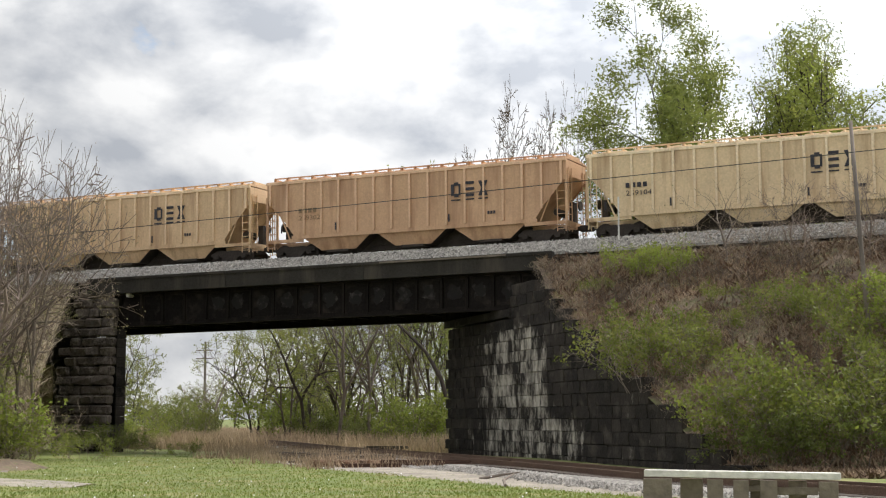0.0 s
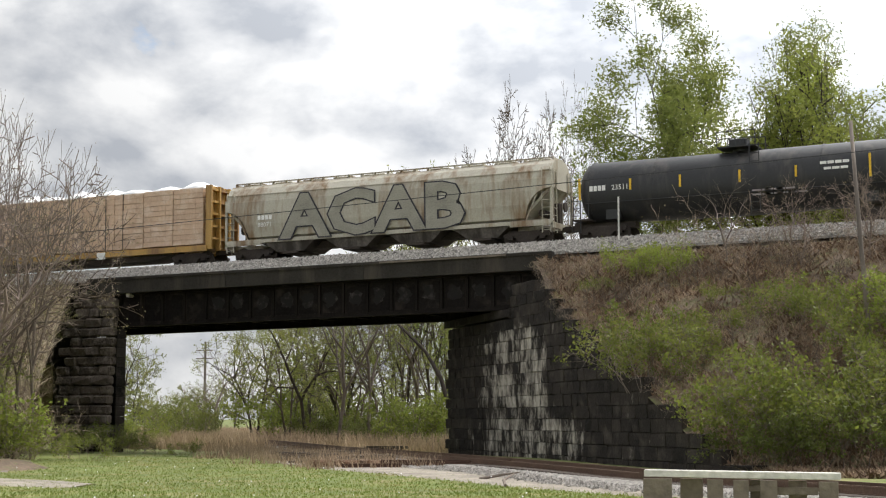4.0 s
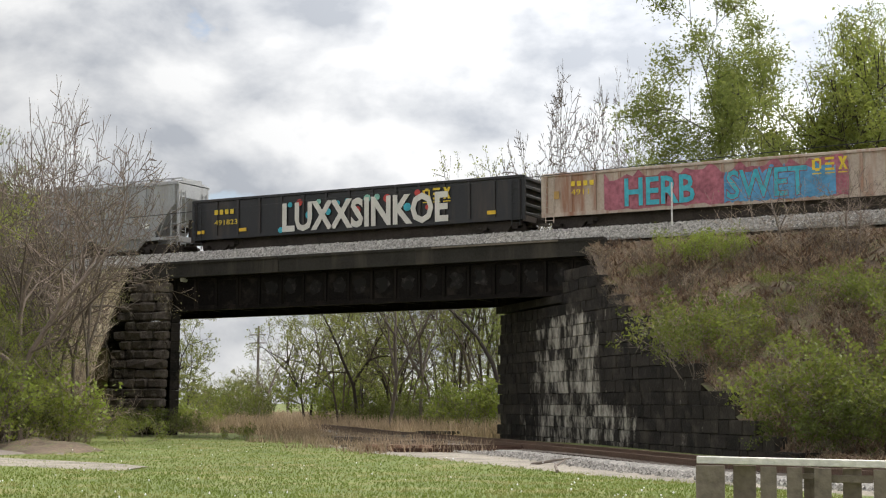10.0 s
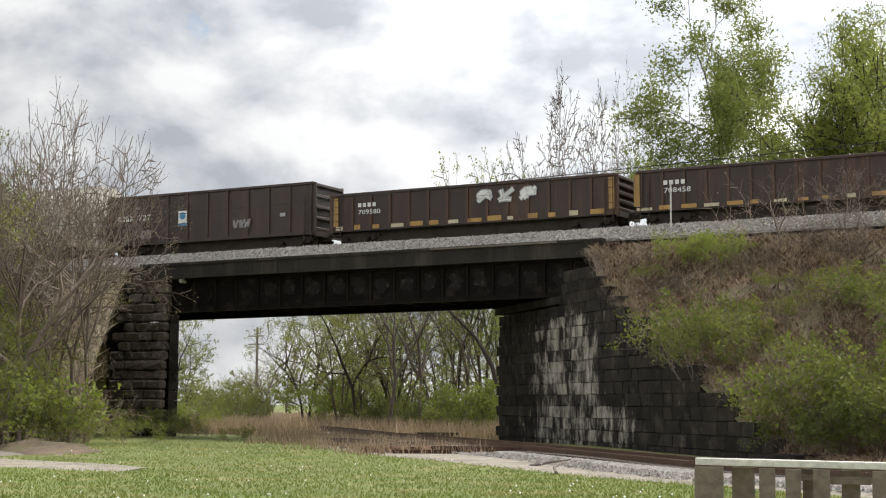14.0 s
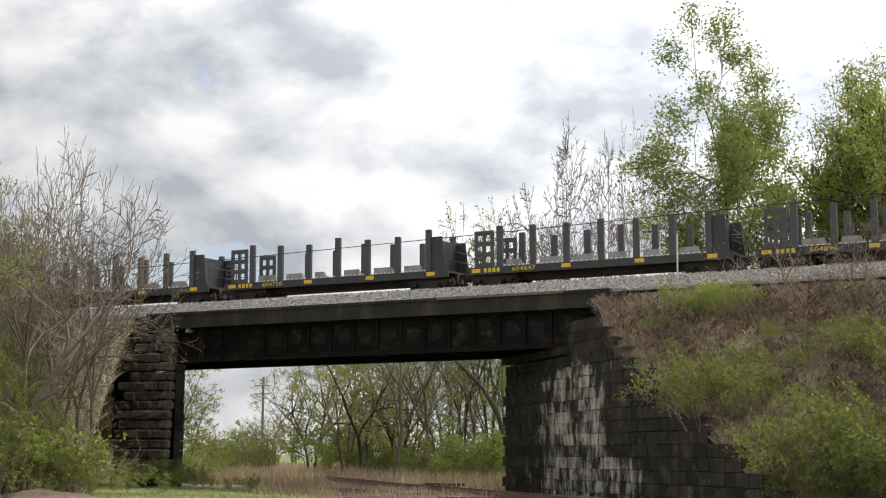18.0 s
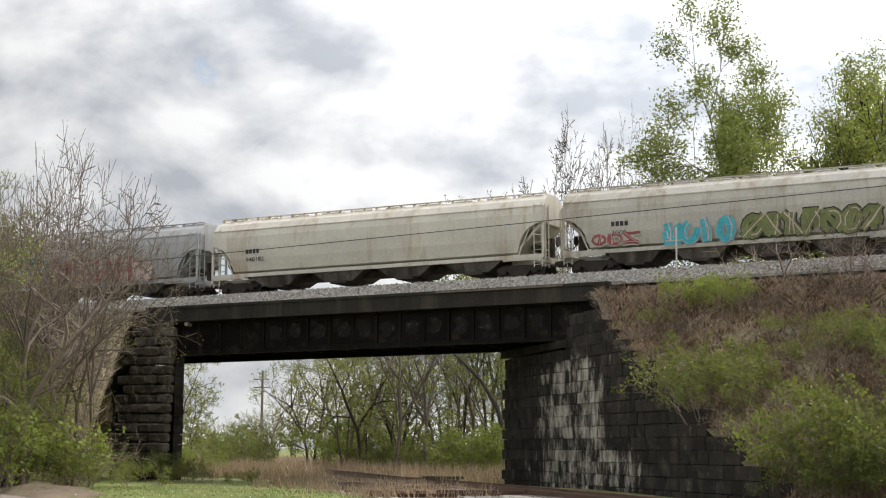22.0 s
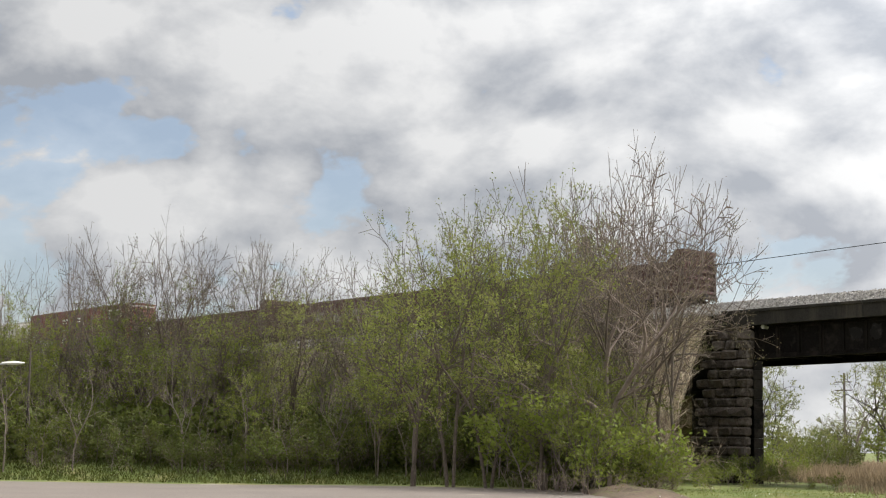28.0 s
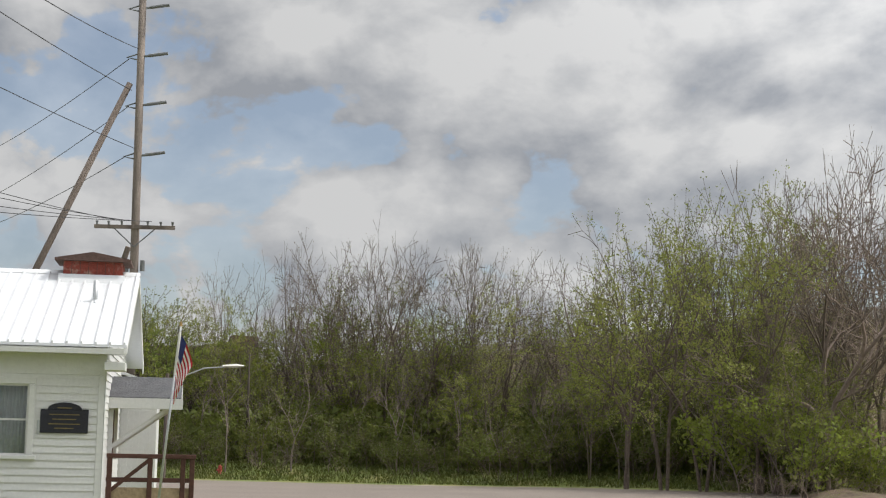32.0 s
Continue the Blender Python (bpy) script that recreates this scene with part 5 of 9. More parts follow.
tag_letters(c, "ACAB", -6.0, 1.30, 2.35, M["emblem_grey"], M["dark_mark"], -1.600, 1.28, "huge grey graffiti letters with dark outlines", 0.10, 0.07)
couple(tank_car("black tank car with yellow reflectors", 17.8), 62.01, 79.81)
lettered_hopper(M["tan"], 79.81, 98.03, "", M["white_mark"], "tan ribbed covered hopper car with dark lettering")
c = couple(gondola("dark brown gondola car with white numbers", 18.26, M["gond_brown"], 2.72, 15), 98.03, 116.29)
stencil(c, "357", -6.5, 1.55, 0.30, M["white_mark"], -1.60, 1.2)
stencil(c, "131", -5.0, 1.65, 0.28, M["white_mark"], -1.60, 1.2)
stencil(c, "BO", -6.4, 2.05, 0.28, M["white_mark"], -1.60, 1.2)
graffiti(c, -0.8, 1.25, 2.0, 0.9, 3, M["silver_spray"], M["gond_brown"], -1.595, 11)
for x in (-8.2, -2.2, 2.6, 7.3):
    part("reflector", Build().box(x, x + 0.7, F - 0.01, F, 1.0, 1.12), M["yellow_mark"], c)
b = Build()
for k in range(6):
    m = Matrix.Translation((-7.7, -1.60, 2.0)) @ Matrix.Rotation(k * math.pi / 6, 4, "Y")
    b.box(-0.42, 0.42, -0.003, 0.003, -0.03, 0.03, m)
part("emblem", b, M["silver_spray"], c, "small starburst mark")
couple(tank_car("black tank car with dusty platform", 17.0), 116.29, 133.3)
c = couple(ribbed_hopper("oxide red covered hopper car with silver graffiti", 17.35, M["oxide"], M["oxide"], ribs=13), 133.3, 150.65)
stencil(c, "23", -5.9, 1.85, 0.3, M["white_mark"], F, 1.2)
stencil(c, "812", -4.8, 1.85, 0.3, M["white_mark"], F, 1.2)
bars(c, -5.9, 2.3, 4, 0.17, 0.24, 0.05, M["white_mark"], F)
graffiti(c, -3.7, 1.4, 5.6, 1.05, 8, M["dull_spray"], M["oxide"], F - 0.01, 5)
graffiti(c, 2.1, 1.45, 4.2, 1.0, 6, M["dull_spray"], M["gond_rust"], F - 0.01, 6)
graffiti(c, 6.0, 1.5, 0.9, 1.2, 1, M["silver_spray"], M["ink_spray"], F - 0.01, 7)
c = couple(ribbed_hopper("light grey smooth-sided covered hopper car", 18.42, M["grey"], M["grey"], ribs=9), 150.65, 169.07)
stencil(c, "833613", -6.9, 2.0, 0.27, M["dark_mark"], F, 1.3)
part("emblem", Build().box(-6.9, -6.35, F, F + 0.005, 2.45, 2.85).box(-6.0, -5.5, F, F + 0.005, 2.45, 2.85), M["dark_mark"], c, "two dark emblem blocks")
part("data_panel", Build().box(6.1, 6.6, F, F + 0.006, 1.7, 2.0), M["white_mark"], c)
c = couple(gondola("black gondola car with big white graffiti letters", 21.99, M["gond_black"], 3.1, 15), 169.07, 191.06)
stencil(c, "491823", -8.9, 1.6, 0.30, M["gold_mark"], -1.60, 1.3)
bars(c, -8.9, 2.2, 4, 0.24, 0.28, 0.12, M["gold_mark"], -1.60)
three_blocks(c, 4.6, 2.15, 0.62, M["gold_mark"], -1.60)
lines("LUXXSINKOE", 1.55, M["cream_letters"], "graffiti_letters", c, pose(-4.35, -1.612, 1.02, 90, 0, 0), "tall white graffiti letters", 0.80, 0.07)
r_ = random.Random(2)
for i in range(16):
    x, z = -4.4 + i * 0.62, r_.choice((1.15, 2.4, 2.5, 1.8)) + r_.uniform(-0.1, 0.15)
    part("spray_blot", Build().tube([(x, -1.603, z), (x, -1.59, z)], 0.13 + 0.11 * r_.random(), 9), r_.choice((M["teal_spray"], M["teal_spray"], M["red_mark"], M["green_spray"])), c)
for x in (-10.1, -7.2, 8.4):
    part("reflector", Build().box(x, x + 0.5, F - 0.02, F, 1.15, 1.35), M["yellow_mark"], c)
c = couple(gondola("pale rust-stained gondola car with teal graffiti", 21.47, M["gond_pale"], 3.0, 16), 191.06, 212.53)
spray_cloud(c, -6.8, 1.02, 12.2, 1.75, M["pink_spray"], -1.590, 21)
spray_cloud(c, -0.6, 1.02, 5.4, 1.5, M["blue_spray"], -1.5945, 22)
tag_letters(c, "HERB", -5.8, 1.12, 1.4, M["teal_spray"], M["maroon_spray"], -1.600, 0.80, "teal graffiti letters on a magenta ground", 0.04, 0.05)
tag_letters(c, "SWET", -0.5, 1.12, 1.4, M["teal_spray"], M["maroon_spray"], -1.600, 0.78, "teal graffiti letters on a blue ground", 0.03, 0.04)
stencil(c, "4911", -8.6, 1.85, 0.3, M["gold_mark"], -1.60, 1.3)
bars(c, -8.6, 2.3, 4, 0.22, 0.26, 0.12, M["gold_mark"], -1.60)
part("data_panel", Build().box(-9.6, -9.25, -1.60, -1.59, 1.7, 2.1), M["flat_yellow"], c)
three_blocks(c, 3.7, 2.15, 0.62, M["gold_mark"], -1.606)
c = couple(gondola("black gondola car covered in white chalky graffiti", 17.7, M["gond_black"], 3.0, 15), 212.53, 230.23)
for x, w, n, sd in ((-8.0, 1.0, 1, 31), (-6.6, 1.1, 2, 32), (-4.5, 1.5, 2, 33), (2.4, 2.6, 4, 35), (5.7, 1.0, 1, 36), (7.0, 0.9, 1, 37)):
    graffiti(c, x, 1.25, w, 1.1, n, M["silver_spray"], M["gond_black"], -1.595, sd)
lines("VOO", 0.8, M["white_mark"], "graffiti_letters", c, pose(-2.4, -1.605, 1.45, 90, 0, 0), "white graffiti letters", 1.4)
for x in (-8.3, 1.4, 4.6, 7.5):
    part("reflector", Build().box(x, x + 0.5, F - 0.02, F, 1.2, 1.42), M["yellow_mark"], c)
c = couple(round_hopper("long pale cream rounded covered hopper car", 21.7, M["pale"], M["pale"], bays=4, top=4.5), 230.23, 251.93)
stencil(c, "51413", -8.4, 2.0, 0.24, M["dark_mark"], -1.60, 1.2)
bars(c, -8.4, 2.45, 4, 0.18, 0.24, 0.06, M["dark_mark"], -1.60)
part("stripe", Build().box(-10.0, 10.0, -1.535, -1.52, 1.10, 1.27), M["cream_stripe"], c)
c = couple(gondola("dark brown high-sided open hopper car", 15.52, M["hopper_brown"], 3.72, 11, name="open_hopper", group="open hoppers"), 251.93, 267.45)
stencil(c, "727", -4.9, 2.25, 0.34, M["white_mark"], -1.60, 1.3)
bars(c, -6.4, 2.25, 4, 0.22, 0.32, 0.07, M["white_mark"], -1.60)
sgn = part("emblem", Build().box(-2.0, -1.4, -1.605, -1.59, 1.75, 2.65), M["white_mark"], c, "blue and white square emblem")
part("panel", Build().box(-2.0, -1.4, -1.61, -1.606, 1.75, 1.92).prism([(-1.7 + 0.22 * math.cos(q), 2.35 + 0.22 * math.sin(q)) for q in (2 * math.pi * k / 12 for k in range(12))], -1.61, -1.606), M["blue_spray"], sgn)
graffiti(c, -4.7, 1.15, 0.8, 0.5, 2, M["dull_spray"], M["hopper_brown"], -1.595, 41)
graffiti(c, 1.8, 1.4, 1.2, 0.5, 3, M["dull_spray"], M["hopper_brown"], -1.595, 42)
part("data_panel", Build().box(5.0, 5.35, -1.6, -1.59, 1.9, 2.1), M["silver_spray"], c)
for s0, s1, txt, sd in ((267.45, 285.24, "709580", 51), (285.24, 302.32, "708458", 52)):
    c = couple(gondola("rusty brown gondola car with yellow corner patches", s1 - s0, M["gond_rust"], 2.88, 15), s0, s1)
    stencil(c, txt, -6.6, 1.7, 0.26, M["white_mark"], -1.60, 1.3)
    bars(c, -6.6, 2.1, 4, 0.2, 0.22, 0.1, M["white_mark"], -1.60)
    if sd == 51:
        for k in range(3):
            graffiti(c, 0.6 + k * 1.25, 1.9, 0.85, 0.6, 1, M["white_mark"], M["silver_spray"], -1.595, sd + k)
    r_ = random.Random(sd)
    for k in range(14):
        x = -8.0 + k * 1.15
        part("reflector", Build().box(x, x + r_.uniform(0.3, 0.8), F - 0.02, F, 0.88, 1.02 + r_.uniform(0, 0.15)), M["flat_yellow"] if k % 3 else M["cream_stripe"], c)
    for x in (-8.15, 7.95):
        part("corner_patch", Build().box(x, x + 0.3, F - 0.025, F, 1.1, 2.7), M["flat_yellow"], c)
for k in range(6):
    s0 = 302.32 + k * 15.512
    c = couple(stake_car("empty dark flatcar with slate upright stakes", 15.512, 60 + k), s0, s0 + 15.512)
    if k >= 3:
        stencil(c, ("604750", "604647", "604890")[k - 3], -4.6, 0.84, 0.24, M["gold_mark"], -1.532, 1.35)
c = couple(boxcar("mustard yellow boxcar with black doors and graffiti", 20.57, M["box_yellow"], 5.2, M["door_black"], (-3.2, 2.0), M["box_yellow"]), 395.39, 415.96)
b1_, b2_ = Build(), Build()
for s in (-1, 1):
    m = Matrix.Translation((-7.2, -1.575, 4.0)) @ Matrix.Rotation(s * 0.72, 4, "Y")
    b1_.box(-1.0, -0.12, -0.004, 0.0, -0.10, 0.10, m)
    b2_.box(0.12, 1.0, -0.004, 0.0, -0.10, 0.10, m)
    b2_.box(-1.0, -0.12, -0.004, 0.0, 0.10, 0.18, m)
    b1_.box(0.12, 1.0, -0.004, 0.0, 0.10, 0.18, m)
part("emblem", b1_, M["blue_mark"], c, "blue and red crossing-bars emblem")
part("emblem", b2_, M["red_mark"], c)
bars(c, -8.9, 2.9, 4, 0.2, 0.26, 0.18, M["faint_mark"], -1.575)
stencil(c, "661337", -8.9, 2.4, 0.26, M["faint_mark"], -1.575, 1.4)
bars(c, 5.0, 4.25, 3, 0.5, 0.55, 0.12, M["faint_red"], -1.575)
lines("Railcar Pooling Experts", 0.24, M["dark_mark"], "slogan", c, pose(3.1, -1.575, 3.62, 90, 0, 0), "", 1.35)
for x in (-2.6, 0.1):
    bars(c, x, 4.45, 1, 1.1, 0.14, 0.1, M["white_mark"], -1.635)
    bars(c, x + 0.1, 4.2, 1, 0.9, 0.1, 0.1, M["white_mark"], -1.635)
graffiti(c, -8.6, 1.0, 5.2, 1.0, 11, M["dull_spray"], M["ink_spray"], -1.575, 71)
graffiti(c, -3.1, 1.0, 2.4, 0.9, 4, M["dull_spray"], M["ink_spray"], -1.64, 72)
graffiti(c, 2.2, 1.1, 6.3, 1.3, 10, M["green_spray"], M["ink_spray"], -1.575, 73)
for s0, s1, p, num in ((415.96, 437.08, "grey", "490838"), (437.08, 458.9, "pale", "940182"), (458.9, 477.77, "warm_grey", "3008")):
    c = couple(round_hopper({"grey": "grey rounded covered hopper car with blue and maroon graffiti", "pale": "pale grey rounded covered hopper car with rust runs", "warm_grey": "warm grey rounded covered hopper car with dark graffiti"}[p], s1 - s0, M[p], M[p], bays=4), s0, s1)
    stencil(c, num, -8.0 if p != "warm_grey" else -6.2, 1.95, 0.25, M["dark_mark"], -1.60, 1.2)
    bars(c, -8.0 if p != "warm_grey" else -6.2, 2.4, 4, 0.18, 0.24, 0.06, M["dark_mark"], -1.60)
    if p == "grey":
        graffiti(c, -7.2, 1.25, 6.2, 1.9, 6, M["teal_spray"], M["blue_spray"], -1.60, 81)
        tag_letters(c, "SHMO", -6.7, 1.35, 1.55, M["teal_spray"], M["ink_spray"], -1.640, 0.95, "teal and blue graffiti letters", 0.09, 0.06)
        graffiti(c, -0.6, 1.2, 7.4, 1.3, 9, M["pale_spray"], M["dull_spray"], -1.60, 82)
        tag_letters(c, "MESIAH", -0.5, 1.35, 1.45, M["maroon_spray"], M["pale_spray"], -1.640, 0.88, "maroon graffiti letters with pale outlines", 0.06, 0.06)
    if p == "warm_grey":
        graffiti(c, -3.4, 1.3, 3.6, 1.15, 4, M["teal_spray"], M["grey"], -1.60, 83)
        graffiti(c, 0.6, 1.3, 6.6, 1.2, 7, M["olive_spray"], M["ink_spray"], -1.60, 84)
        graffiti(c, -7.3, 1.45, 2.6, 0.6, 3, M["maroon_spray"], M["warm_grey"], -1.60, 85)
c = couple(boxcar("brown-red double-door boxcar with silver graffiti", 20.47, M["box_red"], 5.12, M["box_red"], (-3.6, 1.6), M["box_red"]), 477.77, 498.24)
b = Build()
b.tube([(6.0, -1.60, 4.05), (6.0, -1.575, 4.05)], 0.02, 4)
for k in ((6.3, 7.4, 4.38, 4.54), (6.3, 6.46, 3.9, 4.54), (6.3, 7.4, 3.74, 3.9), (7.24, 7.4, 3.9, 4.38), (7.6, 7.76, 3.74, 4.54), (8.5, 8.66, 3.74, 4.54), (7.76, 8.5, 4.38, 4.54)):
    b.box(k[0], k[1], -1.58, -1.572, k[2], k[3])
part("emblem", b, M["white_mark"], c, "white two-block emblem")
bars(c, 6.3, 3.42, 6, 0.28, 0.16, 0.1, M["white_mark"], -1.575)
stencil(c, "793024", -8.9, 2.3, 0.26, M["silver_spray"], -1.575, 1.3)
bars(c, -8.9, 2.75, 4, 0.2, 0.24, 0.12, M["silver_spray"], -1.575)
graffiti(c, -7.2, 1.0, 2.6, 1.2, 4, M["silver_spray"], M["dull_spray"], -1.575, 91)
spray_cloud(c, 2.0, 1.02, 4.6, 1.15, M["dull_spray"], -1.575, 92)
graffiti(c, 2.4, 1.35, 1.0, 0.6, 2, M["dull_spray"], M["flat_yellow"], -1.585, 95)
spray_cloud(c, -5.4, 1.0, 2.0, 0.7, M["faint_mark"], -1.574, 96)
graffiti(c, 6.7, 1.2, 2.2, 0.9, 5, M["silver_spray"], M["dull_spray"], -1.575, 93)
graffiti(c, -3.0, 2.35, 2.0, 0.7, 5, M["box_red"], M["silver_spray"], -1.64, 94)
for x in (-2.6, 0.2):
    bars(c, x, 4.0, 1, 1.0, 0.16, 0.1, M["white_mark"], -1.635)
    bars(c, x + 0.1, 3.75, 1, 0.8, 0.1, 0.1, M["white_mark"], -1.635)
for x in (-9.6, -4.4, -0.9, 4.9, 8.7):
    part("reflector", Build().box(x, x + 0.1, -1.58, -1.57, 1.3, 1.9), M["yellow_mark"], c)
for s0, s1, ends in ((498.24, 520.6, (1,)), (520.6, 543.12, (1,)), (543.12, 564.12, (1,))):
    c = couple(gondola("dull maroon gondola car with raised end bulkheads", s1 - s0, M["gond_red"], 2.95, 17), s0, s1)
    raised_ends(c, (s1 - s0) / 2, 2.95, M["gond_red"], 0.75, ends)
    if s0 < 500:
        stencil(c, "3305", -8.4, 1.8, 0.28, M["white_mark"], -1.60, 1.2)
        bars(c, -8.4, 2.25, 4, 0.2, 0.24, 0.07, M["white_mark"], -1.60)
    else:
        for k in range(6):
            graffiti(c, -7.4 + k * 2.3, 1.3 + 0.2 * (k % 2), 0.9, 0.6, 2, M["dull_spray"], M["gond_red"], -1.595, int(s0) + k)
    for x in (-7.0, -4.0, -0.9, 2.4, 5.4, 8.2):
        part("reflector", Build().box(x, x + 0.09, F - 0.02, F, 1.2, 1.8), M["yellow_mark"], c)

# ---- plants ----
M["bark_grey"] = mat("grey_brown_bark", (0.19, 0.155, 0.13), 0.95, var=0.35, scale=1.2, fine=10, bump=0.2)
M["bark_dark"] = mat("dark_bark", (0.060, 0.048, 0.040), 0.95, var=0.35, scale=1.2, fine=10, bump=0.2)
M["bark_pale"] = mat("pale_dead_twigs", (0.30, 0.235, 0.18), 0.95, var=0.35, scale=1.2, fine=10, bump=0)
M["bark_pink"] = mat("reddish_budding_twigs", (0.20, 0.155, 0.13), 0.95, var=0.35, scale=1.2, fine=10, bump=0)


def leaf_mat(name, base, tint):
    return mat(name, base, 0.6, var=0.45, scale=0.5, fine=4, bump=0, tint=tint, cover=0.4, rand=0.4, where="World", through=0.5)


M["leaf_bright"] = leaf_mat("bright_spring_leaves", (0.185, 0.225, 0.040), (0.25, 0.275, 0.06))
M["leaf_mid"] = leaf_mat("fresh_green_leaves", (0.15, 0.20, 0.04), (0.22, 0.26, 0.06))
M["leaf_olive"] = leaf_mat("olive_spring_leaves", (0.215, 0.24, 0.058), (0.29, 0.29, 0.09))
M["leaf_high"] = leaf_mat("high_crown_leaves", (0.165, 0.195, 0.045), (0.24, 0.26, 0.075))
M["leaf_sunlit"] = leaf_mat("sunlit_yellow_green_leaves", (0.26, 0.30, 0.062), (0.34, 0.36, 0.09))
M["leaf_bush"] = leaf_mat("yellow_green_bush_leaves", (0.14, 0.165, 0.03), (0.20, 0.205, 0.052))
M["bark_mid"] = mat("mid_brown_bark", (0.16, 0.13, 0.108), 0.95, var=0.35, scale=1.2, fine=10, bump=0)
M["leaf_thicket"] = leaf_mat("thicket_leaves", (0.17, 0.205, 0.035), (0.24, 0.25, 0.06))
# olive leaves darkened; the colour stands in for shade low in the growth
M["leaf_dark"] = leaf_mat("shade_darkened_olive_leaves", (0.09, 0.11, 0.022), (0.14, 0.15, 0.038))
M["bud"] = leaf_mat("reddish_buds", (0.26, 0.20, 0.13), (0.27, 0.27, 0.12))
M["bark_brown"] = mat("brown_undergrowth_bark", (0.125, 0.098, 0.078), 0.95, var=0.4, scale=1.2, fine=10, bump=0)


def limb(b, r, p, d, length, rad, level, last, tips, up, spread, kids, wig, rad_min=0.012):
    n = 5 if level == 0 else 1 if level == last and last > 1 and not (wig >= 0.2 and rad_min > 0.01) else 3 if level == 1 else 2
    pts, radii = [p.copy()], [rad]
    taper = 0.30 if level < last else 0.3
    for i in range(n):
        d = (d + Vector((r.gauss(0, wig), r.gauss(0, wig), r.gauss(0, wig) * 0.6 + up * (0.5 if level else 0.15)))).normalized()
        p = p + d * (length / n)
        pts.append(p.copy())
        radii.append(rad * (1 - (1 - taper) * (i + 1) / n))
    b.tube(pts, radii, (4, 3, 3, 3, 3)[level], caps=False)
    if level == last:
        tips.extend(pts[1:])
        tips.append(pts[0].lerp(pts[-1], 0.5))
        return
    k = kids[level]
    for j in range(k):
        t = (0.30 if level == 0 else 0.2) + (0.70 if level == 0 else 0.8) * (j + r.random() * 0.8) / k
        i = min(int(t * n), n - 1)
        f = t * n - i
        q = pts[i].lerp(pts[i + 1], min(1, f))
        axis_ = (pts[i + 1] - pts[i]).normalized()
        side = axis_.orthogonal().normalized()
        side.rotate(Matrix.Rotation(j * 2.4 + r.random(), 3, axis_))
        a = spread * r.uniform(0.65, 1.25)
        dd = (axis_ * math.cos(a) + side * math.sin(a)).normalized()
        limb(b, r, q, dd, length * r.uniform(0.42, 0.62) * (1.1 - 0.45 * t if level == 0 else 1), max(rad_min, radii[i] * (0.50, 0.44, 0.42)[level]), level + 1, last, tips, up, spread, kids, wig, rad_min)
    tips.append(pts[-1])



def grow(seed, height, stems, rad, kids, spread, up, wig, leaves, size, lean=0.25, jitter=0.25):
    """Wood and leaves of one shrub, as two builds."""
    r = random.Random(seed)
    wood, crown, tips = Build(), Build(), []
    for s in range(stems):
        a = 2 * math.pi * s / stems + r.random()
        tilt = lean * r.uniform(0.3, 1.0) if stems > 1 else 0.04
        base = Vector((math.cos(a), math.sin(a), 0)) * (0.12 * stems * (stems > 1)) - Vector((0, 0, 0.3))
        d = Vector((math.cos(a) * tilt, math.sin(a) * tilt, 1)).normalized()
        limb(wood, r, base, d, height * r.uniform(0.6, 0.85), rad * (1 if stems == 1 else r.uniform(0.5, 1)), 0, len(kids), tips, up, spread, kids, wig, 0.009)
    high = [p for p in tips if p.z > height * 0.12 and r.random() < 0.45]
    for _ in range(leaves):
        p = r.choice(high) + Vector((r.gauss(0, jitter), r.gauss(0, jitter), r.gauss(0, jitter)))
        u = Vector((r.gauss(0, 1), r.gauss(0, 1), r.gauss(0, 1))).normalized()
        v = u.orthogonal().normalized()
        v.rotate(Matrix.Rotation(r.random() * 6.28, 3, u))
        k = size * r.uniform(0.6, 1.4)
        crown.add([p - u * k * 0.5, p + v * k * 0.32, p + u * k * 0.6, p - v * k * 0.32], [(0, 1, 2, 3)])
    return wood, crown


def plant(name, label, category, group, wood, crown, bark, leafm):
    t = thing(name, label, category, group=group)
    me = bpy.data.meshes.new("trunk")
    me.from_pydata(wood.v, [], wood.f)
    me.shade_smooth()
    me.materials.append(bark)
    part("trunk", me, None, t)
    if crown.v:
        mc = bpy.data.meshes.new("crown")
        mc.from_pydata(crown.v, [], crown.f)
        mc.materials.append(leafm)
        part("crown", mc, None, t)
    return t


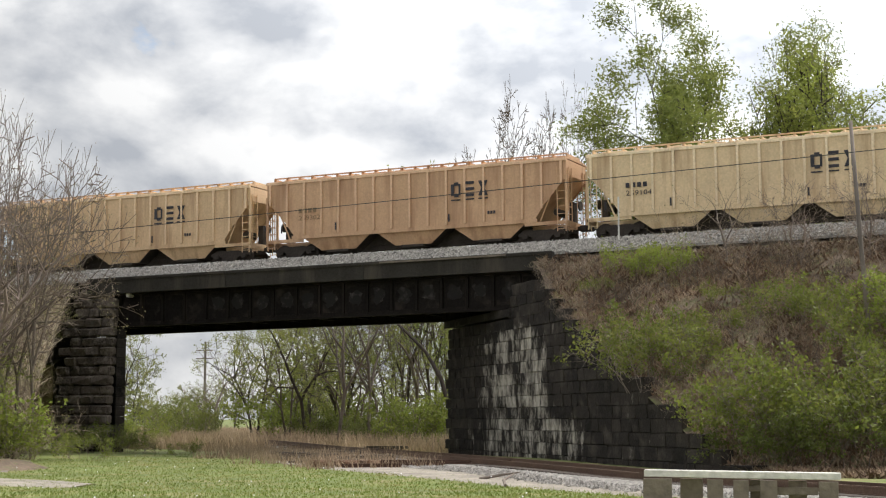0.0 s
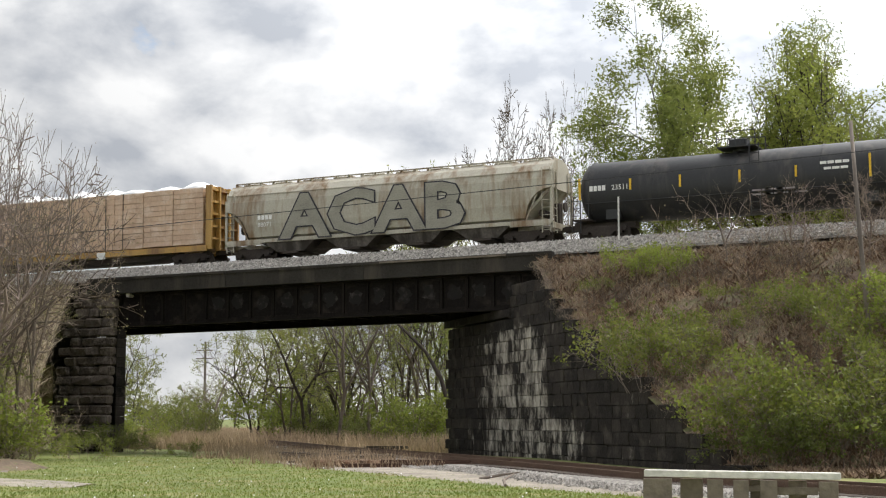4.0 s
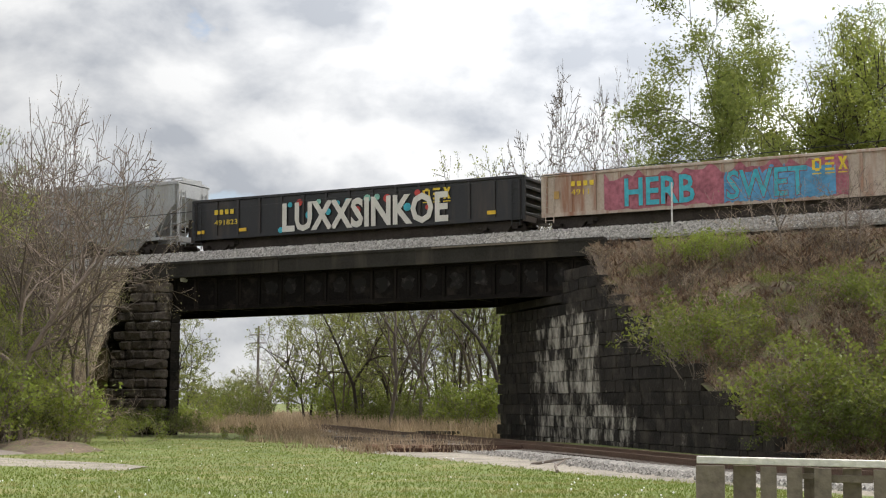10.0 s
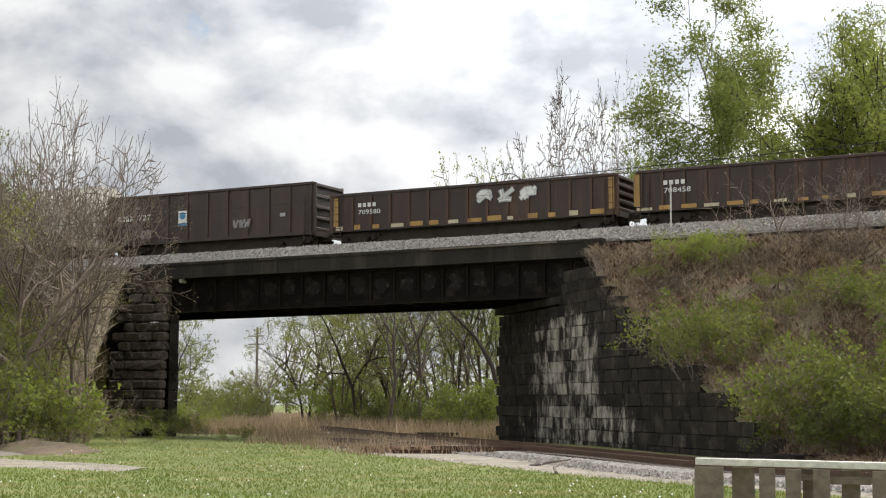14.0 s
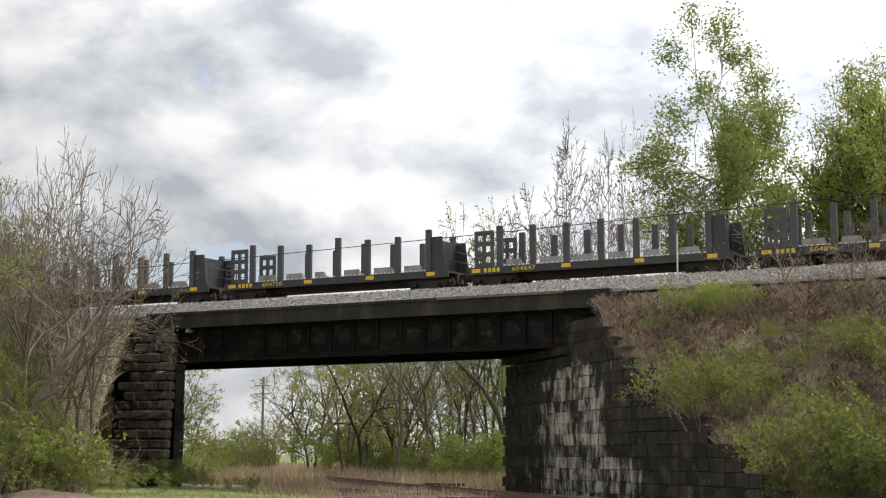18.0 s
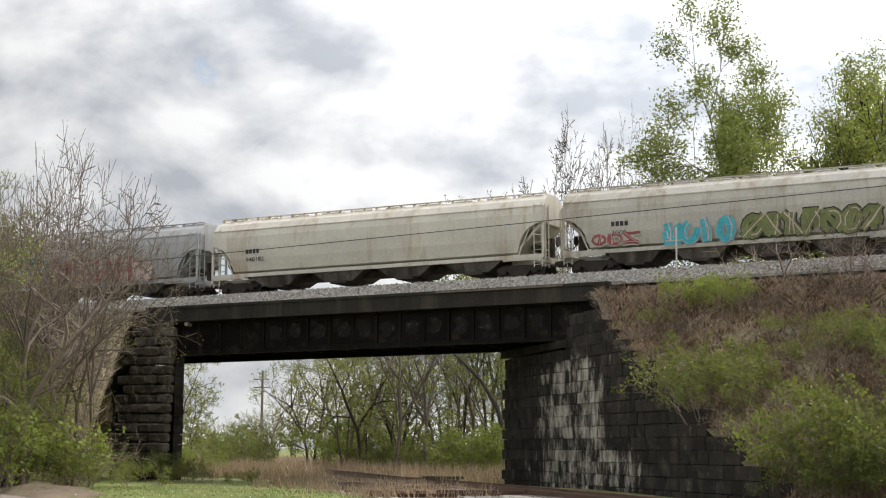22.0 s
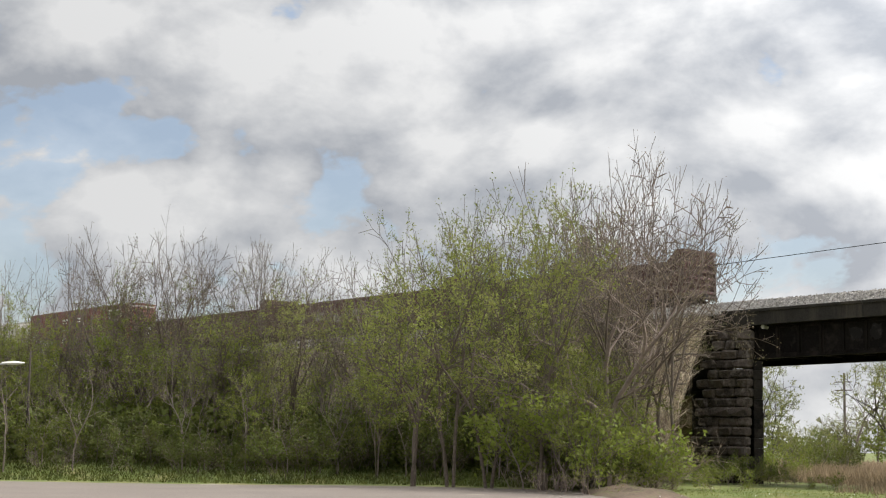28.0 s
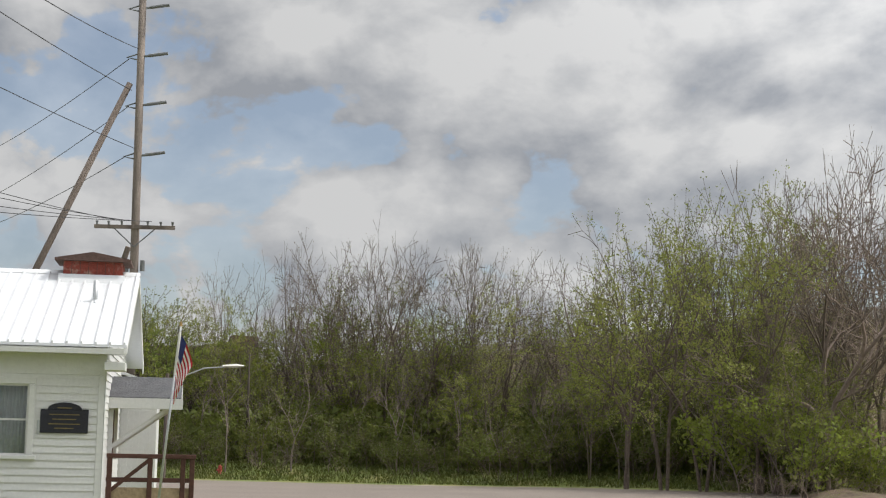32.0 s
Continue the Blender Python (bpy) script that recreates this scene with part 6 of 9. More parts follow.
def fork(b, r, p, d, length, rad, depth, last, tips, spread, up, wig, ratio, thin):
    """A limb that wanders, then forks; short shoots stand along it."""
    n = 3 if depth < 2 else 2 if depth < last else 1
    pts, radii = [p.copy()], [rad]
    for i in range(n):
        d = (d + Vector((r.gauss(0, wig), r.gauss(0, wig), r.gauss(0, wig) * 0.7 + up))).normalized()
        p = p + d * (length / n)
        pts.append(p.copy())
        radii.append(max(thin, rad * (1 - 0.34 * (i + 1) / n)))
    b.tube(pts, radii, 7 if depth == 0 else 5 if depth == 1 else 4 if depth == 2 else 3, caps=False)
    if depth >= last:
        tips.append(pts[-1])
        tips.append(pts[0].lerp(pts[-1], 0.5))
        return
    k = 3 if r.random() < (0.5 if depth < 2 else 0.28) else 2
    turn = r.random() * 6.28
    for j in range(k):
        side = d.orthogonal().normalized()
        side.rotate(Matrix.Rotation(turn + j * 6.283 / k + r.uniform(-0.5, 0.5), 3, d))
        a = spread * (r.uniform(0.2, 0.6) if j == 0 else r.uniform(0.8, 1.4))
        fork(b, r, pts[-1], (d * math.cos(a) + side * math.sin(a)).normalized(), length * ratio * (r.uniform(0.92, 1.1) if j == 0 else r.uniform(0.7, 1.0)), max(thin, radii[-1] * (0.88 if j == 0 else 0.7)), depth + 1, last, tips, spread, up, wig, ratio, thin)
    for i in range(1, n):
        if depth and r.random() < 0.75:
            side = d.orthogonal().normalized()
            side.rotate(Matrix.Rotation(r.random() * 6.28, 3, d))
            fork(b, r, pts[i], (d * 0.5 + side * 0.85).normalized(), length * r.uniform(0.4, 0.65), max(thin, radii[i] * 0.42), max(depth + 2, last - 2), last, tips, spread, up, wig, ratio, thin)


def grow_tree(seed, height, stems, rad, last, spread, up, wig, width, leaves, size, low=0.2, ratio=0.8, gather=0.14, bare_low=0.2):
    """Wood and leaves of one tree, brought to its height and crown width."""
    r = random.Random(seed)
    wood, tips = Build(), []
    for s in range(stems):
        a = 2 * math.pi * s / stems + r.random()
        tilt = 0.0 if stems == 1 else r.uniform(0.10, 0.30)
        base = Vector((math.cos(a), math.sin(a), 0)) * (rad * 1.2 * (stems > 1)) - Vector((0, 0, 0.25))
        fork(wood, r, base, Vector((math.cos(a) * tilt, math.sin(a) * tilt, 1)).normalized(), height * low * r.uniform(0.75, 1.15), rad * (1 if stems == 1 else r.uniform(0.6, 1)), 0, last, tips, spread, up, wig, ratio, 0.0011 * height if height > 20 else 0.00062 * height)
    n_ = len(tips)
    cx, cy = sum(p.x for p in tips) / n_, sum(p.y for p in tips) / n_
    top = max(p.z for p in tips)
    cz = sum(p.z for p in tips) / n_
    radius = sorted(math.hypot(p.x - cx, p.y - cy) for p in tips)[int(0.93 * n_)]
    kz, kr = height / top, 0.5 * width * height / radius

    def settle(x, y, z):
        f = max(0.0, z) / cz
        g = smoothstep(0.05, 0.5, z / top)
        w = 1 + (kr - 1) * g
        return (x - cx * min(1.0, f)) * w, (y - cy * min(1.0, f)) * w, z * kz

    wood.v = [settle(*p) for p in wood.v]
    tips = [Vector(settle(*p)) for p in tips]
    tips = [p for p in tips if p.z > height * bare_low]
    crown = Build()
    if leaves:
        g = np.random.default_rng(seed)
        twigs = np.array([tuple(p) for p in tips if r.random() < 0.8])
        q = twigs[g.integers(0, len(twigs), leaves)] + g.normal(0, gather * (height / 12) ** 0.6, (leaves, 3)) * (1, 1, 0.8)
        u = g.normal(0, 1, (leaves, 3)) * (1, 1, 0.7)
        u /= np.linalg.norm(u, axis=1)[:, None]
        w = np.cross(u, g.normal(0, 1, (leaves, 3)))
        w /= np.linalg.norm(w, axis=1)[:, None]
        k = size * g.uniform(0.55, 1.35, (leaves, 1))
        v = np.stack((q - u * k * 0.5, q + w * k * 0.42, q + u * k * 0.6 - w * k * 0.12), axis=1).reshape(-1, 3)
        crown.v = v.tolist()
        crown.f = [(3 * i, 3 * i + 1, 3 * i + 2) for i in range(leaves)]
    return wood, crown


KIND = {}
SPEC = {
    # trees: label, bark, leaf, (height, stems, radius, forks, spread, up, wander, crown width, leaves, leaf size)
    "bare_tall": ("tall bare grey tree with fine twigs", "bark_mid", "bud", (12, 1, 0.12, 5, 0.58, 0.03, 0.12, 0.68, 500, 0.08)),
    "bare_wide": ("bare grey-brown tree with spreading limbs", "bark_mid", "bud", (12, 1, 0.14, 5, 0.68, 0.01, 0.15, 0.95, 500, 0.08, 0.15)),
    "bare_vase": ("bare tree with many upright forking limbs", "bark_mid", "bud", (12, 2, 0.14, 5, 0.52, 0.05, 0.12, 0.66, 500, 0.07, 0.17, 0.8)),
    "bud_dome": ("bare tree in a brown haze of fine budding twigs", "bark_brown", "bud", (12, 2, 0.13, 6, 0.62, 0.02, 0.12, 0.95, 4200, 0.075, 0.15)),
    "bare_pink": ("bare multi-stemmed tree with reddish buds", "bark_pink", "bud", (12, 2, 0.12, 6, 0.62, 0.01, 0.17, 0.95, 3200, 0.065, 0.14, 0.79)),
    "budding": ("budding tree with light green new leaves", "bark_brown", "leaf_olive", (12, 2, 0.11, 5, 0.62, 0.03, 0.14, 0.80, 4600, 0.13, 0.15, 0.79)),
    "leafy": ("leafy tree in fresh spring green", "bark_dark", "leaf_olive", (12, 2, 0.16, 5, 0.68, 0.01, 0.14, 0.90, 5200, 0.155, 0.15)),
    "tall_leafy": ("tall airy tree with new yellow-green leaves", "bark_dark", "leaf_high", (26, 1, 0.46, 6, 0.66, 0.0, 0.16, 0.46, 38000, 0.20, 0.26, 0.8)),
    "tall_dense": ("tall dense green tree with a narrow crown", "bark_dark", "leaf_sunlit", (24, 1, 0.36, 6, 0.60, 0.05, 0.12, 0.50, 27000, 0.23, 0.16, 0.8)),
    "tall_bare": ("tall bare grey tree with fine spreading twigs", "bark_mid", "bud", (24, 1, 0.26, 7, 0.64, 0.02, 0.14, 0.52, 90, 0.08, 0.3, 0.72)),
    "tall_budding": ("tall thin tree with loose new leaves", "bark_mid", "leaf_high", (24, 1, 0.22, 6, 0.60, 0.03, 0.13, 0.44, 13000, 0.18, 0.22)),
    "budding_dark": ("budding tree with olive green new leaves", "bark_brown", "leaf_thicket", (12, 2, 0.13, 5, 0.62, 0.03, 0.13, 0.80, 4600, 0.12, 0.15)),
    "dense": ("dense green tree with a narrow crown", "bark_dark", "leaf_mid", (12, 2, 0.14, 5, 0.58, 0.06, 0.12, 0.62, 5200, 0.155, 0.12)),
    "sapling": ("thin saplings with sparse green leaves", "bark_brown", "leaf_thicket", (8, 4, 0.05, 4, 0.60, 0.04, 0.15, 0.85, 3000, 0.125, 0.12)),
    "sapling_olive": ("thin saplings with sparse olive leaves", "bark_brown", "leaf_olive", (8, 4, 0.05, 4, 0.60, 0.04, 0.15, 0.85, 2600, 0.125, 0.12)),
    "stem": ("slender bare stem with a few upright twigs", "bark_mid", "bud", (10, 1, 0.08, 4, 0.48, 0.09, 0.10, 0.42, 160, 0.08, 0.24)),
    "stem_leafy": ("slender young tree with loose clumps of leaves", "bark_brown", "leaf_thicket", (8, 2, 0.07, 4, 0.66, 0.03, 0.14, 0.80, 3400, 0.125, 0.15)),
    "twig_stem": ("slender pale crooked stem with few twigs", "bark_grey", "leaf_thicket", (6, 1, 0.045, 4, 0.6, 0.04, 0.2, 0.6, 120, 0.12, 0.25)),
    # shrubs: label, bark, leaf, (height, stems, rad, kids, spread, up, wig, leaves, size)
    "bush": ("leafy yellow-green bush on the bank", "bark_grey", "leaf_bush", (3, 9, 0.03, (6, 5), 0.75, 0.15, 0.2, 2300, 0.125)),
    "bush_bright": ("bright green leafy bush in the thicket", "bark_grey", "leaf_bright", (3, 7, 0.03, (6, 5), 0.7, 0.25, 0.18, 2300, 0.13)),
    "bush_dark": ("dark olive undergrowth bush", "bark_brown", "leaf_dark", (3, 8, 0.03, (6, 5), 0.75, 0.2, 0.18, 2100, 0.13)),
    "brush": ("bare brown brush with tangled twigs", "bark_pale", "bud", (3, 7, 0.022, (5, 4), 0.85, 0.1, 0.24, 160, 0.06)),
    "brush_dark": ("bare dark brown undergrowth with tangled twigs", "bark_brown", "bud", (3, 8, 0.024, (6, 4), 0.75, 0.2, 0.2, 200, 0.06)),
    "brush_budding": ("pale tangled brush with small new leaves", "bark_pale", "leaf_olive", (3, 7, 0.022, (5, 4), 0.8, 0.12, 0.22, 600, 0.07)),
    "snag": ("pale dead shrub with arching branches", "bark_pale", "bud", (3.5, 6, 0.024, (5, 4), 0.8, -0.12, 0.2, 80, 0.05)),
}
for i, (k, (lab, bark, leafm, g)) in enumerate(SPEC.items()):
    small = g[0] < 5
    for v in range(2):
        if small:
            wood, crown = grow(100 + 7 * i + v, *g, lean=0.9, jitter=0.13)
        else:
            wood, crown = grow_tree(100 + 7 * i + v, *g, gather=0.14 if g[0] < 20 else 0.26)
        KIND[k, v] = [lab, small, wood, crown, bark, leafm, g[0], None]


def put(kind, x, y, height, z=None, wide=1.0, turn=None):
    """Sets one plant with its foot on the ground."""
    put.n += 1
    r = random.Random(put.n * 13 + 5)
    rec = KIND[kind, put.n % 2]
    if z is None:
        z = ground_z(x, y)
        if (53 if x < -35 else 46) < y < 95 and not left_edge(y) < x < right_edge(y):
            z = max(z, bank_z(x, y, rail_z(x) - 0.95))
    k = height / rec[6]
    m = Matrix.Translation((x, y, z)) @ Matrix.Rotation(r.random() * 6.28 if turn is None else turn, 4, "Z") @ Matrix.Diagonal((k * wide, k * wide, k, 1))
    if rec[7] is None:
        lab, small, wood, crown, bark, leafm = rec[:6]
        rec[7] = plant("shrub" if small else "tree", lab, "shrub" if small else "tree", ("bank shrubs" if small else "trees"), wood, crown, M[bark], M[leafm])
        rec[7].matrix_basis = m
        return rec[7]
    ob = copy_thing(rec[7], Matrix.Identity(4))
    ob.matrix_basis = m
    return ob


put.n = 0


def cover(name, label, spots, seed):
    """Many small shrubs as one uncountable cover; each spot: kind, x, y, height."""
    r = random.Random(seed)
    verts, faces, slots, mats = [], [], [], []
    for kind, x, y, height in spots:
        lab, small, wood, crown, bark, leafm, full, _ = KIND[kind, r.randrange(2)]
        z = max(ground_z(x, y), bank_z(x, y, rail_z(x) - 0.95))
        k = height / full
        m = Matrix.Translation((x, y, z)) @ Matrix.Rotation(r.random() * 6.28, 4, "Z") @ Matrix.Scale(k, 4)
        rot = np.array([list(row) for row in m])
        for b, key in ((wood, bark), (crown, leafm)):
            if not b.v:
                continue
            if key not in mats:
                mats.append(key)
            n = sum(len(q) for q in verts)
            verts.append(np.array([tuple(p) for p in b.v]) @ rot[:3, :3].T + rot[:3, 3])
            faces.extend(tuple(i + n for i in f) for f in b.f)
            slots.extend([mats.index(key)] * len(b.f))
    me = bpy.data.meshes.new(name)
    me.from_pydata(np.concatenate(verts).tolist(), [], faces)
    for key in mats:
        me.materials.append(M[key])
    me.polygons.foreach_set("material_index", slots)
    return tagged(part(name, me, None), label, "brush", kind="stuff")


# beyond the main line, right of the bridge
for a in (("tall_leafy", -26.6, 89, 28.8, 0, 0.95), ("tall_dense", -21.4, 94, 26.6, 0, 0.95), ("tall_dense", -18.4, 95, 23.4, 0, 1.1), ("tall_dense", -15.6, 97, 20.5, 0, 1.1), ("tall_dense", -12.0, 99, 19.0, 0, 1.1), ("tall_dense", -17.0, 98, 24.0, 0, 1.0),
          ("tall_budding", -16.2, 92, 26.0, 0, 0.8), ("tall_budding", -12.4, 93, 26.5, 0, 0.9), ("budding", -17.5, 88, 14, 3, 0.9), ("tall_leafy", -8.5, 97, 24, 0, 0.8),
          ("tall_bare", -41.6, 98.6, 24.4, 0, 0.6), ("tall_bare", -39.8, 98, 25.9, 0, 0.6), ("tall_bare", -37.9, 99, 24.6, 0, 0.5), ("tall_bare", -35.9, 98, 25.8, 0, 0.35), ("bare_wide", -33.0, 97, 18.5, 0, 0.7), ("bare_tall", -31.0, 98, 17.5, 0, 0.8), ("budding", -29.0, 99, 17.0, 0, 0.8),
          ("leafy", -50.6, 107, 21.6, 0, 0.55), ("leafy", -48.6, 106, 20.4, 0, 0.5), ("leafy", -52.8, 106, 19.6, 0, 0.5), ("bud_dome", -45.0, 105, 20.0, 0, 0.5), ("budding", -54.0, 108, 18.5, 0, 0.6), ("budding", -46.5, 108, 20, 0, 0.6), ("bud_dome", -42.5, 104, 18.5, 0, 0.6), ("budding", -24.5, 93, 17, 0, 0.9),
          ("tall_bare", -4.0, 92, 26, 1, 0.8), ("tall_dense", 4.0, 96, 22, 0, 0.8), ("tall_leafy", 14.0, 94, 24, 0, 0.7)):
    put(a[0], a[1], a[2], a[3], a[4], a[5])
# seen under the bridge
for a in (("leafy", -64.6, 87.0, 10.5), ("budding", -67.0, 89.5, 9.5), ("bush", -62.6, 84.0, 3.2), ("bush_bright", -60.0, 81.0, 2.6), ("bush", -68.0, 98.0, 3.6), ("bush_dark", -71.0, 104.0, 3.2),
          ("bush", -78.0, 112.0, 3.4), ("brush", -74.0, 107.0, 2.4), ("brush_budding", -66.0, 92.0, 2.4), ("bush_dark", -84.0, 121.0, 3.6), ("bush", -90.0, 130.0, 4.0),
          ("bare_wide", -90.7, 137.8, 9.6), ("bare_tall", -91.9, 143.0, 10.4), ("bare_wide", -86.0, 138.4, 9.0), ("budding", -97.0, 148.0, 7.4), ("leafy", -104.0, 156.0, 6.4), ("bare_wide", -110.0, 166.0, 6.6),
          ("leafy", -134.0, 187.0, 6.0), ("budding", -137.3, 196.9, 6.6), ("leafy", -123.9, 181.8, 6.8), ("budding", -118.0, 172.0, 6.0), ("leafy", -144.0, 196.0, 5.6), ("bare_wide", -128.0, 190.0, 6.6), ("budding", -150.0, 206.0, 6.0), ("bare_wide", -160.0, 230.0, 7.0),
          ("leafy", -67.0, 107.4, 11.5), ("budding", -64.0, 110.0, 12.0), ("budding", -62.4, 105.0, 12.5), ("budding", -60.4, 101.6, 12.0), ("leafy", -58.6, 107.0, 12.5), ("leafy", -56.5, 97.7, 12.5), ("budding", -56.0, 103.0, 12.0),
          ("bare_tall", -48.6, 88.0, 13.0), ("budding", -52.2, 96.8, 13.0), ("bare_tall", -47.4, 90.3, 12.5), ("budding", -51.0, 99.7, 13.5), ("bare_wide", -49.0, 100.7, 13.0), ("budding", -44.4, 95.0, 12.0),
          ("bush_bright", -64.2, 106.4, 5.0), ("bush_bright", -62.6, 104.6, 3.8), ("bush_bright", -42.6, 88.3, 4.2), ("bush_bright", -41.6, 87.2, 3.4), ("bush", -43.6, 90.0, 3.6), ("bush", -46.0, 92.0, 2.6), ("bush", -50.6, 95.0, 2.4), ("bush", -54.2, 97.4, 2.6), ("bush", -57.6, 101.4, 2.8), ("bush_dark", -48.2, 91.4, 2.2), ("bush_dark", -52.6, 95.4, 2.4), ("bush_dark", -60.0, 104.4, 3.0), ("brush", -45.6, 89.0, 1.8), ("brush_dark", -50.0, 92.0, 1.9), ("brush", -55.0, 96.0, 2.0),
          ("budding", -56.0, 112.0, 11.0), ("leafy", -52.0, 110.0, 9.0), ("leafy", -60.0, 118.0, 9.0), ("budding", -66.0, 120.0, 10.0), ("bare_tall", -70.0, 122.0, 11.0), ("bush", -58.0, 110.0, 4.4), ("bush", -53.0, 106.0, 4.0), ("bush", -64.0, 114.0, 4.4), ("bush", -49.0, 104.0, 4.0),
          ("budding", -80.0, 140.0, 10.0), ("leafy", -84.0, 150.0, 9.0), ("bush", -76.0, 132.0, 4.4), ("leafy", -74.0, 128.0, 8.0)):
    put(*a)
# a dark tree that leans across the opening beyond the abutment
wood, tips = Build(), []
lean_pts = [Vector(p) for p in ((-41.1, 90.0, -0.1), (-41.5, 90.0, 2.2), (-42.3, 90.4, 4.2), (-43.7, 91.0, 6.0), (-45.2, 91.5, 7.2), (-46.9, 92.0, 8.5), (-48.6, 92.5, 10.1))]
lean_pts[0].z = -0.3
wood.tube(lean_pts, [0.22, 0.18, 0.15, 0.12, 0.10, 0.08, 0.05], 8, caps=False)
rl = random.Random(8)
for i in range(9):
    q = lean_pts[2].lerp(lean_pts[6], i / 8)
    limb(wood, rl, q, Vector((rl.uniform(-0.6, 0.6), rl.uniform(-0.4, 0.4), 1)).normalized(), rl.uniform(1.4, 3.0), 0.05, 1, 3, tips, 0.1, 0.6, (5, 5, 4), 0.15, 0.012)
crown = Build()
for _ in range(1500):
    p = rl.choice(tips) + Vector((rl.gauss(0, 0.25), rl.gauss(0, 0.25), rl.gauss(0, 0.25)))
    u, v_ = Vector((rl.gauss(0, 1), rl.gauss(0, 1), rl.gauss(0, 1))).normalized() * 0.08, Vector((rl.gauss(0, 1), rl.gauss(0, 1), rl.gauss(0, 1))).normalized() * 0.06
    crown.add([p - u, p + v_, p + u], [(0, 1, 2)])
plant("tree", "dark leaning tree with sparse new leaves", "tree", "trees", wood, crown, M["bark_dark"], M["leaf_mid"])
# the bank right of the bridge: bushes in clumps, bare shrubs between them
for a in (("bush", -18.7, 59.3, 3.1), ("bush", -17.6, 59.4, 2.6), ("bush", -18.4, 58.2, 2.1), ("bush", -18.8, 60.4, 2.2),
          ("bush", -13.2, 54.3, 3.2), ("bush", -11.9, 54.4, 3.4), ("bush", -10.8, 54.6, 3.6), ("bush_dark", -12.6, 53.0, 2.2), ("bush_dark", -11.2, 52.8, 2.6), ("bush", -9.2, 54.8, 3.4), ("bush_dark", -9.6, 53.0, 2.8), ("bush", -7.4, 55.2, 3.6),
          ("bush", -13.6, 62.5, 2.2), ("bush", -12.4, 62.6, 2.2), ("bush", -11.2, 62.2, 2.4), ("bush", -10.0, 60.4, 3.0), ("bush_bright", -8.0, 60.5, 3.4), ("bush", -9.0, 58.4, 2.8),
          ("bush_bright", -21.7, 67.2, 1.9), ("bush_bright", -20.7, 66.8, 1.6), ("bush_bright", -19.9, 67.0, 1.9), ("bush", -16.2, 62.0, 1.5), ("bush", -23.0, 66.0, 0.9), ("bush", -16.8, 64.4, 1.3), ("bush", -14.6, 58.8, 1.4),
          ("brush", -17.7, 67.7, 3.6), ("bare_wide", -17.5, 67.8, 4.4), ("brush", -16.0, 67.3, 3.0), ("brush", -12.3, 67.5, 3.0), ("bare_pink", -11.2, 67.6, 4.2), ("bare_pink", -14.2, 67.4, 4.2), ("brush", -9.5, 67.0, 3.6), ("bare_wide", -9.6, 66.2, 4.8), ("brush_dark", -15.2, 66.4, 2.4), ("brush_dark", -13.0, 65.6, 2.4),
          ("snag", -16.6, 57.0, 2.0), ("snag", -15.9, 58.2, 2.0), ("snag", -15.0, 60.4, 2.4), ("snag", -15.6, 56.0, 1.8), ("brush_dark", -15.4, 61.6, 2.0), ("brush", -12.5, 60.2, 2.2), ("brush_dark", -12.0, 58.4, 1.8), ("snag", -13.0, 57.4, 2.0),
          ("brush", -20.0, 64.0, 1.8), ("brush", -23.6, 67.4, 1.5), ("snag", -23.6, 68.3, 1.2), ("brush_dark", -21.8, 64.8, 1.5), ("brush_dark", -17.6, 65.8, 2.0), ("snag", -18.4, 62.8, 2.2), ("brush_dark", -10.6, 64.0, 2.6), ("snag", -16.8, 60.8, 2.0), ("brush", -7.5, 64, 3), ("bush", -5.0, 62, 4)):
    put(*a)
